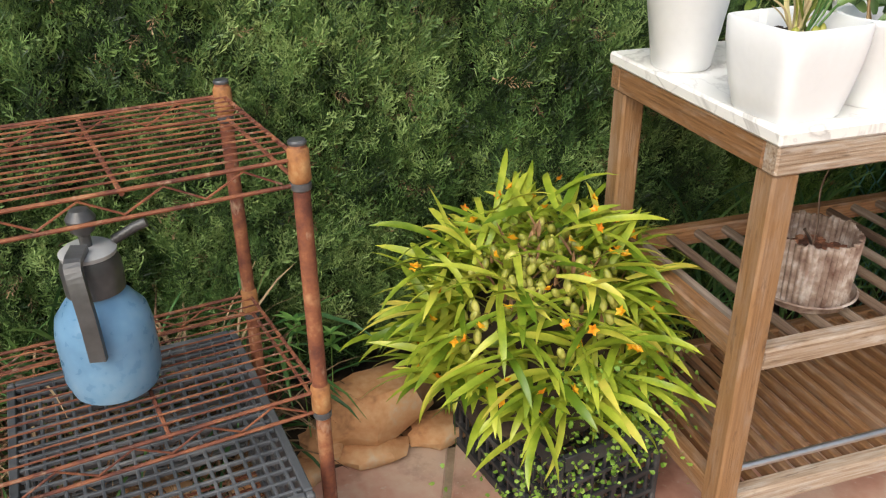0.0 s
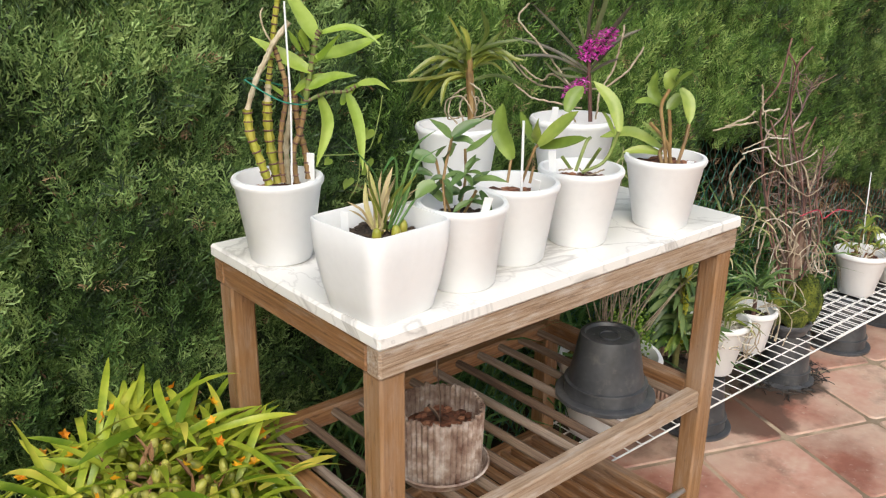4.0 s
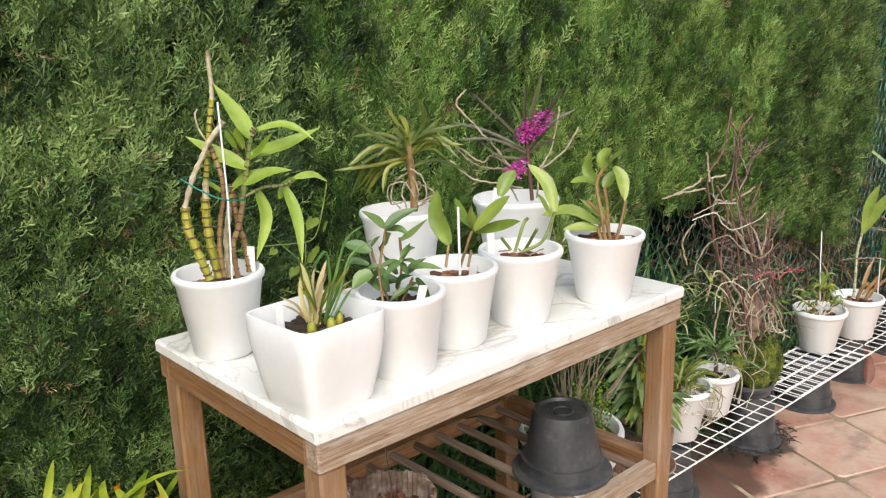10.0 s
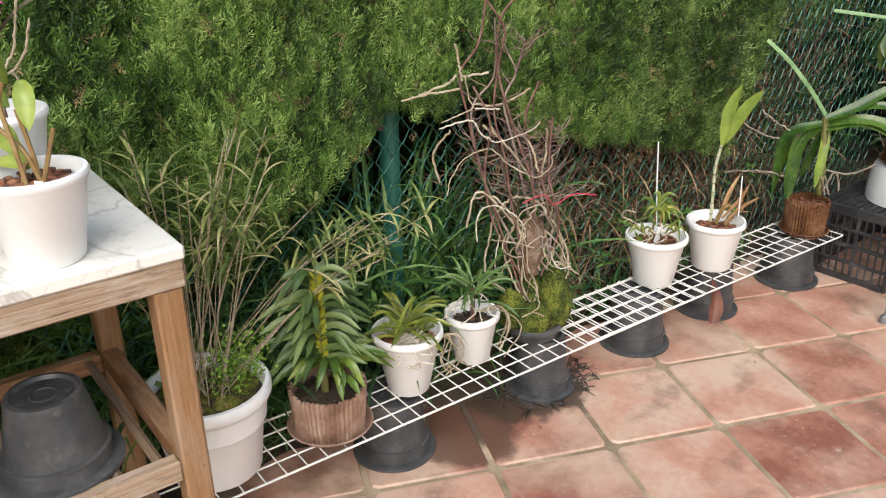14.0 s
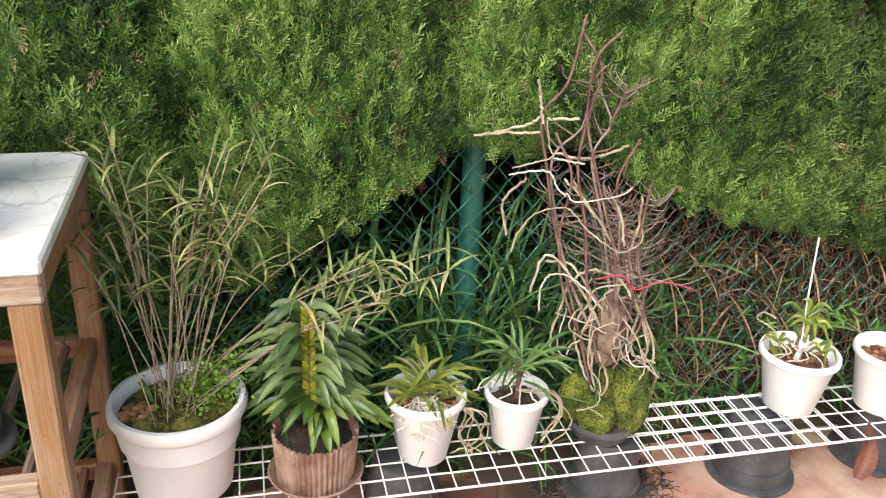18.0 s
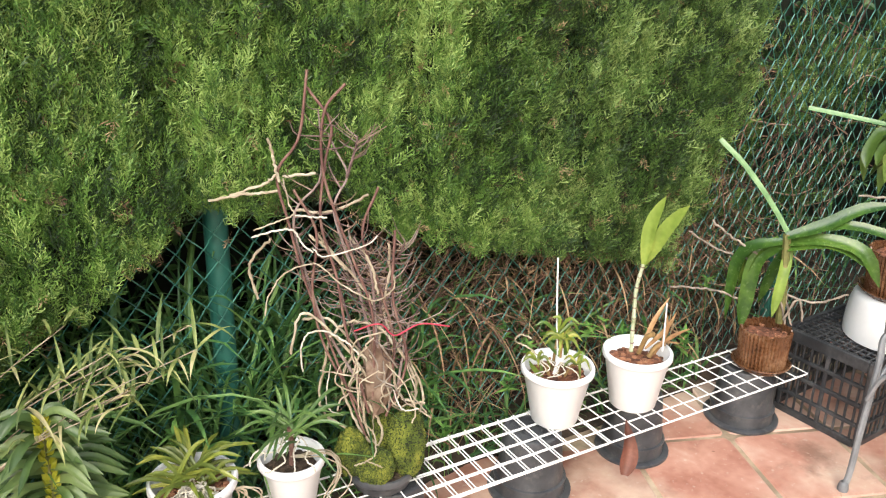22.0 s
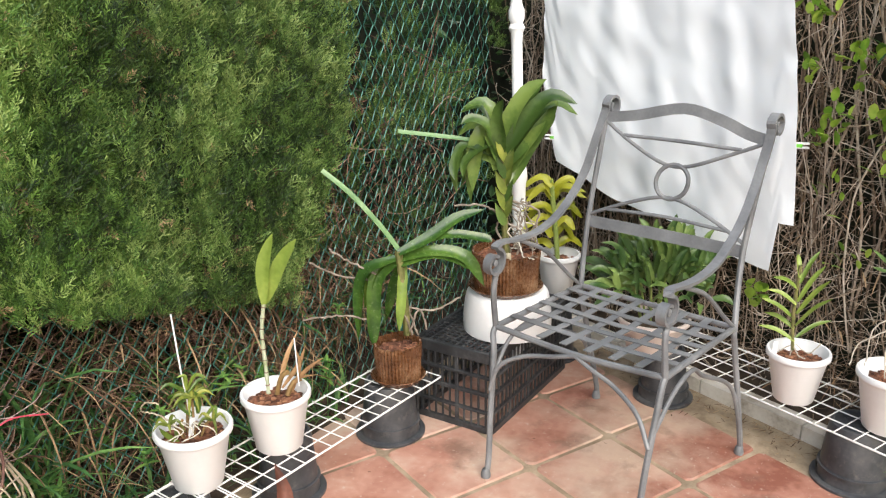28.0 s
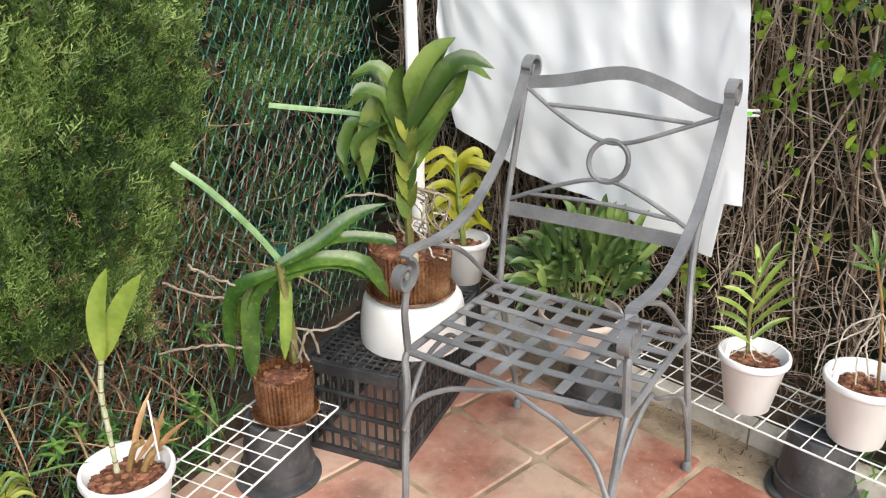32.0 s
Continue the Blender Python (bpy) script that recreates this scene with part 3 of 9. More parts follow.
for k in range(9):
    y0 = -1.4 + k * 0.34
    a = np.array([wall_x(y0) - 0.14, y0]); b_ = np.array([wall_x(y0 + 0.335) - 0.14, y0 + 0.335])
    w = np.array([0.058, -0.021])
    v = [(*(p + o), z) for z in (-0.03, 0.042) for p, o in ((a, 0 * w), (a, w), (b_, w), (b_, 0 * w))]
    g.add(v, np.array([[3, 2, 1, 0], [4, 5, 6, 7], [0, 1, 5, 4], [1, 2, 6, 5], [2, 3, 7, 6], [3, 0, 4, 7]]))
tagged(part("kerb", g, KERB), "weathered whitish stone kerb along the patio", "kerb", kind="structure")

# ---- potting table ----
TX0, TX1, TY0, TY1, TOP = 0.963, 1.792, 1.012, 1.474, 0.82
table = thing("potting_table", pose(0, 0, 0), "weathered teak table with slatted shelves under a marble slab", "table")
LEG = 0.042
for lx in (TX0 + 0.008, TX1 - 0.008 - LEG):
    for ly in (TY0 + 0.008, TY1 - 0.008 - LEG):
        part("leg", bar(Geo(), lx, lx + LEG, ly, ly + LEG, 0.0, TOP - 0.064, 0.004), WOODZ, table)
for y0 in (TY0 + 0.004, TY1 - 0.004 - 0.03):
    part("apron", bar(Geo(), TX0 + 0.004, TX1 - 0.004, y0, y0 + 0.03, TOP - 0.064, TOP - 0.022, 0.003), WOODG if y0 < 1.2 else WOODX, table)
for x0 in (TX0 + 0.004, TX1 - 0.004 - 0.03):
    part("apron", bar(Geo(), x0, x0 + 0.03, TY0 + 0.034, TY1 - 0.034, TOP - 0.064, TOP - 0.022, 0.003), WOODY, table)
MID, LOW = 0.458, 0.175
for z, nslat in ((MID, 12), (LOW, 21)):
    for y0 in (TY0 + 0.012, TY1 - 0.012 - 0.034):
        part("rail", bar(Geo(), TX0 + 0.05, TX1 - 0.05, y0, y0 + 0.03, z - 0.025, z + 0.012, 0.004), WOODG if y0 < 1.2 else WOODX, table, "greyed front rail" if y0 < 1.2 else "")
    for x0 in (TX0 + 0.02, TX1 - 0.05):
        part("rail", bar(Geo(), x0, x0 + 0.03, TY0 + 0.046, TY1 - 0.046, z - 0.02, z + 0.02, 0.004), WOODY, table)
    sm = Geo()
    if z == MID:
        tube(sm, [(0, TY0 + 0.03, 0), (0, TY1 - 0.03, 0)], 0.0085, 8)
    else:
        bar(sm, -0.0075, 0.0075, TY0 + 0.03, TY1 - 0.03, -0.010, 0.010, 0.002)
    me = sm.mesh("slat", z == MID)
    for k in range(nslat):
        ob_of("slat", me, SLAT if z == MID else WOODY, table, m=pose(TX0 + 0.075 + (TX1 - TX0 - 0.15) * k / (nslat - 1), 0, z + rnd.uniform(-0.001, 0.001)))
g = Geo()
tube(g, [(TX0 + 0.03, TY0 + 0.022, 0.238), (TX1 - 0.03, TY0 + 0.022, 0.238)], 0.006, 10)
part("steel_rod", g, STEEL, table, "shiny steel front rod", smooth=True)
part("marble_slab", bar(Geo(), TX0, TX1, TY0, TY1, TOP - 0.022, TOP, 0.004), MARBLE, table, "pale grey-veined marble slab")

# ---- pots ----


def pot_geo(r, h, rb, rim=0.018, n=36, lip=0.0045):
    w = 0.003
    g = Geo()
    rr = r - lip
    return lathe(g, [(0.0, 0.0), (rb - 0.004, 0.0), (rb, 0.004), (rr - (rr - rb) * rim * 1.4 / h, h - rim * 1.4), (rr + 0.001, h - rim), (r - 0.001, h - rim + 0.002), (r, h - rim + 0.005),
                     (r, h - 0.004), (r - 0.002, h), (r - 0.008, h), (r - 0.010, h - 0.004), (rb - w, 0.006), (0.0, 0.006)], n)


def chips(geo, r, z, n, rg, size=0.0082):
    for _ in range(int(n * 1.6)):
        a, d = rg.uniform(0, 6.283), r * math.sqrt(rg.random())
        s = size * rg.uniform(0.5, 1.3)
        blob(geo, (d * math.cos(a), d * math.sin(a), z + rg.uniform(-0.3, 0.5) * size), (s, s * rg.uniform(0.5, 1), s * rg.uniform(0.3, 0.7)), 3, 5)


def potted(name, x, y, z, r, h, rb, label, seed=0, fill=0.82, chip=BARK, body=None, spin=0.0, tiltx=0.0, group="white plastic pots", n_chips=90):
    t = thing(name, pose(x, y, z, tiltx, 0, spin), label, "potted plant", group)
    part("pot", pot_geo(r, h, rb, 0.011, 40, 0.0026) if z == TOP else pot_geo(r, h, rb), body or WHITE, t, smooth=True)
    zi = h * fill
    ri = rb + (r - 0.01 - rb) * fill - 0.004
    g = Geo()
    lathe(g, [(0.0, zi - 0.006), (ri * 0.6, zi - 0.005), (ri, zi - 0.008)], 20)
    chips(g, ri * 0.94, zi - 0.004, n_chips, random.Random(seed))
    part("bark_substrate" if chip is BARK else "potting_mix", g, chip, t)
    return t, zi


DRAIN = lathe(Geo(), [(0.004, 0), (0.008, 0.0015), (0.0085, 0)], 8).mesh("drain_ring")


def upturned(x, y, z, r, h, rb, label, group="black pots"):
    t = thing("upturned_pot", pose(x, y, z), label, "pot", group)
    rs = rb + (r - 0.005 - rb) * 0.76
    prof = [(rb - 0.012, h - 0.006), (rb - 0.009, h), (rb - 0.002, h - 0.001), (rb, h - 0.006), (rs - 0.0005, h * 0.265), (rs + 0.006, h * 0.26), (rs + 0.0065, h * 0.235), (rs + 0.001, h * 0.225),
            (r - 0.005, 0.012), (r - 0.005, 0.009), (r + 0.009, 0.009), (r + 0.012, 0.007), (r + 0.012, 0.0), (r + 0.004, 0.0), (r + 0.003, 0.005), (r - 0.008, 0.006), (rb - 0.004, h - 0.012), (0.012, h - 0.012)]
    g = Geo()
    lathe(g, [(0.0, h - 0.008), *prof], 40)
    part("pot_body", g, BLACKP, t, smooth=True)
    for k in range(6):
        a = k * math.pi / 3
        ob_of("drain_ring", DRAIN, BLACKP, t, m=pose(math.cos(a) * rb * 0.62, math.sin(a) * rb * 0.62, h - 0.0075))
    g = Geo()
    lathe(g, [(rb * 0.3, h - 0.008), (rb * 0.32, h - 0.004), (rb * 0.36, h - 0.004), (rb * 0.38, h - 0.008)], 24)
    part("centre_ring", g, BLACKP, t)
    return t


upturned(1.594, 1.14, MID + 0.0095, 0.084, 0.13, 0.056, "black plastic pot upside down on the slatted shelf", "")
for x, y, r, h in ((2.353, 1.385, 0.09, 0.158), (2.824, 1.37, 0.084, 0.166), (3.211, 1.372, 0.093, 0.172), (3.558, 1.372, 0.087, 0.174), (3.951, 1.335, 0.093, 0.172)):
    upturned(x, y, 0.0, r, h, r * 0.77, "dusty black pot upside down under the wire shelf")
upturned(4.436, 0.135, 0.0, 0.095, 0.172, 0.074, "grey-black pot upside down under the wire shelf by the kerb")
upturned(4.61, 0.729, 0.0, 0.083, 0.172, 0.06, "black pot upside down behind the iron chair")

# ---- wire shelves ----


def wire_shelf(m, length, width, nx, ny, label, group):
    t = thing("wire_shelf", m, label, "shelf", group)
    for k in range(ny):
        g = Geo()
        y = width * k / (ny - 1)
        tube(g, [(0, y, 0), (length * 0.5, y, -0.001), (length, y, 0)], 0.0026 if k in (0, ny - 1) else 0.002, 6)
        part("long_wire", g, WIREW, t, smooth=True)
    cross = Geo()
    tube(cross, [(0, -0.003, 0.0035), (0, width + 0.003, 0.0035)], 0.0017, 5)
    me = cross.mesh("cross_wire", True)
    for k in range(nx):
        ob_of("cross_wire", me, WIREW, t, m=pose(length * k / (nx - 1), 0, 0))
    return t


SH = 0.176
wire_shelf(pose(1.775, 1.265, SH - 0.014, 0, -0.5, -1.5), 1.55, 0.2, 34, 5, "long white coated wire shelf laid over upturned pots", "wire shelves")
wire_shelf(pose(2.86, 1.236, SH + 0.001, 0, 0, -1.4), 1.175, 0.2, 26, 5, "white coated wire shelf laid over upturned pots", "wire shelves")
wire_shelf(pose(4.258, -0.018, SH, 0, 0, 69.7) @ pose(0, -0.24, 0), 0.85, 0.24, 17, 5, "white coated wire shelf along the kerb", "wire shelves")

# ---- crates ----


def crate(m, lx, ly, h, label, flip=False, body=None):
    """A lattice crate: rails and ribs round the sides and a grid floor."""
    t = thing("crate", m, label, "crate", "plastic crates")
    body = body or CRATE

    def piece(name, x0, x1, y0, y1, z0, z1, b=0.0015):
        part(name, bar(Geo(), x0, x1, y0, y1, z0, z1, b), body, t)
    levels = ((0, 0.02), (h * 0.24, h * 0.24 + 0.01), (h * 0.46, h * 0.46 + 0.012), (h * 0.68, h * 0.68 + 0.01), (h - 0.032, h))
    for y in (0.0, ly - 0.012):
        for z0, z1 in levels:
            piece("side_rail", 0.0125, lx - 0.0125, y, y + 0.012, z0, z1)
        for x in (0.0, lx - 0.012):
            piece("corner_post", x, x + 0.0124, y, y + 0.012, 0.0, h, 0.003)
        k = int(lx / 0.025)
        for i in range(1, k):
            x = lx * i / k
            w = 0.006 if i % 5 == 0 else 0.003
            piece("rib", x - w, x + w, y + 0.003, y + 0.009, 0.02, h - 0.032, 0.001)
    for x in (0.0, lx - 0.012):
        for z0, z1 in levels:
            piece("side_rail", x, x + 0.012, 0.0125, ly - 0.0125, z0, z1)
        k = int(ly / 0.025)
        for i in range(1, k):
            y = ly * i / k
            w = 0.006 if i % 5 == 0 else 0.003
            piece("rib", x + 0.003, x + 0.009, y - w, y + w, 0.02, h - 0.032, 0.001)
    z = h - 0.006 if flip else 0.004
    k = int(lx / 0.022)
    for i in range(1, k):
        piece("lattice_bar", lx * i / k - 0.0025, lx * i / k + 0.0025, 0.0125, ly - 0.0125, z - 0.003, z + 0.003, 0.001)
    k = int(ly / 0.022)
    for i in range(1, k):
        piece("lattice_bar", 0.0125, lx - 0.0125, ly * i / k - 0.0025, ly * i / k + 0.0025, z - 0.003, z + 0.0036, 0.001)
    return t


crate(pose(4.088, 1.06, 0, 0, 0, 2.5), 0.53, 0.275, 0.262, "black plastic crate turned upside down beside the iron chair", True)
crate(pose(0.755, 1.155, 0, 0, 0, 11), 0.234, 0.37, 0.222, "black plastic crate holding a large orchid")

# ---- rusty rack ----
rack = thing("wire_rack", pose(0, 0, 0), "rusted steel wire shelving rack", "rack")
RA, RB = np.array([0.364, 1.105]), np.array([0.3, 1.4])
RD = np.array([-0.986, -0.165])
RL = 0.62
for p in (RA, RB, RA + RD * RL, RB + RD * RL):
    g = Geo()
    tube(g, [(*p, 0.0), (*p, 0.845)], 0.0105, 14)
    pl = part("pole", g, RUST, rack, smooth=True)
    g = Geo()
    lathe(g, [(0.0, 0.0), (0.0105, 0.0), (0.0115, 0.002), (0.0115, 0.004), (0.010, 0.006), (0.0, 0.0065)], 14)
    part("cap", g, BLACKP, pl, "black plastic cap", smooth=True, m=pose(*p, 0.845))
    for z in (0.816, 0.48):
        g = Geo()
        lathe(g, [(0.0108, -0.018), (0.0138, -0.014), (0.0132, 0.022), (0.0108, 0.026)], 14)
        part("collar", g, RUSTO, pl, "orange rusted collar", smooth=True, m=pose(*p, z))
        g = Geo()
        lathe(g, [(0.0108, -0.028), (0.0128, -0.026), (0.0128, -0.018), (0.0108, -0.017)], 14)
        part("sleeve", g, BLACKP, pl, "dark plastic sleeve", smooth=True, m=pose(*p, z))
for z in (0.827, 0.495, 0.13):
    def at(s, q, dz=0.0):
        p = RA + (RB - RA) * q + RD * RL * s
        return (p[0], p[1], z + dz)
    for q in (0.0, 1.0):
        for dz in (0.0, -0.032):
            g = Geo()
            tube(g, [at(0.01, q, dz), at(1, q, dz)], 0.0026, 6)
            part("edge_wire", g, RUST, rack, smooth=True)
        g = Geo()
        tube(g, [at((k + 0.5) / 14, q, -0.004 if k % 2 else -0.028) for k in range(14)], 0.0016, 5)
        part("zigzag_wire", g, RUST, rack, smooth=True)
    for s in (0.0, 1.0):
        for dz in (0.0, -0.032):
            g = Geo()
            tube(g, [at(s, 0.03, dz), at(s, 0.97, dz)], 0.003, 6)
            part("edge_wire", g, RUST, rack, smooth=True)
    for s in (0.32, 0.68):
        g = Geo()
        tube(g, [at(s, 0.0, -0.004), at(s, 1.0, -0.004)], 0.003, 6)
        part("cross_bar", g, RUST, rack, smooth=True)
    for k in range(1, 14):
        g = Geo()
        tube(g, [at(0.0, k / 14, 0.003), at(1.0, k / 14, 0.003)], 0.0014, 5)
        part("deck_wire", g, RUST, rack, smooth=True)

# ---- iron chair ----
chair = thing("iron_chair", pose(0, 0, 0), "grey wrought-iron armchair with a strap seat and scrolled arms", "chair")
FL, FR, BL, BR = np.array([3.91, 0.963]), np.array([3.843, 0.512]), np.array([4.481, 0.904]), np.array([4.394, 0.424])
SFL, SFR, SBL, SBR = np.array([3.995, 0.994]), np.array([3.947, 0.505]), np.array([4.405, 0.938]), np.array([4.33, 0.455])
SEAT = 0.405


def p3(xy, z):
    return np.array([xy[0], xy[1], z])


fwd = (SFL + SFR - SBL - SBR) / np.linalg.norm(SFL + SFR - SBL - SBR)
lat = (SFL - SFR) / np.linalg.norm(SFL - SFR)
side3, f3, up3 = np.array([lat[0], lat[1], 0]), np.array([fwd[0], fwd[1], 0]), np.array([0, 0, 1.0])


def rod(name, pts, r=0.0085, n=30, label=""):
    g = Geo()
    tube(g, smooth_path(pts, n), r, 8)
    return part(name, g, IRON, chair, label, smooth=True)


def strap(name, pts, w, h, side, n=24, label=""):
    g = Geo()
    flatbar(g, smooth_path(pts, n), w, h, side)
    return part(name, g, IRON, chair, label)


def scroll(c, r, turns, start):
    """A spiral in the plane of the chair's side, from its outer end inwards."""
    n = int(turns * 14)
    return [c + (f3 * math.cos(start + k / n * turns * 2 * math.pi) + up3 * math.sin(start + k / n * turns * 2 * math.pi)) * r * (1 - 0.6 * k / n) for k in range(n + 1)]


ARM_L = [(4.023, 0.992, 0.637), (4.108, 0.986, 0.625), (4.204, 0.976, 0.628), (4.308, 0.965, 0.66), (4.408, 0.95, 0.741), (4.458, 0.936, 0.842), (4.495, 0.925, 0.925)]
ARM_R = [(3.99, 0.522, 0.609), (4.06, 0.512, 0.6), (4.13, 0.502, 0.597), (4.22, 0.49, 0.609), (4.3, 0.477, 0.653), (4.36, 0.465, 0.713), (4.42, 0.455, 0.807), (4.455, 0.445, 0.905)]
for foot, seat, back, foot_b, arm, curl, low, top in ((FL, SFL, SBL, BL, ARM_L, (3.982, 0.996, 0.59), (4.44, 0.94, 0.608), (4.492, 0.921, 0.905)), (FR, SFR, SBR, BR, ARM_R, (3.952, 0.516, 0.566), (4.41, 0.473, 0.598), (4.455, 0.446, 0.893))):
    curl, low, top = np.array(curl), np.array(low), np.array(top)
    rod("front_leg", [p3(foot + 0.012 * fwd, 0.0), p3(foot, 0.05), p3(foot * 0.75 + seat * 0.25, 0.18), p3(foot * 0.3 + seat * 0.7, 0.33), p3(seat + 0.012 * fwd, 0.385), p3(seat, SEAT)])
    rod("arm_post", [p3(seat, SEAT), p3(seat * 0.5 + curl[:2] * 0.5 + 0.004 * fwd, 0.5), curl - f3 * 0.012 - up3 * 0.03])
    curl_path = scroll(curl, 0.041, 1.1, 1.75)[::-1]
    strap("armrest", curl_path + [np.array(p) for p in arm] + scroll(top + up3 * 0.03 - f3 * 0.03, 0.034, 1.1, 0.3), 0.024, 0.008, side3, 150, "flat armrest sweeping up into the back, scrolled at both ends")
    g = Geo()
    lathe(g, [(0.0, -0.012), (0.009, -0.01), (0.0105, 0.0), (0.009, 0.01), (0.0, 0.012)], 12)
    part("scroll_boss", g, IRON, chair, smooth=True, m=Matrix.Translation(curl) @ Vector(side3).to_track_quat("Z", "Y").to_matrix().to_4x4())
    a3 = np.array(arm[1])
    rod("arm_brace", [a3 - up3 * 0.006, a3 * 0.62 + p3(back, SEAT) * 0.38 + up3 * 0.02, a3 * 0.25 + p3(back, SEAT) * 0.75 + up3 * 0.005, p3(back, SEAT)], 0.006)
    rod("back_leg", [p3(foot_b, 0.0), p3(foot_b, 0.04), p3(foot_b * 0.55 + back * 0.45, 0.2), p3(foot_b * 0.08 + back * 0.92, 0.36), p3(back, SEAT), low, top], 0.0085, 48)
    rod("leg_brace", [p3(foot * 0.5 + seat * 0.5, 0.27), p3(seat * 0.86 + back * 0.14, 0.345), p3(seat * 0.62 + back * 0.38, 0.37), p3(seat * 0.45 + back * 0.55, 0.33), p3(back * 0.7 + seat * 0.05 + foot_b * 0.25, 0.235), p3(foot_b * 0.85 + back * 0.15, 0.1)], 0.006)
    for ft in (foot + 0.012 * fwd, foot_b):
        g = Geo()
        lathe(g, [(0.0, 0.0), (0.013, 0.0), (0.014, 0.006), (0.011, 0.022), (0.008, 0.026)], 12)
        part("foot", g, IRON, chair, smooth=True, m=pose(ft[0], ft[1], 0))
rod("front_brace", [(3.928, 0.972, 0.25), (3.932, 0.945, 0.325), (3.95, 0.882, 0.362), (3.96, 0.8, 0.378), (3.966, 0.745, 0.392)], 0.006)
rod("front_brace", [(3.966, 0.745, 0.392), (3.958, 0.69, 0.368), (3.945, 0.629, 0.348), (3.908, 0.553, 0.312), (3.875, 0.508, 0.25)], 0.006)
for a, b, rise in ((SFL, SFR, -0.012), (SFL, SBL, 0), (SFR, SBR, 0), (SBL, SBR, 0)):
    rod("seat_frame", [p3(a, SEAT), p3((a + b) / 2, SEAT + rise), p3(b, SEAT)], 0.0085)
for k in range(1, 7):
    s = k / 7
    a, b = SFL + (SFR - SFL) * s, SBL + (SBR - SBL) * s
    g = Geo()
    flatbar(g, [p3(a, SEAT + 0.007), p3((a + b) / 2, SEAT + 0.001), p3(b, SEAT + 0.007)], 0.021, 0.003, side3)
    part("seat_strap", g, IRON, chair)
for k in range(1, 6):
    s = k / 6
    a, b = SFL + (SBL - SFL) * s, SFR + (SBR - SFR) * s
    g = Geo()
    flatbar(g, [p3(a, SEAT + 0.011), p3((a + b) / 2, SEAT + 0.0045), p3(b, SEAT + 0.011)], 0.021, 0.003, f3)
    part("seat_strap", g, IRON, chair)


def back_at(s, z):
    """A point in the plane of the back: s across from left to right."""
    l = np.array([np.interp(z, (0.608, 0.905), (4.44, 4.492)), np.interp(z, (0.608, 0.905), (0.94, 0.921))])
    r = np.array([np.interp(z, (0.598, 0.893), (4.41, 4.455)), np.interp(z, (0.598, 0.893), (0.473, 0.446))])
    return p3(l + (r - l) * s, z)


FLAT = np.array([fwd[0], fwd[1], 0.2])
strap("top_rail", [back_at(0, 0.908), back_at(0.2, 0.921), back_at(0.5, 0.952), back_at(0.72, 0.93), back_at(0.88, 0.9), back_at(1, 0.888)], 0.006, 0.03, FLAT)
strap("lower_rail", [back_at(0, 0.602), back_at(0.5, 0.598), back_at(1, 0.592)], 0.006, 0.034, FLAT)
rod("back_bar", [back_at(0.14, 0.862), back_at(0.5, 0.862), back_at(0.86, 0.857)], 0.0055)
rod("back_curve", [back_at(0.0, 0.9), back_at(0.2, 0.843), back_at(0.42, 0.797), back_at(0.58, 0.797), back_at(0.8, 0.84), back_at(1.0, 0.884)], 0.0055)
rod("back_curve", [back_at(0.0, 0.622), back_at(0.2, 0.664), back_at(0.42, 0.7), back_at(0.58, 0.7), back_at(0.8, 0.66), back_at(1.0, 0.612)], 0.0055)
rod("back_bar", [back_at(0.12, 0.645), back_at(0.5, 0.65), back_at(0.88, 0.64)], 0.0055)
rod("back_ring", [back_at(0.5 + 0.1 * math.cos(a), 0.749 + 0.048 * math.sin(a)) for a in np.linspace(0, 2 * math.pi, 15)], 0.0065, 56)

# ---- white pole, cloth and line ----
g = Geo()
lathe(g, [(0.0, 0.0), (0.04, 0.0), (0.04, 0.03), (0.026, 0.06), (0.022, 0.5), (0.024, 0.62), (0.03, 0.66), (0.027, 0.69), (0.019, 0.70), (0.018, 1.1), (0.02, 1.13), (0.027, 1.145), (0.02, 1.16), (0.026, 1.175), (0.026, 1.2), (0.02, 1.215), (0.017, 1.24), (0.017, 2.2), (0.0, 2.2)], 20)
pole = part("garden_pole", g, WHITE, smooth=True, m=pose(4.63, 1.268, 0, -1.8, 0, 0))
tagged(pole, "white painted turned metal pole", "pole")
g = Geo()
cv = []
nu, nz = 70, 60
A0, A1 = np.array([4.915, 1.36]), np.array([4.683, 0.52])
for i in range(nu + 1):
    s = i / nu
    bot = (0.70 - 0.24 * s ** 0.7 + 0.01 * math.sin(s * 13)) if s < 0.945 else 0.617
    bot += 0.25 * max(0.0, 0.08 - s) / 0.08
    for k in range(nz + 1):
        q = k / nz
        z = 2.05 + (bot - 2.05) * q
        p = A0 + (A1 - A0) * s * (1 + 0.15 * max(0.0, (q - 0.35) / 0.65))
        d = 0.0035 * math.sin(s * 30 + 5 * q + 3 * noise.noise(Vector((s * 4, q * 2, 9)))) + 0.004 * abs(noise.noise(Vector((s * 9 + q, q * 1.5, 7)))) + 0.004 * noise.noise(Vector((s * 2.2 + 1.4 * q, q * 3.2 - s * 1.5, 1))) + 0.006 * noise.noise(Vector((s * 5 + 5 * q, q * 14 - s * 8, 3))) + 0.004 * noise.noise(Vector((s * 12 + 9 * q, q * 30 - s * 15, 6))) + 0.003 * math.sin(s * 7 - q * 9) * q
        cv.append((p[0] - 0.97 * d, p[1] + 0.25 * d + 0.012 * math.sin(q * 7) * s, z))
cf = np.array([[i * (nz + 1) + k, i * (nz + 1) + k + 1, (i + 1) * (nz + 1) + k + 1, (i + 1) * (nz + 1) + k] for i in range(nu) for k in range(nz)])
g.add(cv, cf)
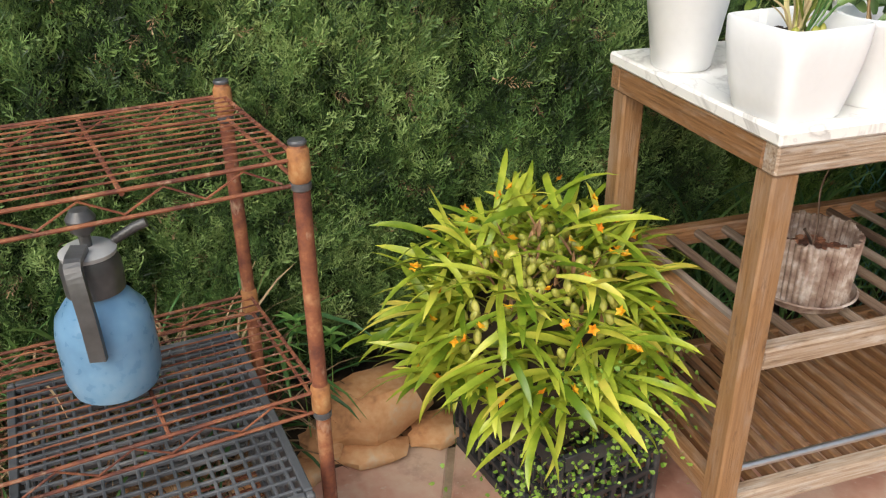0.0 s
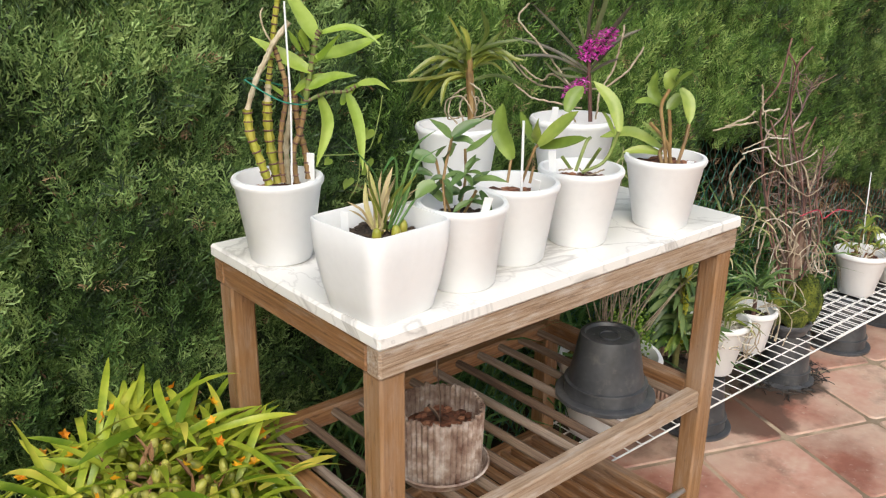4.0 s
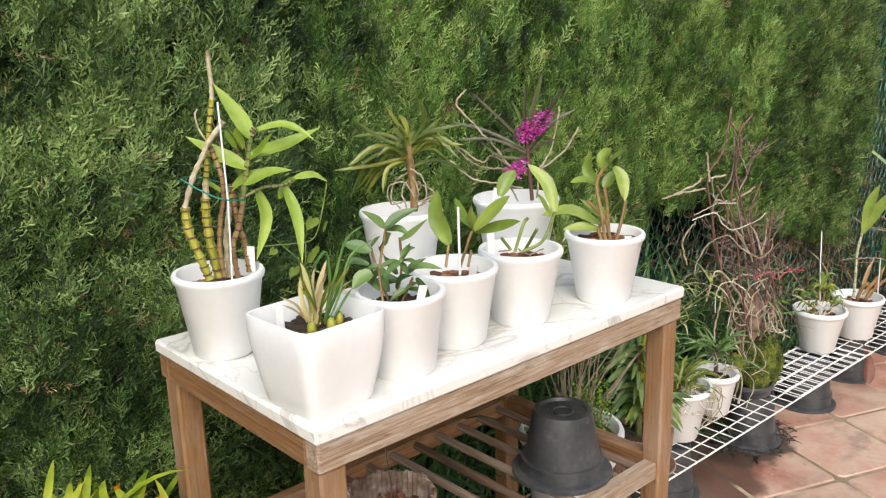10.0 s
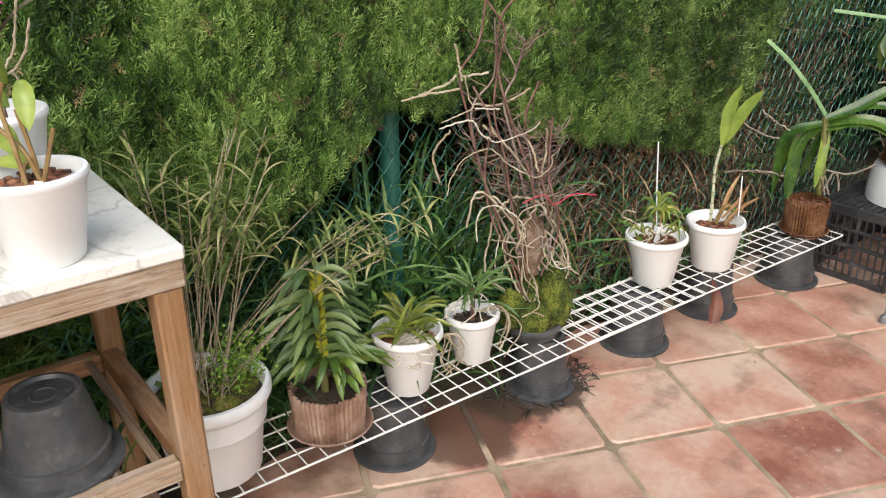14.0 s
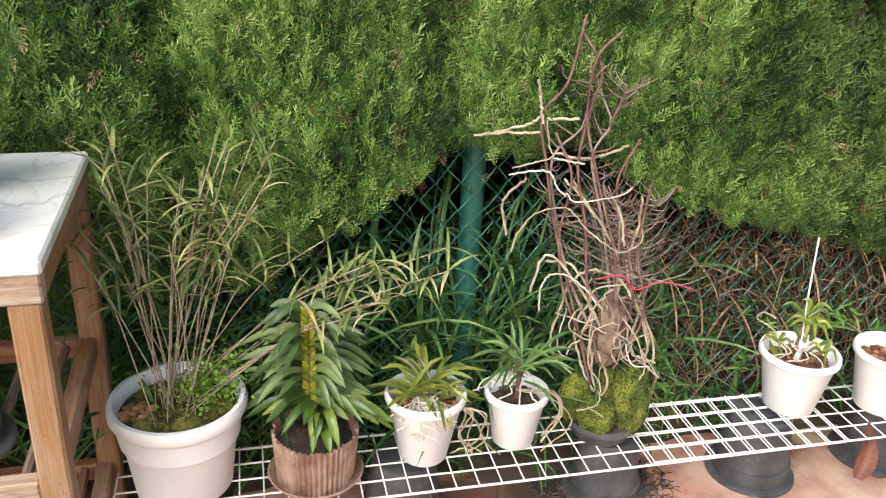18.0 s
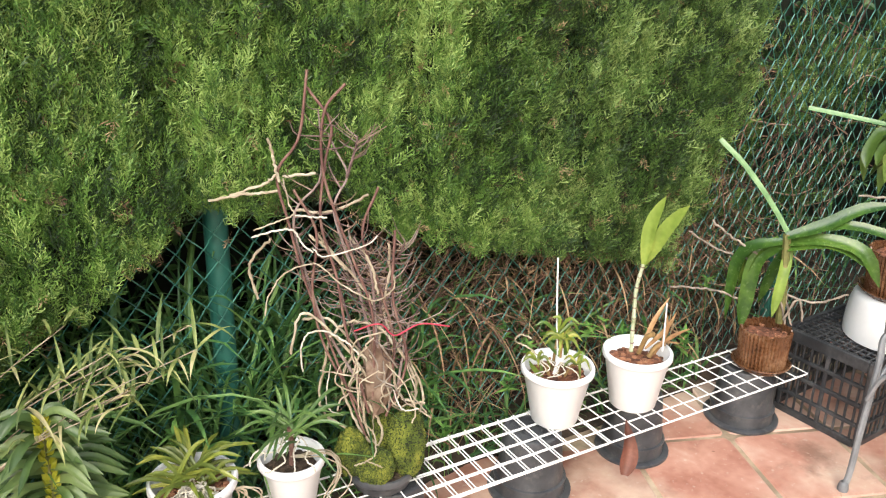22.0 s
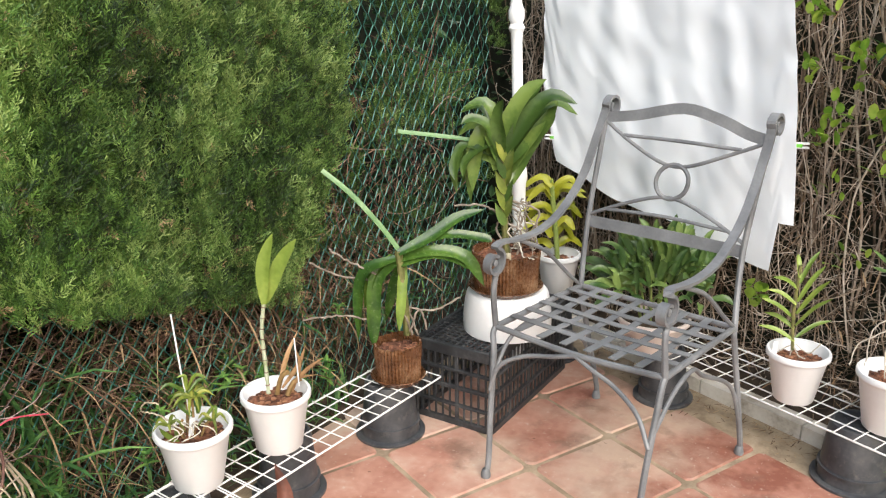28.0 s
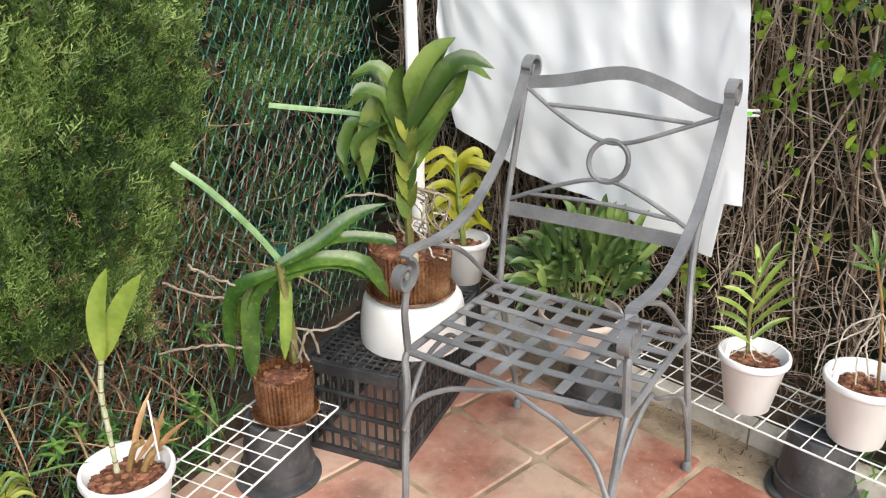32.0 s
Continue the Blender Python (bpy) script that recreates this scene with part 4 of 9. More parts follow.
cloth = tagged(part("hanging_cloth", g, CLOTH, smooth=True), "white cotton sheet hung up as a screen behind the chair", "cloth")

# ---- plants: tools ----
CANE = surf("yellow cane", [(0.14, 0.16, 0.015), (0.34, 0.34, 0.04), (0.45, 0.38, 0.08)], 0.45, 30, 140, 0.1)
CANEBR = surf("brown cane", [(0.13, 0.075, 0.03), (0.26, 0.16, 0.06), (0.38, 0.28, 0.13)], 0.55, 30, 140, 0.15)
OLDSTEM = surf("leafy old stem", [(0.07, 0.075, 0.02), (0.15, 0.15, 0.045), (0.25, 0.2, 0.09)], 0.6, 30, 140, 0.3)
CANEGR = surf("green cane", [(0.1, 0.15, 0.03), (0.2, 0.26, 0.06), (0.3, 0.33, 0.13)], 0.45, 30, 140, 0.1)
SHEATH = surf("papery sheath", [(0.3, 0.24, 0.14), (0.48, 0.42, 0.29), (0.62, 0.58, 0.46)], 0.7, 35, 140, 0.2)
ROOT = surf("pale aerial root", [(0.2, 0.155, 0.1), (0.36, 0.3, 0.21), (0.52, 0.47, 0.37)], 0.75, 25, 120, 0.2)
OLIVELEAF = surf("olive strap leaf", [(0.08, 0.11, 0.02), (0.17, 0.21, 0.035), (0.31, 0.32, 0.06)], 0.36, 14, 90, 0.05, by="object", spread=0.35, leaf=0.18, rvar=0.06)
WROOT = surf("whitish aerial root", [(0.34, 0.3, 0.23), (0.52, 0.48, 0.4), (0.64, 0.6, 0.53)], 0.75, 25, 120, 0.2)
CANEPALE = surf("pale jointed cane", [(0.2, 0.24, 0.1), (0.38, 0.42, 0.27), (0.55, 0.56, 0.44)], 0.6, 30, 140, 0.15)
ROOTG = surf("greyish root", [(0.11, 0.085, 0.065), (0.23, 0.19, 0.15), (0.37, 0.32, 0.26)], 0.75, 25, 120, 0.2)
PURPLEST = surf("purple brown stem", [(0.07, 0.03, 0.025), (0.15, 0.075, 0.06), (0.25, 0.16, 0.12)], 0.7, 22, 120, 0.2)
PLEAF = surf("fresh leaf", [(0.18, 0.28, 0.03), (0.3, 0.42, 0.06), (0.43, 0.54, 0.12)], 0.38, 14, 90, 0.05, by="object", spread=0.25, leaf=0.22, rvar=0.06)
STRAPLEAF = surf("strap leaf", [(0.05, 0.1, 0.016), (0.105, 0.18, 0.028), (0.22, 0.28, 0.05)], 0.3, 14, 90, 0.05, by="object", spread=0.3, leaf=0.18, rvar=0.06)
CATLEAF = surf("thick leaf", [(0.13, 0.2, 0.03), (0.22, 0.31, 0.055), (0.34, 0.41, 0.09)], 0.36, 14, 90, 0.05, by="object", spread=0.3, leaf=0.15, rvar=0.06)
DARKLEAF = surf("dark leaf", [(0.05, 0.1, 0.03), (0.1, 0.175, 0.05), (0.17, 0.26, 0.075)], 0.36, 14, 90, 0.05, by="object", spread=0.3, leaf=0.15, rvar=0.06)
PURPLELEAF = surf("purple green leaf", [(0.06, 0.05, 0.035), (0.1, 0.095, 0.05), (0.12, 0.16, 0.06)], 0.45, 14, 90, 0.05, by="object", spread=0.3, leaf=0.15)
YELLEAF = surf("yellow green leaf", [(0.2, 0.22, 0.01), (0.34, 0.34, 0.02), (0.42, 0.42, 0.05)], 0.4, 14, 90, 0.05, by="object", spread=0.25, leaf=0.25)
PALELEAF = surf("straw sheath", [(0.42, 0.32, 0.16), (0.58, 0.47, 0.27), (0.5, 0.48, 0.17)], 0.6, 20, 90, 0.1, by="object", spread=0.3, leaf=0.2)
DRYLEAF = surf("withered leaf", [(0.2, 0.1, 0.04), (0.38, 0.22, 0.1), (0.48, 0.32, 0.17)], 0.7, 20, 90, 0.3, by="object", spread=0.3, leaf=0.15)
ORCHID = surf("orchid leaf", [(0.11, 0.19, 0.013), (0.28, 0.36, 0.03), (0.48, 0.52, 0.06), (0.66, 0.58, 0.1)], 0.36, 9, 60, 0.05, by="object", spread=0.32, leaf=0.22, rvar=0.06)
BULB = surf("olive pseudobulb", [(0.13, 0.14, 0.018), (0.3, 0.31, 0.045), (0.46, 0.43, 0.1)], 0.45, 40, 140, 0.15, by="object", spread=0.35)
FLOWER = surf("orange petal", [(0.75, 0.25, 0.01), (0.86, 0.42, 0.015), (0.9, 0.56, 0.03)], 0.5, 60, 200, 0, by="object", spread=0.25, leaf=0.3)
PINK = surf("magenta petal", [(0.55, 0.03, 0.38), (0.76, 0.1, 0.57), (0.87, 0.32, 0.72)], 0.5, 60, 200, 0, by="island", spread=0.4, leaf=0.3)
MOSS = surf("cushion moss", [(0.01, 0.015, 0.003), (0.032, 0.05, 0.006), (0.08, 0.105, 0.01), (0.18, 0.19, 0.025)], 0.95, 22, 260, 0, by="island", spread=0.24)
FERN = surf("maidenhair leaflet", [(0.1, 0.2, 0.02), (0.2, 0.36, 0.045), (0.32, 0.47, 0.08)], 0.5, 30, 100, 0, by="island", spread=0.4, leaf=0.3)
RIBBED = surf("ribbed clay-coloured plastic", [(0.13, 0.07, 0.045), (0.27, 0.17, 0.125), (0.42, 0.31, 0.25)], 0.4, 26, 120, 0.1)
RIBCLEAR = surf("ribbed cloudy plastic", [(0.1, 0.05, 0.035), (0.27, 0.2, 0.16), (0.55, 0.49, 0.44)], 0.22, 34, 120, 0.1)
RIBRUST = surf("ribbed rusty plastic", [(0.05, 0.02, 0.009), (0.12, 0.052, 0.022), (0.27, 0.16, 0.09)], 0.28, 16, 120, 0.1)
GREENTIE = surf("green garden tie", [(0.01, 0.14, 0.09), (0.02, 0.24, 0.16)], 0.5, 20, 80, 0)
CUTLEAF = surf("pale cut leaf", [(0.1, 0.2, 0.07), (0.18, 0.31, 0.13), (0.3, 0.42, 0.22)], 0.4, 14, 90, 0.05, leaf=0.15)
leaf_rng = random.Random(21)
ON_TABLE = 0.97


def ribbon(geo, pts, w, shape="lance", rows=9, cup=0.28, roll=0.0):
    """A leaf blade along a soft curve."""
    p = smooth_path(pts, rows if len(pts) == 2 else max(rows, 3 * (len(pts) - 1)))
    n = len(p)
    t = np.gradient(p, axis=0)
    t /= np.linalg.norm(t, axis=1)[:, None] + 1e-12
    ref = np.array([math.sin(roll) * 0.8, -0.62, 0.78])
    v = []
    for i in range(n):
        s = i / (n - 1)
        sd = np.cross(t[i], ref)
        sd /= np.linalg.norm(sd) + 1e-9
        nu = np.cross(sd, t[i])
        if shape == "strap":
            k = min(1.0, 0.6 + 1.5 * s) * (1 - max(0.0, (s - 0.6) / 0.4) ** 2.4)
        elif shape == "even":
            k = 0.9
        elif shape == "oval":
            k = max(0.0, math.sin(math.pi * min(1.0, 0.05 + 0.95 * s))) ** 0.62
        else:
            k = max(0.0, math.sin(math.pi * min(1.0, 0.07 + 0.93 * s) ** 0.8)) ** 0.85
        k = max(k, 0.04) * w / 2
        wob = 1 + 0.06 * math.sin(7 * s + w * 900)
        v += [p[i] + (sd + nu * cup) * k * wob, p[i] + (sd * 0.5 + nu * cup * 0.22) * k, p[i] - nu * 0.0006, p[i] + (-sd * 0.5 + nu * cup * 0.22) * k, p[i] + (-sd + nu * cup) * k]
    f = [[o + j, o + j + 1, o + j + 6, o + j + 5] for o in range(0, 5 * (n - 1), 5) for j in range(4)]
    return geo.add(v, np.array(f))


def sized(th, pts):
    """The plants on the table are drawn a little smaller than noted."""
    return np.asarray(pts, float) * (ON_TABLE if abs(th.location.z - TOP) < 0.001 else 1.0)


def leaf(th, pts, w, material=None, shape="lance", name="leaf"):
    pts = sized(th, pts)
    return part(name, ribbon(Geo(), pts, w, shape, roll=leaf_rng.uniform(-0.5, 0.5)), material or PLEAF, th, smooth=True)


def stem(th, pts, r, name="stem", material=None, nodes=False):
    p = smooth_path(sized(th, pts), 8 * (len(pts) - 1) + 2)
    g = Geo()
    if name in ("root", "dry_stem"):
        r *= 0.72
    rad = np.full(len(p), r)
    if nodes:
        rad = np.array([r * (1.0 + 0.22 * (math.cos(i * 2 * math.pi / 4) > 0.9) - 0.1 * (i % 4 == 2)) for i in range(len(p))])
    elif name == "root":
        rad = r * np.array([0.8 + 0.35 * abs(math.sin(i * 0.9)) for i in range(len(p))])
        p = p + np.array([[leaf_rng.uniform(-1, 1) * r * 0.7 for _ in range(3)] for _ in p])
    tube(g, p, rad, 7)
    cane = part(name, g, material or CANEGR, th, smooth=True)
    if nodes and material is not SHEATH:
        g = Geo()
        for i in range(2, len(p) - 1, 3):
            d = (p[i + 1] - p[i]) / (np.linalg.norm(p[i + 1] - p[i]) + 1e-9)
            tube(g, [p[i] - d * 0.0012, p[i], p[i] + d * 0.0012], [r * 1.12, r * 1.28, r * 1.12], 9)
        part("node_rings", g, PURPLEST, cane, "dark rings at the nodes", smooth=True)
    return cane


def ribbed_pot(th, r, h, rb, material, m=None, ribs=46, saucer=True, name="ribbed_pot"):
    g = Geo()
    n = ribs * 4
    a = np.arange(n) * 2 * math.pi / n
    wave = np.array([-0.0012, 0.0018, 0.0033, 0.0018] * ribs)
    rows = []
    jag = [leaf_rng.uniform(-0.004, 0.003) for _ in range(ribs)]
    for rr, z in ((rb, 0.0), (rb + (r - rb) * 0.5, h * 0.5), (r, h), (r - 0.004, h), (rb - 0.004, 0.004)):
        k = wave if rr >= rb and z >= 0 else 0
        top = np.array([z + (jag[i // 4] if z == h else 0) for i in range(n)])
        rad = rr + (wave if rr > rb - 0.001 else -wave * 0.3)
        rows.append(np.stack([rad * np.cos(a), rad * np.sin(a), top], 1))
    k = np.arange(n)
    k2 = (k + 1) % n
    f = np.concatenate([np.stack([i * n + k, i * n + k2, (i + 1) * n + k2, (i + 1) * n + k], 1) for i in range(4)])
    g.add(np.concatenate(rows), f)
    p = part(name, g, material, th, m=m)
    if saucer:
        g = Geo()
        lathe(g, [(0.0, -0.004), (rb + 0.006, -0.004), (r + 0.010, 0.010), (r + 0.013, 0.011), (r + 0.010, 0.013), (rb + 0.006, 0.0), (0.0, 0.0)], 36)
        part("saucer", g, material, th, "shallow round saucer", smooth=True, m=m)
    return p


def fill(th, r, z, seed, material=None, n=90, name="bark_substrate", dome=0.004, m=None):
    g = Geo()
    lathe(g, [(0.0, z - 0.004 + dome), (r * 0.6, z - 0.005 + dome * 0.6), (r, z - 0.009)], 20)
    chips(g, r * 0.94, z - 0.004, n, random.Random(seed))
    return part(name, g, material or BARK, th, m=m)


def tag(th, x, y, z, h=0.045, lean=6):
    return part("plant_label", bar(Geo(), -0.006, 0.006, -0.0007, 0.0007, -0.03, h * 0.7, 0.0005), WHITE, th, "blank white plastic label", m=pose(x, y, z, lean, lean * 0.6, leaf_rng.uniform(-30, 30)))


def flower_mesh(seed):
    g = Geo()
    r = random.Random(seed)
    for k in range(5):
        blade(g, (0, 0, 0), k * 72 + r.uniform(-10, 10), 35 + r.uniform(-10, 10), 0.0125, 0.0085, 40, 3, 0.3, "lance")
    return g.mesh("flower")


def leaflets(geo, pts, rng_, size=0.006):
    """Small round leaflets facing up and out."""
    tv = np.array([(0, 0, 0), (0.7, 0.55, 0.1), (1.15, 0.35, 0.06), (1.25, 0, 0), (1.15, -0.35, 0.06), (0.7, -0.55, 0.1)]) * size
    tf = np.array([[0, 1, 2, 3], [0, 3, 4, 5]])
    pts = np.asarray(pts)
    nrm = rng_.normal(0, 1, (len(pts), 3)) * (1, 1, 0.4)
    mats = frames_for(nrm, rng_, 0.2) * rng_.uniform(0.7, 1.4, len(pts))[:, None, None]
    return scatter(geo, tv, tf, mats, pts)


# ---- large orchid in the crate ----
BX, BY = 0.797, 1.35
orchid = thing("orchid_clump", pose(BX, BY, 0.0), "large yellow-green orchid clump with orange flowers in a black crate", "plant")
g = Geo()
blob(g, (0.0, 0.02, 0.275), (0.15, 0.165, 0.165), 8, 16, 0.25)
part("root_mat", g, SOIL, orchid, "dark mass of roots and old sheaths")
variants = []
for k in range(18):
    r = random.Random(100 + k)
    g = Geo()
    blade(g, (0, 0, 0), 0, 0, 0.1 + 0.005 * k, 0.0125 + 0.001 * (k % 4), r.uniform(20, 75), 8, 0.28, "strap", r.uniform(-45, 45))
    variants.append(g.mesh("leaf", True))
r = random.Random(9)


def dome(a, phi, rad):
    return np.array([rad * 1.07 * math.cos(phi) * math.cos(a), 0.02 + rad * 1.08 * math.cos(phi) * math.sin(a), 0.335 + rad * 1.2 * math.sin(phi)])


def bare(a, phi):
    """The open patch near the top where the bulbs show."""
    return abs((a + 1.9 + math.pi) % 6.283 - math.pi) < 0.8 and 0.6 < phi < 1.4


placed = 0
while placed < 300:
    a, phi = r.uniform(0, 6.283), math.asin(r.uniform(-0.12, 1.0))
    if bare(a, phi) and r.random() < 0.5:
        continue
    placed += 1
    base = dome(a, phi, 0.172 + r.uniform(-0.03, 0.035))
    az = math.degrees(a) + r.gauss(0, 75)
    el = min(44, math.degrees(phi) * 0.1 + 10 + r.gauss(0, 20))
    ob_of("leaf", variants[r.randrange(18)], ORCHID, orchid, m=Matrix.Translation(base) @ pose(0, 0, 0, 0, 0, az) @ pose(0, 0, 0, 0, -el, 0) @ pose(0, 0, 0, r.uniform(-35, 35)))
g = Geo()
for k in range(540):
    a, phi = r.uniform(0, 6.283), math.asin(r.uniform(-0.25, 0.98))
    if bare(a, phi) and k % 3:
        continue
    blade(g, dome(a, phi, 0.165 + r.uniform(-0.03, 0.03)), math.degrees(a) + r.gauss(0, 75), min(46, math.degrees(phi) * 0.2 + 8 + r.gauss(0, 24)), r.uniform(0.09, 0.175), r.uniform(0.0115, 0.015), r.uniform(25, 85), 7, 0.28, "strap", r.uniform(-45, 45))
tagged(part("inner_leaves", g, ORCHID, orchid, "dense inner leaves of the clump", smooth=True), kind="stuff")
bm_b = [blob(Geo(), (0, 0, 0), (0.0068, 0.0068, 0.0115), 6, 9).mesh("pseudobulb", True), blob(Geo(), (0, 0, 0), (0.0078, 0.0074, 0.0135), 6, 9).mesh("pseudobulb", True)]
for k in range(190):
    a, phi = r.uniform(0, 6.283), math.asin(r.uniform(0.2, 1.0))
    if k < 64:
        a, phi = -1.9 + r.gauss(0, 0.5), 1.0 + r.gauss(0, 0.22)
    ob_of("pseudobulb", bm_b[k % 2], BULB, orchid, m=pose(*dome(a, phi, 0.18 + r.uniform(-0.012, 0.016)), r.uniform(-40, 40), r.uniform(-40, 40), r.uniform(0, 360)))
g = Geo()
for k in range(70):
    a, phi = -1.9 + r.gauss(0, 0.7), 1.0 + r.gauss(0, 0.3)
    blade(g, dome(a, phi, 0.172), r.uniform(0, 360), r.uniform(10, 80), r.uniform(0.02, 0.05), 0.008, 30, 3, 0.5, "lance")
tagged(part("dry_sheath", g, DRYLEAF, orchid, "papery brown old sheaths"), kind="stuff")
fm = [flower_mesh(k) for k in range(4)]
for k in range(95):
    a, phi = r.uniform(0, 6.283), math.asin(r.uniform(-0.1, 1.0))
    fl = ob_of("flower", fm[k % 4], FLOWER, orchid, m=pose(*dome(a, phi, r.uniform(0.195, 0.245)), r.uniform(-60, 60), r.uniform(-60, 60), r.uniform(0, 360)))
    fl.scale = (0.95, 0.95, 0.95)
g = Geo()
rr = np.random.default_rng(4)
pts = []
for cx, cy, cz, s in ((0.02, -0.19, 0.28, 0.05), (0.1, -0.18, 0.24, 0.05), (-0.1, -0.17, 0.2, 0.05), (0.15, -0.1, 0.3, 0.05), (0.2, 0.0, 0.26, 0.04), (-0.03, -0.22, 0.18, 0.04), (0.06, -0.16, 0.34, 0.04), (0.17, -0.14, 0.2, 0.04), (0.13, -0.16, 0.3, 0.05), (0.05, -0.23, 0.27, 0.05), (0.0, -0.2, 0.36, 0.03), (-0.12, -0.2, 0.16, 0.035)):
    pts.append(rr.normal((cx, cy, cz), (s, s * 0.5, s), (95, 3)))
leaflets(g, np.concatenate(pts), rr, 0.0068)
tagged(part("maidenhair", g, FERN, orchid, "fine light green maidenhair fern"), kind="stuff")

# ---- pots on the table ----
dendrobium, zi = potted("potted_orchid", 1.021, 1.343, TOP, 0.0695, 0.13, 0.047, "tall cane orchid with yellow canes in a white plastic pot", 1, spin=-27.9)
tag(dendrobium, 0.05, 0.01, 0.13)
stem(dendrobium, [(-0.04, -0.03, 0.285), (-0.01, -0.035, 0.265), (0.02, -0.03, 0.25), (0.05, 0.0, 0.245), (0.02, 0.03, 0.265), (-0.03, 0.02, 0.28), (-0.04, -0.03, 0.285)], 0.0012, "tie", GREENTIE)
fan_orchid, zi = potted("potted_orchid", 1.409, 1.374, TOP, 0.0775, 0.159, 0.051, "fan-leaved orchid with arching strap leaves in a white pot", 2, spin=-40.5)
pink_orchid, zi = potted("potted_orchid", 1.626, 1.288, TOP, 0.084, 0.161, 0.053, "magenta-flowered orchid with long pale roots in a white pot", 3, spin=-47.9, fill=0.7)
tag(pink_orchid, -0.04, -0.03, 0.15, 0.05, 10)
cattleya, zi = potted("potted_orchid", 1.633, 1.082, TOP, 0.071, 0.123, 0.0475, "orchid with oval leaves on thin stems in a white pot", 4, spin=-54.9, fill=0.88)
tag(cattleya, 0.04, -0.03, 0.105, 0.025, 3)
arching_orchid, zi = potted("potted_orchid", 1.445, 1.112, TOP, 0.0705, 0.125, 0.0475, "sparse orchid with one arching leaf in a white pot", 5, spin=-49.3)
tag(arching_orchid, -0.045, -0.03, 0.12, 0.05, -8)
broadleaf_orchid, zi = potted("potted_orchid", 1.30, 1.12, TOP, 0.0705, 0.123, 0.05, "orchid with broad upright oval leaves in a white pot", 6, spin=-44.8)
tag(broadleaf_orchid, 0.03, -0.04, 0.12, 0.03, 25)
leafy_orchid, zi = potted("potted_orchid", 1.167, 1.09, TOP, 0.066, 0.121, 0.049, "small leafy dark green orchid in a white pot", 7, spin=-41.1, chip=SOIL)
tag(leafy_orchid, 0.03, -0.045, 0.12, 0.03, 15)
square_potted = thing("potted_orchid", pose(1.0225, 1.087, TOP, 0, 0, -34.7), "tufted orchid with straw-coloured sheaths in a square white pot", "potted plant")
g = Geo()
lathe(g, [(0.0, 0.0), (0.0495, 0.0), (0.0525, 0.004), (0.059, 0.035), (0.065, 0.07), (0.068, 0.095), (0.069, 0.122), (0.068, 0.125), (0.0658, 0.125), (0.065, 0.121), (0.063, 0.09), (0.047, 0.006), (0.0, 0.006)], 64, 9.0)
part("square_pot", g, WHITE, square_potted, "rounded square white pot", smooth=True, m=pose(0, 0, 0, 0, 0, 38.7))
g = Geo()
lathe(g, [(0.0, 0.1), (0.04, 0.099), (0.0615, 0.092)], 40, 9.0)
chips(g, 0.054, 0.097, 110, random.Random(5))
part("substrate", g, SOIL, square_potted, "dark bark substrate", m=pose(0, 0, 0, 0, 0, 38.7))
for x, y in ((-0.005, -0.02), (0.02, -0.01), (0.0, 0.01), (0.03, 0.015)):
    part("pseudobulb", blob(Geo(), (0, 0, 0), (0.0065, 0.0065, 0.011), 6, 9), CANE, square_potted, smooth=True, m=pose(x, y, 0.107, leaf_rng.uniform(-20, 20)))
tag(square_potted, -0.045, 0.0, 0.11, 0.035, 4)
for (cx, cz), (w, h), n in (((0.034, 0.295), (0.024, 0.036), 330), ((0.0, 0.215), (0.02, 0.024), 180)):
    g = Geo()
    for k in range(n):
        a = leaf_rng.uniform(0, 6.283)
        s = math.sqrt(leaf_rng.random())
        ux, uz = w * s * math.cos(a), h * s * math.sin(a)
        x, z = cx + ux * 0.8 + uz * 0.75, cz + uz * 0.8 - ux * 0.3
        blade(g, (x, leaf_rng.uniform(-0.025, 0.005), z), leaf_rng.uniform(150, 390), leaf_rng.uniform(-30, 60), 0.009, 0.006, 30, 2, 0.3, "lance")
    part("flower_spike", g, PINK, pink_orchid, "dense magenta flower spike")

# ---- ribbed pot and saucer on the middle shelf ----
ribpot = thing("ribbed_pot", pose(1.188, 1.157, MID + 0.0135), "cloudy ribbed plastic pot with a dry stub in a saucer", "potted plant")
ribbed_pot(ribpot, 0.07, 0.113, 0.066, RIBCLEAR, ribs=44)
fill(ribpot, 0.064, 0.075, 6, BARK, 60)
stem(ribpot, [(0, 0, 0.07), (0.004, 0.004, 0.12), (-0.002, 0.006, 0.18), (0.003, 0.0, 0.225)], 0.0014, "dry_stub", TWIG)
stem(ribpot, [(0.01, 0.01, 0.07), (-0.01, 0.0, 0.10), (-0.02, 0.004, 0.115)], 0.003, "dry_stub", TWIG)

# ---- pots on the wire shelf ----
SZ = SH + 0.006
bigpot = thing("potted_reed_orchid", pose(1.909, 1.372, SZ - 0.014, 0, 0, 0), "large white pot with moss and a thicket of reed stems", "potted plant")
g = Geo()
R0, H0 = 0.128, 0.2
lathe(g, [(0.0, 0.0), (0.088, 0.0), (0.092, 0.005), (0.105, 0.112), (0.109, 0.118), (0.112, 0.12), (0.118, 0.166), (R0 - 0.003, 0.172), (R0, 0.178), (R0, 0.192), (R0 - 0.004, H0), (R0 - 0.012, H0), (R0 - 0.016, 0.192), (0.1, 0.1), (0.0, 0.1)], 48)
part("pot", g, WHITE, bigpot, smooth=True)
g = Geo()
lathe(g, [(0.0, 0.179), (0.06, 0.178), (0.09, 0.174), (0.109, 0.17)], 40)
part("potting_mix", g, SOIL, bigpot)
g = Geo()
r = random.Random(12)
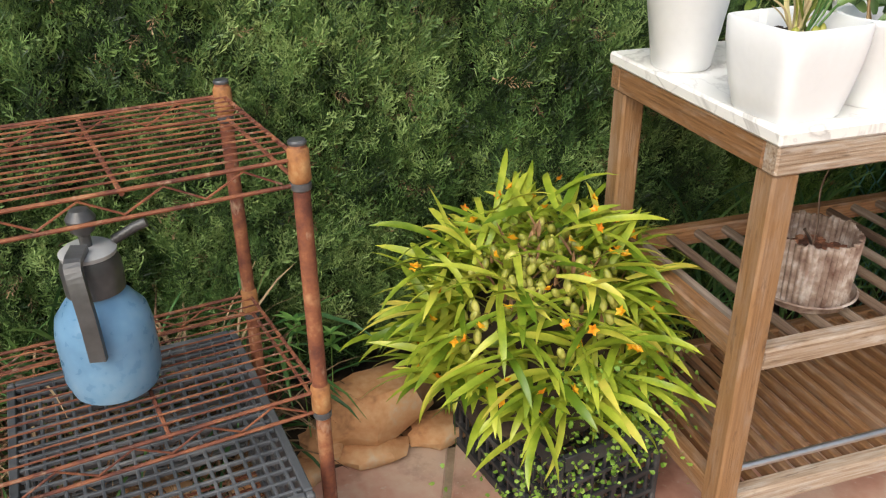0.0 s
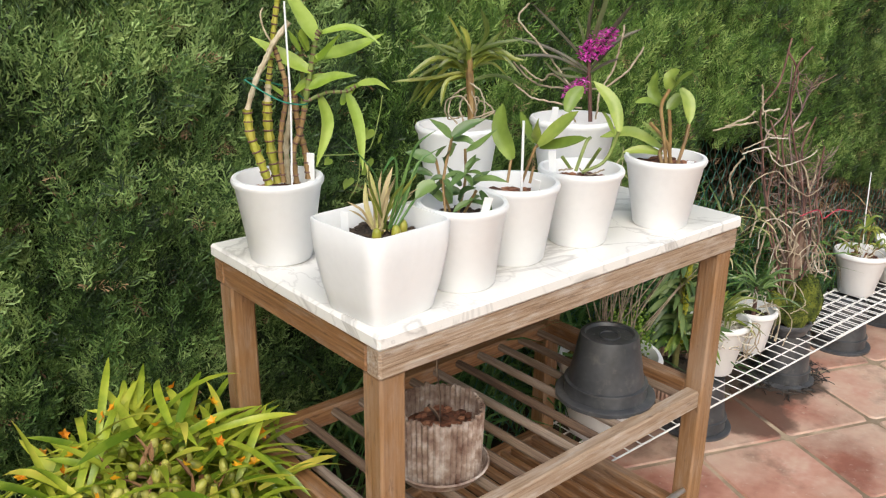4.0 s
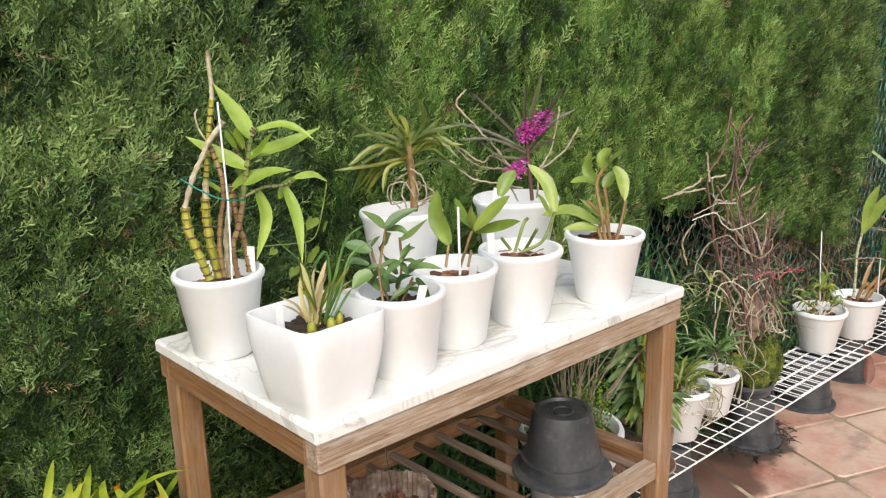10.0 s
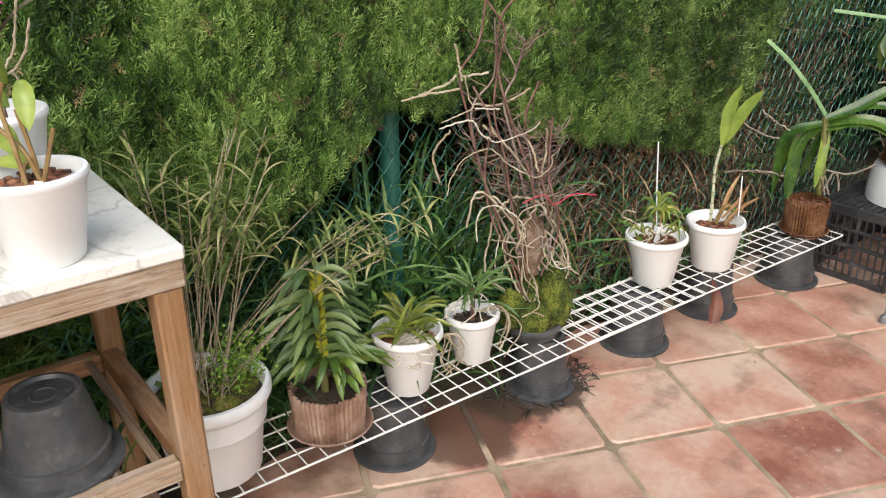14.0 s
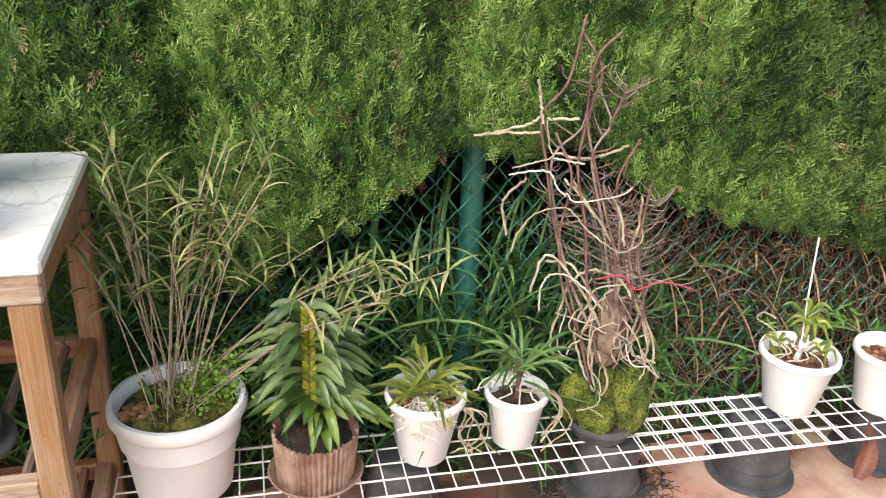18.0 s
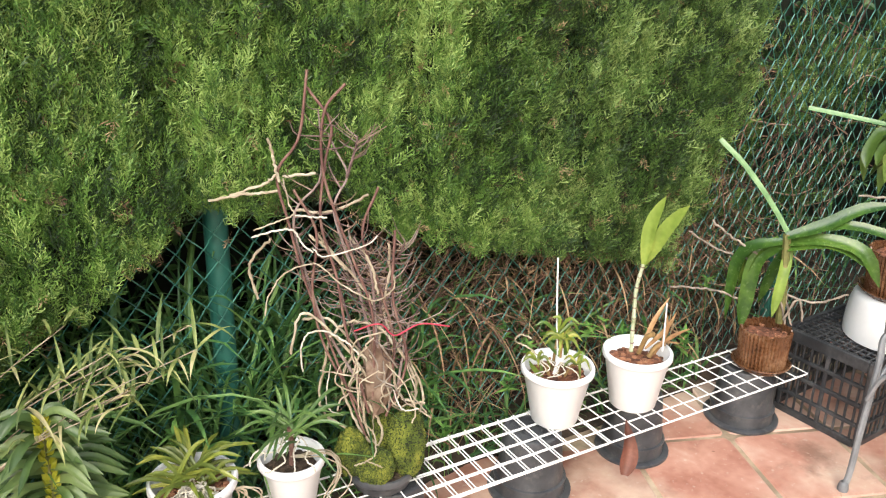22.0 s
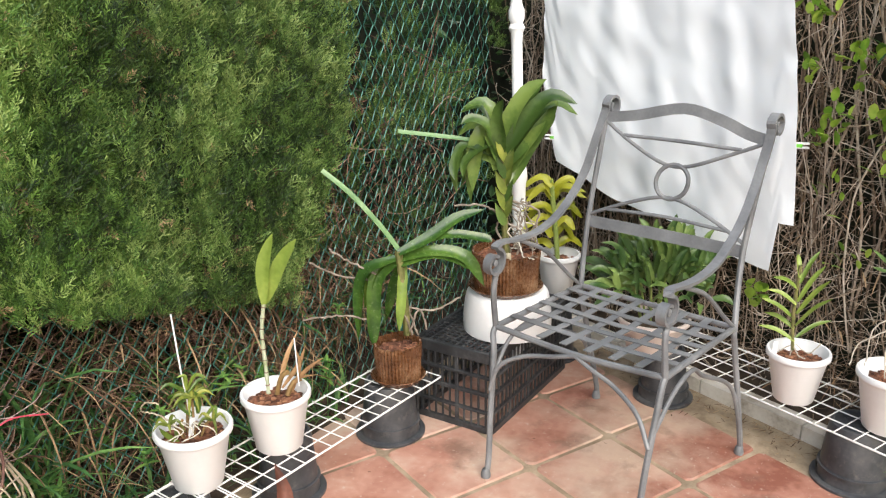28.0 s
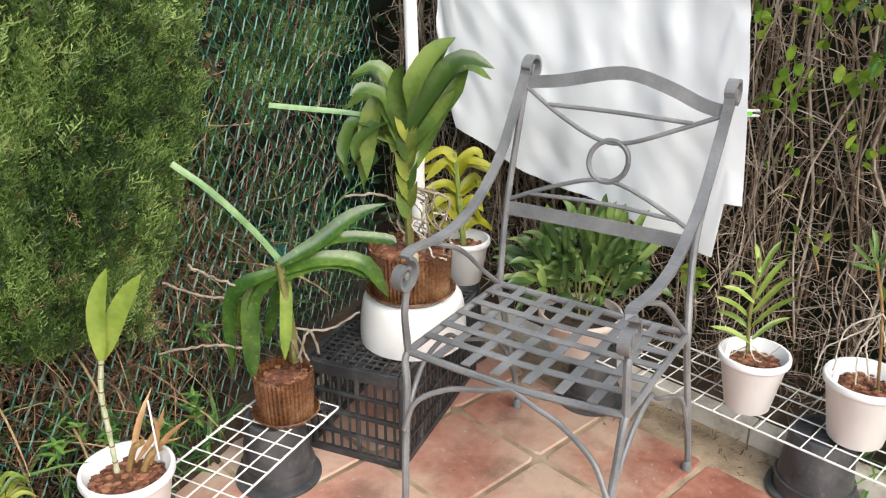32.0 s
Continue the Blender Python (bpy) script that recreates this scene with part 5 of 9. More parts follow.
for k in range(50):
    a, q = r.uniform(0, 6.283), 0.088 * math.sqrt(r.random())
    if not (2.6 < a < 3.6):
        blob(g, (q * math.cos(a), q * math.sin(a), 0.173), (r.uniform(0.012, 0.024), r.uniform(0.012, 0.024), r.uniform(0.006, 0.012)), 5, 8, 0.3)
tv = np.array([(0, -0.0006, 0), (0, 0.0006, 0), (0.004, 0, 0)])
rr = np.random.default_rng(8)
n = 5000
q, a = 0.1 * np.sqrt(rr.random(n)), rr.uniform(0, 6.283, n)
scatter(g, tv, np.array([[0, 1, 2]]), frames_for(np.tile((0, 0, 1.0), (n, 1)), rr, 0.5), np.stack([q * np.cos(a), q * np.sin(a), np.full(n, 0.181)], 1))
MOSSY = surf("yellowish moss", [(0.04, 0.045, 0.006), (0.09, 0.1, 0.012), (0.17, 0.17, 0.03), (0.28, 0.23, 0.08)], 0.95, 40, 260, 0, by="island", spread=0.2)
part("moss", g, MOSSY, bigpot, "yellow-green moss", smooth=False)
chips(g := Geo(), 0.03, 0.177, 40, r)
part("gravel", g, STONE, bigpot, m=pose(-0.072, -0.01, 0))
REED = surf("reed leaf", [(0.08, 0.12, 0.03), (0.18, 0.225, 0.06), (0.32, 0.35, 0.12), (0.46, 0.41, 0.22)], 0.55, 14, 90, 0, by="island", spread=0.4, leaf=0.2)
REEDST = surf("reed stem", [(0.16, 0.12, 0.08), (0.3, 0.24, 0.17), (0.4, 0.34, 0.25)], 0.65, 30, 120, 0.1)
for k in range(40):
    a = r.uniform(-40, 220)
    ln = r.uniform(0.3, 0.6)
    lean = r.uniform(3, 30)
    if k % 4 == 0:
        a, lean, ln = r.uniform(-25, 25), r.uniform(38, 56), r.uniform(0.42, 0.58)
    b = np.array([r.gauss(0.0, 0.022), r.gauss(0.0, 0.022), 0.165])
    d = np.array([math.sin(radians(lean)) * math.cos(radians(a)), math.sin(radians(lean)) * math.sin(radians(a)) * 0.5, math.cos(radians(lean))])
    p = [b, b + d * ln * 0.35 + (0, 0, 0.01), b + d * ln * 0.7, b + d * ln + np.array([d[0], d[1], -0.4]) * 0.07]
    st = stem(bigpot, p, r.uniform(0.0009, 0.0014), "reed_stem", REEDST)
    g = Geo()
    sp = smooth_path(p, 20)
    for j in range(7 if k % 4 else 12):
        q = sp[int(len(sp) * r.uniform(0.58, 0.99))]
        blade(g, q, a + (75 if j % 2 else -75) + r.uniform(-40, 40), r.uniform(0, 60), r.uniform(0.06, 0.125), r.uniform(0.005, 0.0085), r.uniform(40, 120), 6, 0.3, "lance")
    part("foliage", g, REED, st)
g = Geo()
rr = np.random.default_rng(14)
leaflets(g, np.concatenate([rr.normal((0.055, -0.005, 0.225), (0.032, 0.03, 0.024), (620, 3)), rr.normal((0.095, 0.02, 0.25), (0.036, 0.025, 0.022), (260, 3))]), rr, 0.006)
tagged(part("maidenhair", g, FERN, bigpot, "fine light green maidenhair fern"), kind="stuff")

fern = thing("potted_vanda", pose(2.163, 1.345, SZ - 0.009, 0, 0, -8), "dark green fan orchid in a ribbed brown pot with saucer", "potted plant")
ribbed_pot(fern, 0.083, 0.108, 0.074, RIBBED, ribs=46)
fill(fern, 0.074, 0.09, 8, SOIL, 60)
stem(fern, [(-0.005, 0.0, 0.08), (-0.008, 0.0, 0.2), (-0.014, 0.0, 0.3), (-0.012, 0.0, 0.37)], 0.0085, "stem", OLDSTEM)
r = random.Random(31)
TALLLEAF = surf("broad green leaf", [(0.035, 0.07, 0.014), (0.08, 0.14, 0.028), (0.17, 0.24, 0.055)], 0.3, 12, 90, 0.05, by="object", spread=0.3, leaf=0.12, rvar=0.06)
VLEAF = surf("vanda leaf", [(0.045, 0.085, 0.025), (0.085, 0.14, 0.04), (0.15, 0.21, 0.07)], 0.42, 14, 90, 0.05, by="object", spread=0.35, leaf=0.12, rvar=0.06)
for k in range(14):
    z = 0.17 + 0.0155 * k
    for sg in (-1, 1):
        leaf(fern, [(-0.009 + 0.003 * sg, -0.008, z - 0.012), (-0.009 + 0.008 * sg, -0.012, z + 0.002), (-0.009 + 0.014 * sg, -0.008, z + 0.012)], 0.010, YELLEAF, "lance", "leaf_base")
        for turn in range(2):
            ln = r.uniform(0.085, 0.135) * (1 - 0.4 * max(0, k - 9) / 4)
            a = r.gauss(0, 0.22) - (0.75 if turn else 0.0)
            dx, dy = sg * math.cos(a), math.sin(a) if turn else 0.3 * math.sin(a)
            x0 = -0.008 - 0.0004 * k
            zz = z + r.uniform(-0.008, 0.008)
            leaf(fern, [(x0, r.uniform(-0.006, 0.006), zz), (x0 + dx * ln * 0.5, dy * ln * 0.5, zz + r.uniform(0.004, 0.022)), (x0 + dx * ln, dy * ln, zz + r.uniform(-0.04, 0.02))], r.uniform(0.0125, 0.0165), VLEAF, "strap")
for k in range(20):
    a = radians(r.uniform(180, 360))
    ln = r.uniform(0.1, 0.15)
    z = r.uniform(0.12, 0.17)
    leaf(fern, [(0.01, 0, z), (0.01 + 0.5 * ln * math.cos(a), 0.5 * ln * math.sin(a), z + 0.03), (0.01 + ln * math.cos(a), 0.8 * ln * math.sin(a), z - r.uniform(-0.02, 0.035))], r.uniform(0.015, 0.021), STRAPLEAF, "strap")

pot_c, zi = potted("potted_orchid", 2.39, 1.366, SZ - 0.013, 0.0845, 0.158, 0.049, "small strap-leaved orchid with white roots in a white pot", 9, spin=-14)
pot_d, zi = potted("potted_orchid", 2.592, 1.377, SZ - 0.011, 0.0695, 0.131, 0.0445, "young dark-stemmed orchid with thin leaves in a white pot", 10, spin=-21, chip=SOIL)
r = random.Random(33)
for th, n, ln0, w, h0, mat in ((pot_c, 46, 0.125, 0.0082, 0.145, OLIVELEAF), (pot_d, 26, 0.15, 0.007, 0.175, DARKLEAF)):
    for k in range(n):
        a = radians(r.uniform(0, 360))
        el = r.uniform(0.2, 1.0)
        ln = ln0 * r.uniform(0.7, 1.15)
        b = np.array([r.gauss(0, 0.012), r.gauss(0, 0.012), h0 + r.uniform(-0.02, 0.03)])
        d = np.array([math.cos(a) * math.cos(el), math.sin(a) * math.cos(el), math.sin(el)])
        leaf(th, [b, b + d * ln * 0.55, b + d * ln + (0, 0, -0.035)], w, mat, "strap")
    stem(th, [(0, 0, 0.1), (0.002, 0, 0.14), (0, 0, h0 + 0.02)], 0.006, "stem", PURPLEST)
    for k in range(36 if th is pot_c else 6):
        p = np.array([r.gauss(0, 0.012), r.gauss(-0.02, 0.01), h0 + r.uniform(-0.005, 0.02)])
        pts = [tuple(p)]
        for j in range(5):
            p = p + np.array([r.gauss(0, 0.014), r.gauss(-0.007, 0.008), r.uniform(-0.02, 0.006)])
            p[2] = max(p[2], 0.102)
            pts.append(tuple(p))
        stem(th, pts, 0.0022, "root", WROOT)
for k in range(6):
    x = 0.09 + r.uniform(-0.01, 0.03)
    stem(pot_c, [(0.03, -0.02, 0.14), (x, -0.03, 0.13), (x + r.uniform(-0.02, 0.03), -0.03, 0.07), (x + r.uniform(-0.03, 0.04), -0.02, 0.02)], 0.0021, "root", ROOT)
    a = r.uniform(-1, 1)
    stem(pot_d, [(0.0, -0.02, 0.14), (0.075, a * 0.03, 0.13), (0.1 + r.uniform(-0.01, 0.02), a * 0.04, 0.08), (0.06, a * 0.05 - 0.03, 0.03)], 0.0018, "root", ROOT)

moss_pot = thing("potted_root_tangle", pose(2.792, 1.367, SZ - 0.008, 0, 0, -28.4), "black pot with moss under a tall tangle of dry roots", "potted plant")
part("pot", pot_geo(0.073, 0.04, 0.063), BLACKP, moss_pot, smooth=True)
fill(moss_pot, 0.064, 0.036, 4, SOIL, 30)
rr = np.random.default_rng(18)
grain = np.array([(1, 0, 0), (-1, 0, 0), (0, 1, 0), (0, -1, 0), (0, 0, 1), (0, 0, -1)]) * 0.0021
grain_f = np.array([[0, 2, 4], [2, 1, 4], [1, 3, 4], [3, 0, 4], [2, 0, 5], [1, 2, 5], [3, 1, 5], [0, 3, 5]])
for c, s in (((-0.062, -0.012, 0.083), (0.034, 0.04, 0.056)), ((0.056, -0.004, 0.1), (0.041, 0.045, 0.08)), ((-0.012, -0.05, 0.074), (0.041, 0.03, 0.043)), ((0.002, 0.032, 0.092), (0.036, 0.034, 0.06))):
    g = Geo()
    blob(g, c, s, 18, 26, 0.16)
    v = np.concatenate(g.v)
    pick = v[rr.integers(0, len(v), 3600)]
    nrm = rr.normal(0, 1, (3600, 3))
    nrm /= np.linalg.norm(nrm, axis=1)[:, None]
    lump = np.array([1 + 0.16 * noise.noise(Vector(p * 2.3) + Vector(c) * 31) + 0.05 * noise.noise(Vector(p * 7)) for p in nrm])
    scatter(g, grain, grain_f, frames_for(nrm, rr, 0.6) * rr.uniform(0.6, 1.3, 3600)[:, None, None], np.array(c) + nrm * np.array(s) * lump[:, None])
    part("moss_cushion", g, MOSS, moss_pot, "green moss cushion")
TANGLE = surf("purplish dead stem", [(0.08, 0.048, 0.042), (0.17, 0.112, 0.1), (0.3, 0.235, 0.21)], 0.75, 22, 120, 0.2, by="object", spread=0.3)
r = random.Random(77)
TRUNKS = [smooth_path([np.array(p) for p in pts], 24) for pts in (
    [(-0.02, 0.0, 0.2), (-0.11, 0.0, 0.37), (-0.15, 0.01, 0.5), (-0.166, 0.0, 0.59), (-0.155, 0.0, 0.635), (-0.115, 0.0, 0.68), (-0.108, 0.0, 0.745), (-0.112, 0.0, 0.82)],
    [(0.01, 0.01, 0.2), (-0.045, 0.01, 0.46), (-0.07, 0.0, 0.55), (-0.088, 0.0, 0.62), (-0.08, 0.0, 0.655), (-0.06, 0.0, 0.695), (-0.08, 0.0, 0.74), (-0.095, 0.0, 0.775)],
    [(0.0, -0.01, 0.22), (-0.012, 0.0, 0.42), (-0.02, 0.01, 0.5), (-0.05, 0.0, 0.57)],
    [(0.02, 0.0, 0.22), (0.015, 0.01, 0.34), (0.0, 0.0, 0.43), (0.025, 0.01, 0.5), (0.05, 0.0, 0.56)],
    [(0.03, 0.0, 0.2), (0.05, 0.01, 0.33), (0.06, 0.0, 0.39)],
    [(-0.062, 0.0, 0.69), (-0.045, 0.0, 0.745), (-0.04, 0.0, 0.77)],
    [(-0.02, 0.02, 0.24), (-0.08, 0.02, 0.44), (-0.105, 0.01, 0.56)])]
for pp in TRUNKS:
    g = Geo()
    tube(g, pp, np.linspace(0.0036, 0.0016, len(pp)), 6)
    part("dry_stem", g, TANGLE, moss_pot, smooth=True)
for k in range(230):
    pp = TRUNKS[r.choice((0, 0, 1, 1, 2, 2, 3, 3, 4, 5, 6))]
    b = pp[int(len(pp) * r.uniform(0.3, 0.98))]
    if b[2] > 0.56 and k % 2:
        continue
    side = r.choice((-1, 1))
    d = np.array([side * r.uniform(0.4, 1.1), r.gauss(0, 0.5), r.uniform(-0.15, 0.9)])
    d /= np.linalg.norm(d)
    ln = r.uniform(0.04, 0.12) * (1.25 if b[2] < 0.5 else 0.8)
    tip = np.array([side * r.uniform(-0.2, 0.5), 0, r.uniform(0.2, 1.0)])
    p = smooth_path([b, b + d * ln * 0.5, b + d * ln * 0.7 + tip * ln * 0.4], 7)
    twig = Geo()
    tube(twig, p, np.linspace(r.uniform(0.0011, 0.0019), 0.0006, len(p)), 5)
    part("twig", twig, TWIG if k % 4 == 0 else TANGLE, moss_pot, smooth=True)
stem(moss_pot, [(-0.245, -0.02, 0.575), (-0.2, -0.02, 0.588), (-0.165, -0.02, 0.59), (-0.15, -0.02, 0.565), (-0.13, -0.02, 0.545)], 0.0026, "root", WROOT)
stem(moss_pot, [(-0.182, -0.01, 0.69), (-0.172, -0.01, 0.64), (-0.165, -0.015, 0.62), (-0.2, -0.02, 0.605), (-0.24, -0.02, 0.59)], 0.0021, "root", ROOT)
stem(moss_pot, [(-0.16, -0.015, 0.618), (-0.13, -0.018, 0.617), (-0.1, -0.015, 0.613)], 0.0024, "root", WROOT)
stem(moss_pot, [(-0.003, -0.02, 0.58), (-0.026, -0.02, 0.56), (-0.105, -0.02, 0.536), (-0.13, -0.01, 0.548)], 0.0019, "root", WROOT)
stem(moss_pot, [(-0.228, -0.02, 0.41), (-0.22, -0.02, 0.45), (-0.185, -0.02, 0.5), (-0.138, -0.02, 0.52), (-0.112, -0.02, 0.513), (-0.08, -0.02, 0.48), (-0.04, -0.02, 0.455), (-0.007, -0.02, 0.442), (0.026, -0.02, 0.468), (0.028, -0.02, 0.498)], 0.0021, "root", ROOT)
stem(moss_pot, [(-0.158, -0.03, 0.288), (-0.158, -0.03, 0.344), (-0.142, -0.03, 0.374), (-0.105, -0.03, 0.378), (-0.066, -0.03, 0.354), (-0.04, -0.03, 0.324)], 0.0025, "root", WROOT)
stem(moss_pot, [(-0.122, -0.03, 0.29), (-0.073, -0.03, 0.281), (-0.013, -0.03, 0.261)], 0.0022, "root", ROOT)
stem(moss_pot, [(-0.1, -0.03, 0.304), (-0.112, -0.03, 0.231), (-0.105, -0.03, 0.198), (-0.08, -0.03, 0.185)], 0.0019, "root", WROOT)
stem(moss_pot, [(-0.046, -0.05, 0.31), (-0.046, -0.05, 0.251), (-0.04, -0.055, 0.192), (-0.013, -0.06, 0.159), (-0.01, -0.085, 0.126), (-0.03, -0.088, 0.11), (-0.052, -0.08, 0.095)], 0.0022, "root", ROOT)
stem(moss_pot, [(-0.028, -0.088, 0.112), (-0.01, -0.09, 0.105), (0.004, -0.085, 0.094)], 0.0019, "root", ROOT)
stem(moss_pot, [(0.013, -0.04, 0.31), (0.046, -0.045, 0.271), (0.072, -0.05, 0.21), (0.066, -0.055, 0.18)], 0.0021, "root", ROOT)
stem(moss_pot, [(0.026, -0.04, 0.251), (0.046, -0.05, 0.21), (0.08, -0.05, 0.212)], 0.0021, "root", WROOT)
for k in range(18):
    p = np.array([r.gauss(0.005, 0.03), r.gauss(-0.01, 0.028), r.uniform(0.22, 0.42)])
    out = np.array([r.gauss(0, 0.022), r.gauss(-0.006, 0.012), 0.0])
    pts = [p]
    for j in range(r.randrange(4, 8)):
        p = p + out + np.array([r.gauss(0, 0.016), r.gauss(0, 0.012), r.uniform(-0.042, 0.004)])
        out = out * 0.6
        if p[2] < 0.09:
            break
        pts.append(p)
    if len(pts) < 3:
        continue
    g = Geo()
    tube(g, smooth_path(pts, 4 * len(pts)), r.uniform(0.0012, 0.002), 6)
    part("root", g, ROOTG if k % 3 == 0 else ROOT, moss_pot, smooth=True)
g = Geo()
blob(g, (-0.008, 0.006, 0.25), (0.032, 0.028, 0.085), 12, 14, 0.4)
part("bark_mount", g, TWIG, moss_pot, "mossy piece of bark")
RED = surf("red twine", [(0.3, 0.02, 0.04), (0.5, 0.05, 0.09)], 0.6, 30, 90, 0)
stem(moss_pot, [(-0.05, -0.05, 0.39), (0.0, -0.06, 0.41), (0.03, -0.05, 0.38), (0.08, -0.04, 0.40), (0.14, -0.03, 0.39)], 0.0016, "twine", RED)

potA, zi = potted("potted_orchid", 3.274, 1.37, SZ, 0.09, 0.15, 0.057, "small yellowing orchid with a stake in a white pot", 13, spin=-42.1, n_chips=70)
potB, zi = potted("potted_orchid", 3.497, 1.33, SZ, 0.0875, 0.152, 0.0585, "two-leaved orchid with withered sheaths in a white pot", 14, spin=-42.9, n_chips=120)
tag(potA, 0.0, -0.02, 0.16, 0.03, 12)
for cx, cy, cz, n, ln0 in ((0.006, -0.01, 0.222, 11, 0.062), (-0.05, -0.02, 0.165, 5, 0.04), (0.045, -0.02, 0.165, 5, 0.038)):
    for k in range(n):
        a, ln = radians(360 * k / n + r.uniform(-12, 12)), ln0 * r.uniform(0.8, 1.15)
        leaf(potA, [(cx, cy, cz), (cx + 0.55 * ln * math.cos(a), cy + 0.55 * ln * math.sin(a), cz + 0.014), (cx + ln * math.cos(a), cy + ln * math.sin(a), cz - r.uniform(0.0, 0.02))], 0.0085, OLIVELEAF, "lance")
    stem(potA, [(cx * 0.4, cy, 0.13), (cx * 0.7, cy, 0.16), (cx, cy, cz)], 0.0028, "stem", CANEBR)
for k in range(5):
    p = np.array([r.uniform(-0.05, 0.03), r.uniform(-0.04, 0.0), 0.16])
    stem(potA, [tuple(p), tuple(p + (r.gauss(0, 0.015), -0.012, 0.012)), tuple(p + (r.gauss(0, 0.02), -0.022, -0.004)), tuple(p + (r.gauss(0, 0.025), -0.03, -0.018))], 0.002, "root", WROOT)
vanda = thing("potted_vanda", pose(3.957, 1.303, SZ, 0, 0, -52.1), "glossy strap-leaved orchid in a rusty ribbed pot", "potted plant")
ribbed_pot(vanda, 0.068, 0.113, 0.062, RIBRUST, ribs=40, m=pose(0, 0, 0.004))
fill(vanda, 0.06, 0.1, 15, BARK, 70)

tub = thing("upturned_pot", pose(4.30, 1.135, 0.2625), "white plastic pot upside down on a black crate", "pot")
g = Geo()
lathe(g, [(0.0, 0.13), (0.108, 0.13), (0.119, 0.127), (0.126, 0.117), (0.131, 0.098), (0.136, 0.06), (0.1375, 0.025), (0.136, 0.0), (0.13, 0.0), (0.131, 0.03), (0.122, 0.112), (0.0, 0.122)], 44)
part("pot_body", g, WHITE, tub, smooth=True)
tall_vanda = thing("potted_vanda", pose(4.288, 1.135, 0.258, 0, 0, -60.7), "tall broad-leaved orchid in a brown ribbed pot on an upturned tub", "potted plant")
ribbed_pot(tall_vanda, 0.102, 0.122, 0.094, RIBRUST, ribs=60, m=pose(0, 0, 0.14))
fill(tall_vanda, 0.09, 0.25, 16, BARK, 110)
upturned(4.70, 1.18, 0.0, 0.085, 0.249, 0.062, "black pot upside down behind the crate", "")
yellow_vanda, zi = potted("potted_vanda", 4.70, 1.165, 0.25, 0.078, 0.138, 0.052, "yellow-green fan orchid in a white pot behind the crate", 17, spin=-64.4)

dark = thing("potted_aspidistra", pose(4.587, 0.769, 0.172, 0, 0, -70), "bushy dark green lance-leaved plant in a pale pot", "potted plant")
part("pot", pot_geo(0.115, 0.11, 0.08), surf("pale pink pot", [(0.62, 0.53, 0.49), (0.72, 0.64, 0.6)], 0.6, 9, 70, 0.1), dark, "pale pinkish plastic pot", smooth=True)
fill(dark, 0.1, 0.1, 3, SOIL, 40)
r = random.Random(55)
ASPI = surf("bushy leaf", [(0.045, 0.095, 0.025), (0.1, 0.175, 0.042), (0.21, 0.3, 0.085)], 0.34, 14, 90, 0.05, by="object", spread=0.35, leaf=0.15, rvar=0.06)
for k in range(230):
    a, phi = r.uniform(0, 6.283), math.asin(r.uniform(0.12, 1.0))
    rad = r.uniform(0.07, 0.16)
    b = np.array([1.2 * rad * math.cos(phi) * math.cos(a), 0.8 * rad * math.cos(phi) * math.sin(a), 0.16 + 1.3 * rad * math.sin(phi)])
    az, el = a + r.gauss(0, 0.7), phi * 0.6 + 0.45 + r.gauss(0, 0.35)
    ln = r.uniform(0.07, 0.115)
    d = np.array([math.cos(az) * math.cos(el), math.sin(az) * math.cos(el), math.sin(el)])
    leaf(dark, [b, b + d * ln * 0.55 + (0, 0, 0.008), b + d * ln + (0, 0, -0.012)], r.uniform(0.017, 0.025), ASPI, "lance")
for k in range(14):
    a = radians(k * 26)
    stem(dark, [(0.04 * math.cos(a), 0.03 * math.sin(a), 0.09), (0.07 * math.cos(a), 0.05 * math.sin(a), 0.2), (0.1 * math.cos(a), 0.07 * math.sin(a), 0.26)], 0.003, "stem", CANEGR)

fan_vanda, zi = potted("potted_vanda", 4.459, 0.312, SH + 0.0055, 0.084, 0.146, 0.053, "fan orchid with yellowish leaves in a white pot by the kerb", 18, spin=-81.6)
tag(fan_vanda, -0.06, 0.0, 0.14, 0.03, 4)
rooted_vanda, zi = potted("potted_vanda", 4.423, 0.073, SH + 0.0055, 0.0915, 0.159, 0.06, "bare-stemmed orchid with many pale roots in a white pot", 19, spin=-87.3)
tag(rooted_vanda, -0.065, -0.02, 0.155, 0.035, 3)

# ---- canes, leaves and roots ----
stem(dendrobium, [(-0.013, -0.012, 0.124), (-0.024, -0.012, 0.159), (-0.037, -0.012, 0.203), (-0.039, -0.012, 0.239)], 0.0061, "cane", CANE, True)
stem(dendrobium, [(-0.039, -0.012, 0.239), (-0.024, -0.012, 0.282), (-0.007, -0.012, 0.314), (0.004, -0.012, 0.335), (0.028, -0.012, 0.365)], 0.0038, "cane", SHEATH, True)
stem(dendrobium, [(0, 0.012, 0.12), (-0.007, 0.012, 0.169), (-0.01, 0.012, 0.213), (-0.009, 0.012, 0.247)], 0.0066, "cane", CANE, True)
stem(dendrobium, [(-0.009, 0.012, 0.247), (-0.006, 0.012, 0.273)], 0.0048, "cane", SHEATH, True)
stem(dendrobium, [(-0.006, 0.012, 0.273), (-0.002, 0.012, 0.298), (0.003, 0.012, 0.331), (0.008, 0.012, 0.364), (0.014, 0.012, 0.396)], 0.0039, "cane", CANE, True)
stem(dendrobium, [(0.014, 0.012, 0.396), (0.015, 0.012, 0.42), (0.014, 0.012, 0.444), (0.014, 0.012, 0.466)], 0.0031, "cane", SHEATH, True)
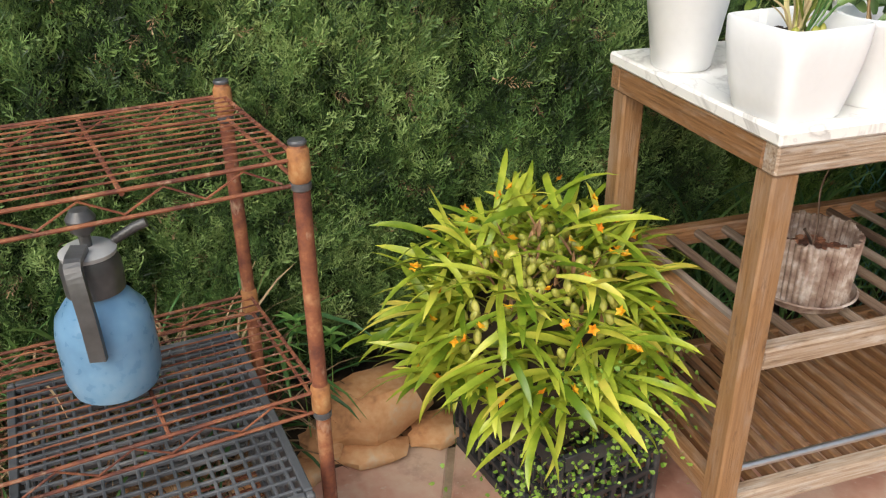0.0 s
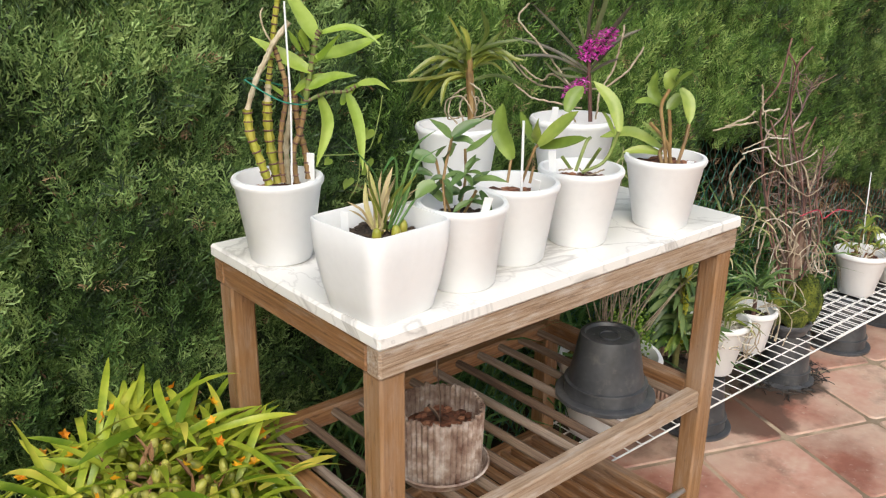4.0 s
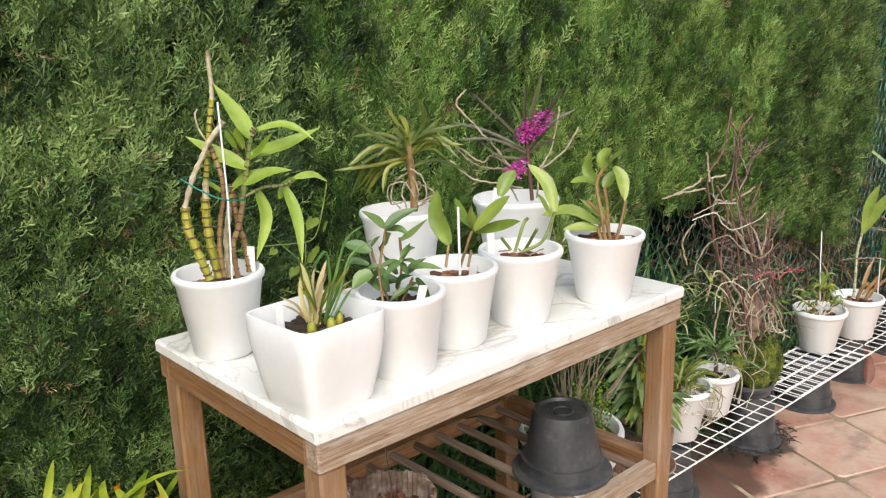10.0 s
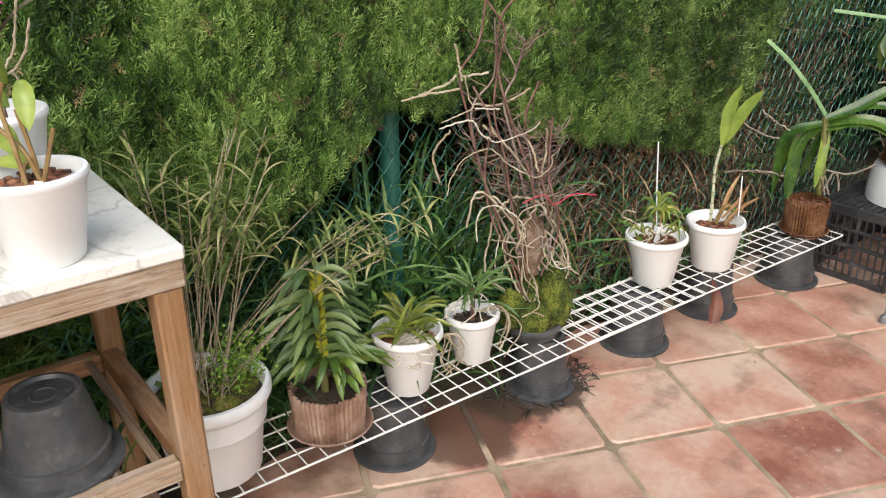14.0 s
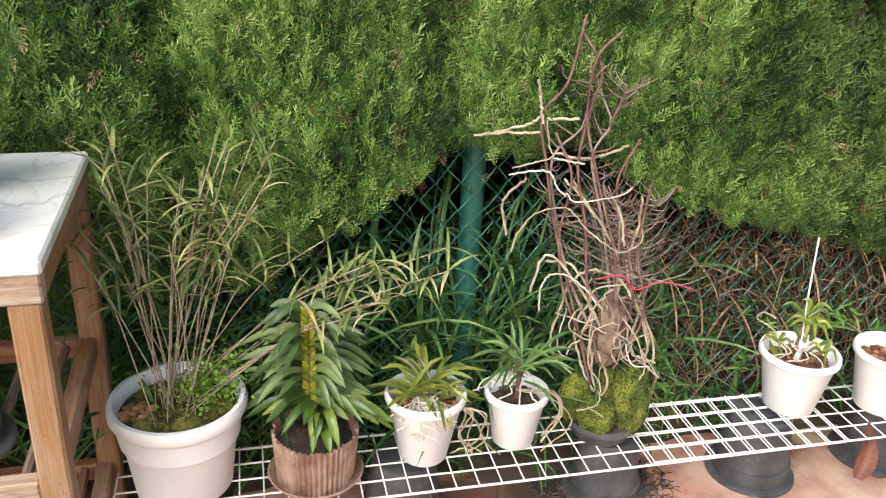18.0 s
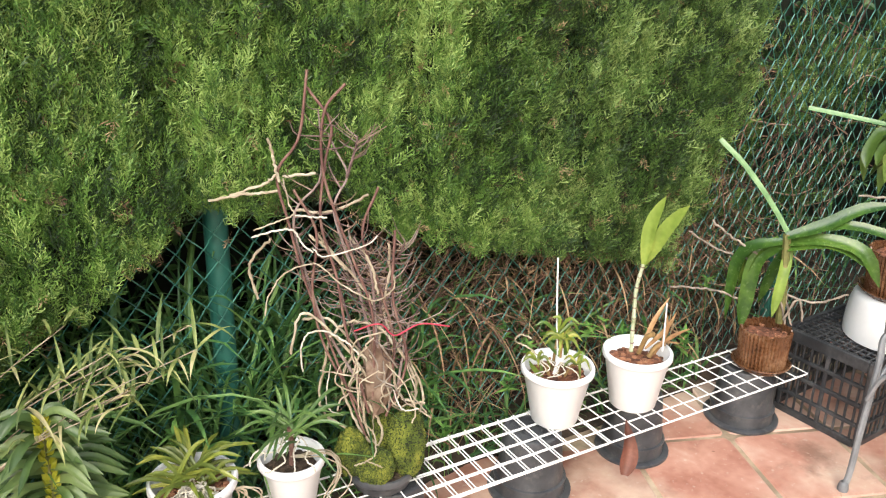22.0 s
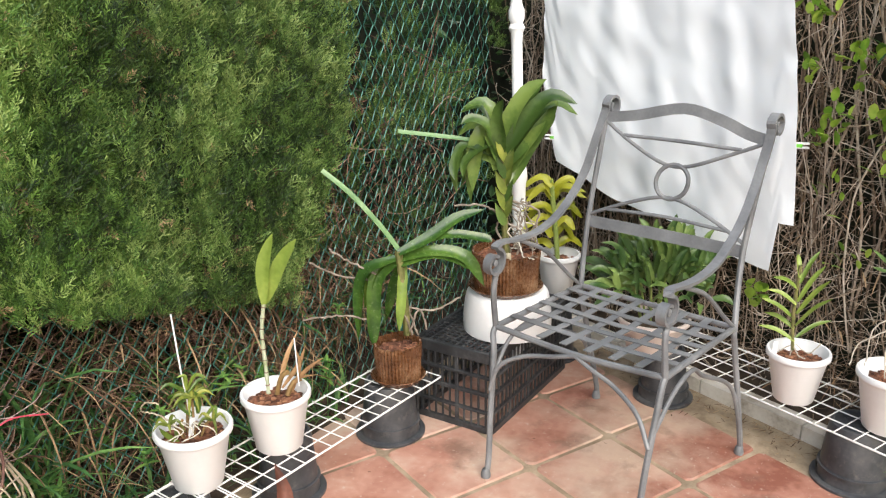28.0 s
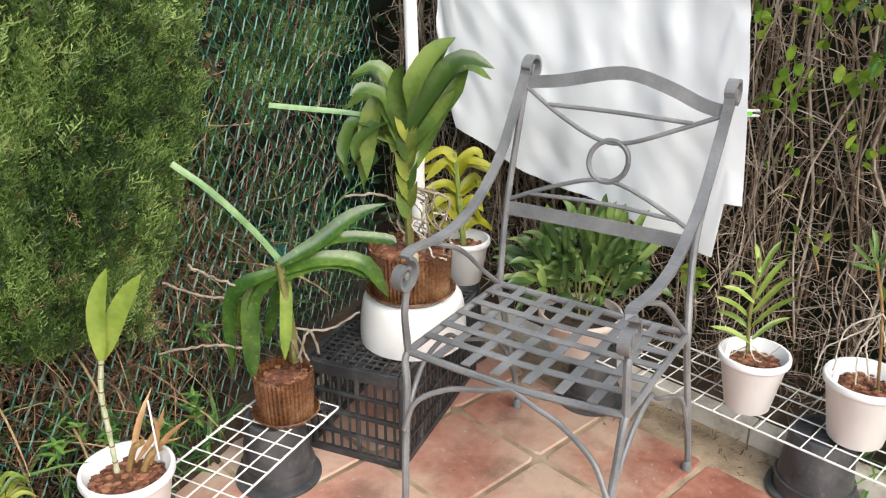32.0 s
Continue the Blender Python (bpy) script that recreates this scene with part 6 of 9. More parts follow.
stem(dendrobium, [(0.009, -0.004, 0.124), (0.006, -0.004, 0.172), (0.011, -0.004, 0.215), (0.018, -0.004, 0.249), (0.018, -0.004, 0.282), (0.009, -0.004, 0.316), (0.003, -0.004, 0.333)], 0.0035, "cane", CANEBR, True)
stem(dendrobium, [(0.003, -0.004, 0.333), (-0.008, -0.004, 0.353), (-0.012, -0.004, 0.374), (-0.008, -0.004, 0.384)], 0.0013, "cane", SHEATH, True)
stem(dendrobium, [(0.017, 0.02, 0.116), (0.016, 0.02, 0.174), (0.022, 0.02, 0.209), (0.032, 0.02, 0.261)], 0.0044, "cane", SHEATH, True)
stem(dendrobium, [(0.048, 0.014, 0.124), (0.045, 0.014, 0.165), (0.037, 0.014, 0.201), (0.033, 0.014, 0.236), (0.032, 0.014, 0.262)], 0.0044, "cane", CANEBR, True)
stem(dendrobium, [(0.029, 0, 0.121), (0.026, 0, 0.17), (0.038, 0, 0.204), (0.046, 0, 0.238)], 0.0039, "cane", CANEBR, True)
stem(dendrobium, [(0.046, 0, 0.238), (0.054, 0, 0.28), (0.061, 0, 0.313), (0.067, 0, 0.342), (0.074, 0, 0.352)], 0.0039, "cane", CANEGR, True)
stem(dendrobium, [(0.047, 0, 0.246), (0.079, 0, 0.26), (0.108, 0, 0.261), (0.125, 0, 0.269)], 0.0026, "cane", CANEGR, True)
stem(dendrobium, [(0.044, 0.02, 0.238), (0.046, 0.02, 0.294), (0.044, 0.02, 0.328)], 0.0031, "cane", CANEGR, True)
stem(dendrobium, [(0.02, -0.03, 0.122), (0.024, -0.027, 0.244), (0.023, -0.023, 0.326), (0.022, -0.02, 0.394)], 0.0014, "stake", WHITE)
leaf(dendrobium, [(0.066, -0.005, 0.338), (0.045, -0, 0.376), (0.018, 0.004, 0.419)], 0.028)
leaf(dendrobium, [(0.057, -0.003, 0.292), (0.017, 0.004, 0.313), (-0.029, 0.01, 0.343)], 0.026)
leaf(dendrobium, [(0.069, 0.003, 0.346), (0.108, -0.013, 0.356), (0.134, -0.028, 0.35), (0.158, -0.043, 0.333)], 0.015)
leaf(dendrobium, [(0.065, -0.01, 0.312), (0.116, 0.012, 0.322), (0.174, 0.034, 0.343)], 0.024)
leaf(dendrobium, [(0.053, -0.005, 0.268), (0.087, -0.016, 0.284), (0.123, -0.027, 0.288)], 0.021)
leaf(dendrobium, [(0.031, 0.01, 0.258), (0.059, 0.003, 0.279), (0.103, -0.003, 0.288)], 0.017)
leaf(dendrobium, [(0.069, 0.007, 0.255), (0.079, 0.002, 0.209), (0.06, -0.002, 0.146)], 0.021)
leaf(dendrobium, [(0.111, 0.003, 0.259), (0.125, -0.016, 0.21), (0.128, -0.035, 0.144)], 0.021)
leaf(dendrobium, [(0.103, 0.003, 0.24), (0.118, 0.02, 0.26), (0.142, 0.037, 0.269)], 0.016)
leaf(dendrobium, [(0.128, 0, 0.271), (0.157, 0.012, 0.272), (0.181, 0.024, 0.258)], 0.015)
leaf(dendrobium, [(0.051, 0.003, 0.321), (0.034, -0.044, 0.358)], 0.014)
leaf(dendrobium, [(0.043, 0.005, 0.321), (0.033, 0.007, 0.338), (0.028, 0.009, 0.351)], 0.012)
leaf(dendrobium, [(0.061, -0.004, 0.305), (0.08, -0.025, 0.323), (0.098, -0.047, 0.35)], 0.019)
leaf(dendrobium, [(0.054, 0.007, 0.321), (0.047, 0.002, 0.342), (0.049, -0.003, 0.359)], 0.014)
leaf(dendrobium, [(0.029, 0.004, 0.246), (0.006, 0.021, 0.262), (-0.018, 0.038, 0.278)], 0.010)

stem(fan_orchid, [(0.025, 0, 0.159), (0.024, 0, 0.205), (0.017, 0, 0.286)], 0.0071, "stem", CANEBR)
leaf(fan_orchid, [(0.017, 0.004, 0.286), (-0.03, 0.023, 0.302), (-0.09, 0.042, 0.298)], 0.010, OLIVELEAF, "strap")
leaf(fan_orchid, [(0.017, -0.002, 0.277), (-0.031, 0.009, 0.274), (-0.068, 0.019, 0.234), (-0.097, 0.03, 0.183)], 0.011, OLIVELEAF, "strap")
leaf(fan_orchid, [(0.017, -0.001, 0.269), (-0.021, 0.021, 0.264), (-0.075, 0.044, 0.191)], 0.011, OLIVELEAF, "strap")
leaf(fan_orchid, [(0.018, 0.008, 0.291), (-0.002, -0.016, 0.326), (-0.021, -0.04, 0.362)], 0.010, OLIVELEAF, "strap")
leaf(fan_orchid, [(0.014, -0.007, 0.282), (-0.03, -0.018, 0.299), (-0.077, -0.028, 0.334)], 0.009, OLIVELEAF, "strap")
leaf(fan_orchid, [(0.022, 0.009, 0.285), (0.05, 0.001, 0.328), (0.036, -0.006, 0.374)], 0.010, OLIVELEAF, "strap")
leaf(fan_orchid, [(0.021, 0.003, 0.286), (0.054, -0.009, 0.307), (0.12, -0.02, 0.322)], 0.010, OLIVELEAF, "strap")
leaf(fan_orchid, [(0.024, 0, 0.271), (0.069, -0.006, 0.286), (0.121, -0.011, 0.283)], 0.010, OLIVELEAF, "strap")
leaf(fan_orchid, [(0.014, -0.003, 0.262), (-0.052, 0.003, 0.247), (-0.124, 0.009, 0.239)], 0.009, OLIVELEAF, "strap")
leaf(fan_orchid, [(0.014, 0.002, 0.256), (-0.042, 0.021, 0.239), (-0.085, 0.04, 0.195)], 0.010, OLIVELEAF, "strap")
leaf(fan_orchid, [(0.014, 0.004, 0.251), (-0.032, 0.023, 0.233), (-0.07, 0.043, 0.183)], 0.010, OLIVELEAF, "strap")
leaf(fan_orchid, [(0.021, 0.007, 0.265), (0.06, 0.028, 0.272), (0.092, 0.049, 0.248)], 0.009, OLIVELEAF, "strap")
leaf(fan_orchid, [(0.017, 0.003, 0.256), (-0.021, -0.015, 0.244), (-0.032, -0.034, 0.202)], 0.009, OLIVELEAF, "strap")
leaf(fan_orchid, [(0.021, 0.007, 0.28), (0.045, 0.027, 0.298), (0.082, 0.046, 0.331)], 0.009, OLIVELEAF, "strap")
leaf(fan_orchid, [(0.02, 0.008, 0.285), (0.015, 0.008, 0.321), (0.001, 0.007, 0.341)], 0.009, OLIVELEAF, "strap")
leaf(fan_orchid, [(0.017, 0, 0.249), (-0.011, -0.013, 0.283), (-0.038, -0.026, 0.269)], 0.010, OLIVELEAF, "strap")
leaf(fan_orchid, [(0.017, 0, 0.242), (0.072, 0.018, 0.251), (0.129, 0.036, 0.225)], 0.010, OLIVELEAF, "strap")
leaf(fan_orchid, [(0.017, 0, 0.273), (0.03, 0.022, 0.307), (0.043, 0.045, 0.288)], 0.010, OLIVELEAF, "strap")
leaf(fan_orchid, [(0.017, 0, 0.284), (0.066, -0.01, 0.296), (0.113, -0.02, 0.257)], 0.010, OLIVELEAF, "strap")
leaf(fan_orchid, [(0.017, 0, 0.264), (-0.038, -0.011, 0.286), (-0.094, -0.023, 0.252)], 0.010, OLIVELEAF, "strap")
leaf(fan_orchid, [(0.017, 0, 0.285), (0.066, -0.006, 0.3), (0.114, -0.011, 0.277)], 0.010, OLIVELEAF, "strap")
leaf(fan_orchid, [(0.017, 0, 0.285), (0.003, -0.011, 0.322), (-0.012, -0.022, 0.305)], 0.010, OLIVELEAF, "strap")
leaf(fan_orchid, [(0.017, 0, 0.269), (-0.037, 0.001, 0.281), (-0.093, 0.002, 0.247)], 0.010, OLIVELEAF, "strap")
leaf(fan_orchid, [(0.017, 0, 0.261), (-0.007, 0.026, 0.298), (-0.032, 0.053, 0.287)], 0.010, OLIVELEAF, "strap")
leaf(fan_orchid, [(0.017, 0, 0.254), (0.016, -0.012, 0.297), (0.015, -0.024, 0.301)], 0.010, OLIVELEAF, "strap")
leaf(fan_orchid, [(0.017, 0, 0.262), (-0.029, -0.005, 0.272), (-0.075, -0.01, 0.249)], 0.010, OLIVELEAF, "strap")
leaf(fan_orchid, [(0.017, 0, 0.259), (0.007, -0.026, 0.297), (-0.003, -0.053, 0.287)], 0.010, OLIVELEAF, "strap")
leaf(fan_orchid, [(0.017, 0, 0.256), (-0.003, 0.012, 0.294), (-0.024, 0.025, 0.29)], 0.010, OLIVELEAF, "strap")
leaf(fan_orchid, [(0.017, 0, 0.284), (-0.009, 0.028, 0.309), (-0.038, 0.056, 0.284)], 0.010, OLIVELEAF, "strap")
leaf(fan_orchid, [(0.017, 0, 0.26), (0.053, -0.008, 0.292), (0.088, -0.016, 0.282)], 0.010, OLIVELEAF, "strap")
leaf(fan_orchid, [(0.017, 0, 0.259), (0.045, -0.007, 0.295), (0.071, -0.015, 0.29)], 0.010, OLIVELEAF, "strap")
stem(fan_orchid, [(0.012, 0.011, 0.177), (-0.018, 0.003, 0.174), (-0.022, -0.004, 0.207), (0.008, -0.011, 0.216), (0.027, -0.019, 0.188)], 0.0020, "root", ROOT)
stem(fan_orchid, [(0.022, 0.003, 0.174), (0.038, 0.005, 0.204), (0.033, 0.007, 0.214), (0.018, 0.009, 0.209)], 0.0020, "root", ROOT)
stem(fan_orchid, [(0.027, -0.008, 0.176), (0.068, -0.009, 0.191), (0.037, -0.011, 0.171)], 0.0020, "root", ROOT)
stem(fan_orchid, [(0.019, 0.012, 0.234), (-0.01, 0.005, 0.215), (-0.017, -0.003, 0.186), (-0.001, -0.01, 0.167)], 0.0020, "root", ROOT)
stem(fan_orchid, [(0.02, -0.013, 0.243), (0.043, -0.009, 0.222), (0.048, -0.006, 0.185), (0.029, -0.003, 0.164)], 0.0020, "root", ROOT)
stem(fan_orchid, [(0.022, 0.008, 0.224), (0.003, -0.004, 0.201), (0.012, -0.016, 0.162)], 0.0020, "root", ROOT)
stem(fan_orchid, [(0.024, -0.007, 0.227), (0.034, -0.007, 0.196), (0.025, -0.007, 0.16)], 0.0020, "root", ROOT)
stem(fan_orchid, [(0.02, 0.013, 0.213), (0.059, 0.005, 0.198), (0.073, -0.002, 0.163)], 0.0020, "root", ROOT)

stem(pink_orchid, [(0.032, 0, 0.158), (0.027, 0, 0.214), (0.019, 0, 0.29)], 0.0039, "stem", PURPLEST)
leaf(pink_orchid, [(0.02, 0.007, 0.267), (-0.034, -0.013, 0.324), (-0.092, -0.033, 0.38)], 0.008, PURPLELEAF, "strap")
leaf(pink_orchid, [(0.02, -0.003, 0.258), (-0.056, 0.006, 0.295), (-0.131, 0.015, 0.314)], 0.008, PURPLELEAF, "strap")
leaf(pink_orchid, [(0.019, 0.008, 0.278), (0.006, 0.001, 0.322), (-0.008, -0.005, 0.355)], 0.008, PURPLELEAF, "strap")
leaf(pink_orchid, [(0.021, -0.005, 0.285), (0.034, -0.022, 0.345), (0.051, -0.038, 0.413)], 0.009, PURPLELEAF, "strap")
leaf(pink_orchid, [(0.024, 0.001, 0.268), (0.061, -0.015, 0.334), (0.093, -0.031, 0.382)], 0.009, PURPLELEAF, "strap")
leaf(pink_orchid, [(0.025, 0.006, 0.257), (0.073, 0.02, 0.309), (0.119, 0.034, 0.333)], 0.009, PURPLELEAF, "strap")
leaf(pink_orchid, [(0.02, -0.006, 0.253), (-0.045, -0.014, 0.281), (-0.12, -0.022, 0.282)], 0.008, PURPLELEAF, "strap")
leaf(pink_orchid, [(0.022, 0.006, 0.246), (-0.024, 0.01, 0.256), (-0.079, 0.014, 0.222)], 0.007, PURPLELEAF, "strap")
leaf(pink_orchid, [(0.019, 0.006, 0.289), (0.017, -0.005, 0.344), (0.023, -0.015, 0.392)], 0.007, PURPLELEAF, "strap")
leaf(pink_orchid, [(0.025, -0.007, 0.253), (0.051, -0.014, 0.27), (0.077, -0.021, 0.282)], 0.008, PURPLELEAF, "strap")
leaf(pink_orchid, [(0.022, 0.006, 0.24), (-0.034, -0.009, 0.248), (-0.066, -0.023, 0.277)], 0.007, PURPLELEAF, "strap")
stem(pink_orchid, [(-0.096, -0.006, 0.378), (-0.115, -0.005, 0.35), (-0.083, -0.005, 0.312), (-0.045, -0.004, 0.269), (-0.007, -0.003, 0.22)], 0.0025, "root", ROOT)
stem(pink_orchid, [(-0.132, -0.003, 0.241), (-0.089, -0.003, 0.205), (-0.034, -0.003, 0.192), (0.015, -0.004, 0.183)], 0.0025, "root", ROOT)
stem(pink_orchid, [(0.085, 0.017, 0.342), (0.079, 0.009, 0.308), (0.068, 0.002, 0.257), (0.047, -0.006, 0.22), (0.042, -0.014, 0.166)], 0.0025, "root", ROOT)
stem(pink_orchid, [(0.119, -0.02, 0.303), (0.094, -0.007, 0.258), (0.053, 0.005, 0.224), (0.009, 0.018, 0.22)], 0.0025, "root", ROOT)
stem(pink_orchid, [(-0.123, 0.015, 0.266), (-0.079, 0.017, 0.227), (-0.013, 0.019, 0.216)], 0.0025, "root", ROOT)
stem(pink_orchid, [(-0.007, -0.003, 0.219), (-0.012, 0.008, 0.19), (0.004, 0.018, 0.154)], 0.0025, "root", ROOT)
stem(pink_orchid, [(0.047, 0.017, 0.222), (0.069, 0.003, 0.202), (0.08, -0.011, 0.172)], 0.0025, "root", ROOT)
stem(pink_orchid, [(-0.111, 0.01, 0.262), (-0.068, 0.011, 0.234), (-0.046, 0.012, 0.245), (0.009, 0.013, 0.211)], 0.0025, "root", ROOT)

leaf(cattleya, [(-0.016, 0.003, 0.21), (-0.032, 0.003, 0.237), (-0.028, 0.002, 0.275)], 0.021, CATLEAF, "oval")
leaf(cattleya, [(-0.005, -0.004, 0.242), (-0.004, -0.01, 0.265), (0.009, -0.016, 0.28)], 0.025, CATLEAF, "oval")
leaf(cattleya, [(-0, -0.005, 0.244), (0.014, -0.024, 0.265), (0.032, -0.043, 0.282)], 0.019, CATLEAF, "oval")
leaf(cattleya, [(0.013, 0.002, 0.246), (0.027, -0.01, 0.226), (0.034, -0.021, 0.188)], 0.025, CATLEAF, "oval")
leaf(cattleya, [(-0.016, 0.006, 0.21), (-0.038, -0.02, 0.224), (-0.061, -0.045, 0.224)], 0.018, CATLEAF, "oval")
leaf(cattleya, [(-0.004, 0.008, 0.207), (0.006, 0.014, 0.221), (0.019, 0.019, 0.236)], 0.021, CATLEAF, "oval")
leaf(cattleya, [(-0.006, 0.008, 0.136), (-0.063, 0.024, 0.159), (-0.121, 0.04, 0.145)], 0.025, CATLEAF, "oval")
leaf(cattleya, [(-0.006, 0.008, 0.127), (-0.041, 0.008, 0.132), (-0.077, 0.008, 0.126)], 0.019, CATLEAF, "oval")
leaf(cattleya, [(-0.004, -0.01, 0.154), (-0.022, 0.007, 0.165), (-0.048, 0.025, 0.182)], 0.011, CATLEAF, "oval")
stem(cattleya, [(0.002, -0.013, 0.111), (-0.007, -0.011, 0.164), (-0.016, -0.01, 0.215), (-0.005, -0.008, 0.245)], 0.0031, "stem", CANEBR)
stem(cattleya, [(0.008, 0.007, 0.107), (0.004, 0.004, 0.161), (-0.002, 0.001, 0.208)], 0.0031, "stem", CANEBR)
stem(cattleya, [(0.021, -0.003, 0.112), (0.03, 0.007, 0.151), (0.035, 0.018, 0.182)], 0.0031, "stem", CANEBR)
stem(cattleya, [(0.011, 0.004, 0.109), (-0.002, -0.001, 0.152), (-0.033, -0.006, 0.185)], 0.0031, "stem", CANEBR)
stem(cattleya, [(-0.005, -0.01, 0.112), (-0.011, 0.002, 0.13), (-0.007, 0.014, 0.138)], 0.0031, "stem", CANEBR)

leaf(arching_orchid, [(0.058, -0, 0.191), (0.045, 0.014, 0.233), (0.011, 0.028, 0.267)], 0.023, CATLEAF, "oval")
leaf(arching_orchid, [(0.05, -0.003, 0.185), (0.036, -0.017, 0.211), (0.026, -0.03, 0.227)], 0.013, CATLEAF, "oval")
stem(arching_orchid, [(0.001, 0.001, 0.119), (0.038, 0.007, 0.139), (0.058, 0.013, 0.188)], 0.0028, "stem", CANEGR)
stem(arching_orchid, [(-0.009, -0.013, 0.124), (0.005, -0.001, 0.169), (0.012, 0.012, 0.176)], 0.0028, "stem", CANEGR)
stem(arching_orchid, [(-0.018, 0.017, 0.121), (-0.033, 0.012, 0.142)], 0.0028, "stem", CANEGR)
stem(arching_orchid, [(0.005, 0.013, 0.116), (0.028, -0.02, 0.165)], 0.0028, "stem", CANEGR)
stem(arching_orchid, [(-0.004, 0.005, 0.124), (0.015, 0.01, 0.114), (0.038, 0.015, 0.123)], 0.0019, "root", ROOT)
stem(arching_orchid, [(-0.013, -0.018, 0.13), (-0.037, -0.009, 0.123)], 0.0019, "root", ROOT)

leaf(broadleaf_orchid, [(-0.005, -0.005, 0.162), (-0.023, -0.001, 0.204), (-0.022, 0.003, 0.247)], 0.029, CATLEAF, "oval")
leaf(broadleaf_orchid, [(0.031, -0.002, 0.188), (0.015, -0.002, 0.208), (0.005, -0.003, 0.236)], 0.017, CATLEAF, "oval")
leaf(broadleaf_orchid, [(0.034, 0.006, 0.185), (0.03, -0.022, 0.208), (0.031, -0.05, 0.235)], 0.017, CATLEAF, "oval")
leaf(broadleaf_orchid, [(0.034, -0.009, 0.186), (0.061, -0.023, 0.213), (0.089, -0.037, 0.244)], 0.029, CATLEAF, "oval")
leaf(broadleaf_orchid, [(0.036, -0.008, 0.183), (0.069, -0.025, 0.192), (0.104, -0.043, 0.206)], 0.023, CATLEAF, "oval")
leaf(broadleaf_orchid, [(0.075, 0.009, 0.235), (0.085, 0.022, 0.256), (0.101, 0.035, 0.271)], 0.023, CATLEAF, "oval")
stem(broadleaf_orchid, [(-0.011, -0.017, 0.128), (-0.006, 0, 0.164)], 0.0022, "stem", CANEBR)
stem(broadleaf_orchid, [(0.011, -0.007, 0.125), (0.03, -0.007, 0.183)], 0.0022, "stem", CANEBR)
stem(broadleaf_orchid, [(0.024, -0.006, 0.125), (0.029, 0.006, 0.149)], 0.0022, "stem", CANEBR)
stem(broadleaf_orchid, [(0.032, 0.003, 0.181), (0.07, -0.006, 0.232)], 0.0022, "stem", CANEBR)
stem(broadleaf_orchid, [(0.011, -0.02, 0.116), (0.01, -0.02, 0.225)], 0.0020, "stake", WHITE)

leaf(leafy_orchid, [(-0.016, -0.006, 0.218), (-0.031, -0.012, 0.233), (-0.048, -0.017, 0.246)], 0.013, DARKLEAF, "lance")
leaf(leafy_orchid, [(-0.016, -0.008, 0.22), (0.005, -0.001, 0.234), (0.031, 0.006, 0.243)], 0.016, DARKLEAF, "lance")
leaf(leafy_orchid, [(-0.015, 0.004, 0.213), (0.003, -0.004, 0.215), (0.018, -0.012, 0.207)], 0.013, DARKLEAF, "lance")
leaf(leafy_orchid, [(0.005, -0.008, 0.2), (0.024, -0.02, 0.214), (0.044, -0.032, 0.235)], 0.013, DARKLEAF, "lance")
leaf(leafy_orchid, [(-0.039, -0.003, 0.183), (-0.061, 0.004, 0.19), (-0.082, 0.01, 0.193)], 0.019, DARKLEAF, "lance")
leaf(leafy_orchid, [(-0.039, 0.006, 0.188), (-0.03, -0.003, 0.199), (-0.024, -0.012, 0.208)], 0.012, DARKLEAF, "lance")
leaf(leafy_orchid, [(-0.043, 0.006, 0.161), (-0.063, 0.009, 0.166), (-0.079, 0.012, 0.162)], 0.012, DARKLEAF, "lance")
leaf(leafy_orchid, [(-0.038, -0.001, 0.15), (-0.054, -0.007, 0.144), (-0.067, -0.013, 0.13)], 0.024, DARKLEAF, "lance")
leaf(leafy_orchid, [(-0.002, -0, 0.147), (-0.012, 0.01, 0.159), (-0.022, 0.02, 0.17)], 0.010, DARKLEAF, "lance")
leaf(leafy_orchid, [(0.012, -0.002, 0.148), (0.024, 0.009, 0.158), (0.04, 0.019, 0.165)], 0.012, DARKLEAF, "lance")
leaf(leafy_orchid, [(0.016, -0.001, 0.156), (0.039, -0.013, 0.162), (0.063, -0.025, 0.16)], 0.011, DARKLEAF, "lance")
leaf(leafy_orchid, [(0.025, 0.001, 0.14), (0.036, 0.01, 0.12), (0.045, 0.02, 0.098)], 0.011, DARKLEAF, "lance")
leaf(leafy_orchid, [(0.004, -0.009, 0.176), (0.012, -0.008, 0.184), (0.018, -0.008, 0.195)], 0.010, DARKLEAF, "lance")
leaf(leafy_orchid, [(-0.019, -0.001, 0.199), (-0.027, 0.018, 0.178), (-0.02, 0.038, 0.164)], 0.010, DARKLEAF, "lance")
leaf(leafy_orchid, [(-0.005, 0.009, 0.122), (0.004, -0.002, 0.141), (0.019, -0.013, 0.148)], 0.013, DARKLEAF, "lance")
leaf(leafy_orchid, [(-0.028, 0.008, 0.122), (-0.04, 0.019, 0.132), (-0.057, 0.029, 0.133)], 0.013, DARKLEAF, "lance")
leaf(leafy_orchid, [(-0.016, -0.005, 0.122), (-0.02, -0.004, 0.143), (-0.016, -0.004, 0.155)], 0.011, DARKLEAF, "lance")
stem(leafy_orchid, [(-0.024, -0.015, 0.112), (-0.027, -0.001, 0.158), (-0.016, 0.013, 0.215)], 0.0020, "stem", CANEBR)
stem(leafy_orchid, [(-0.005, 0.006, 0.106), (0.004, 0.011, 0.154), (0.003, 0.015, 0.198)], 0.0020, "stem", CANEBR)
stem(leafy_orchid, [(-0.017, 0.012, 0.103), (-0.032, 0.009, 0.155), (-0.039, 0.007, 0.185)], 0.0020, "stem", CANEBR)
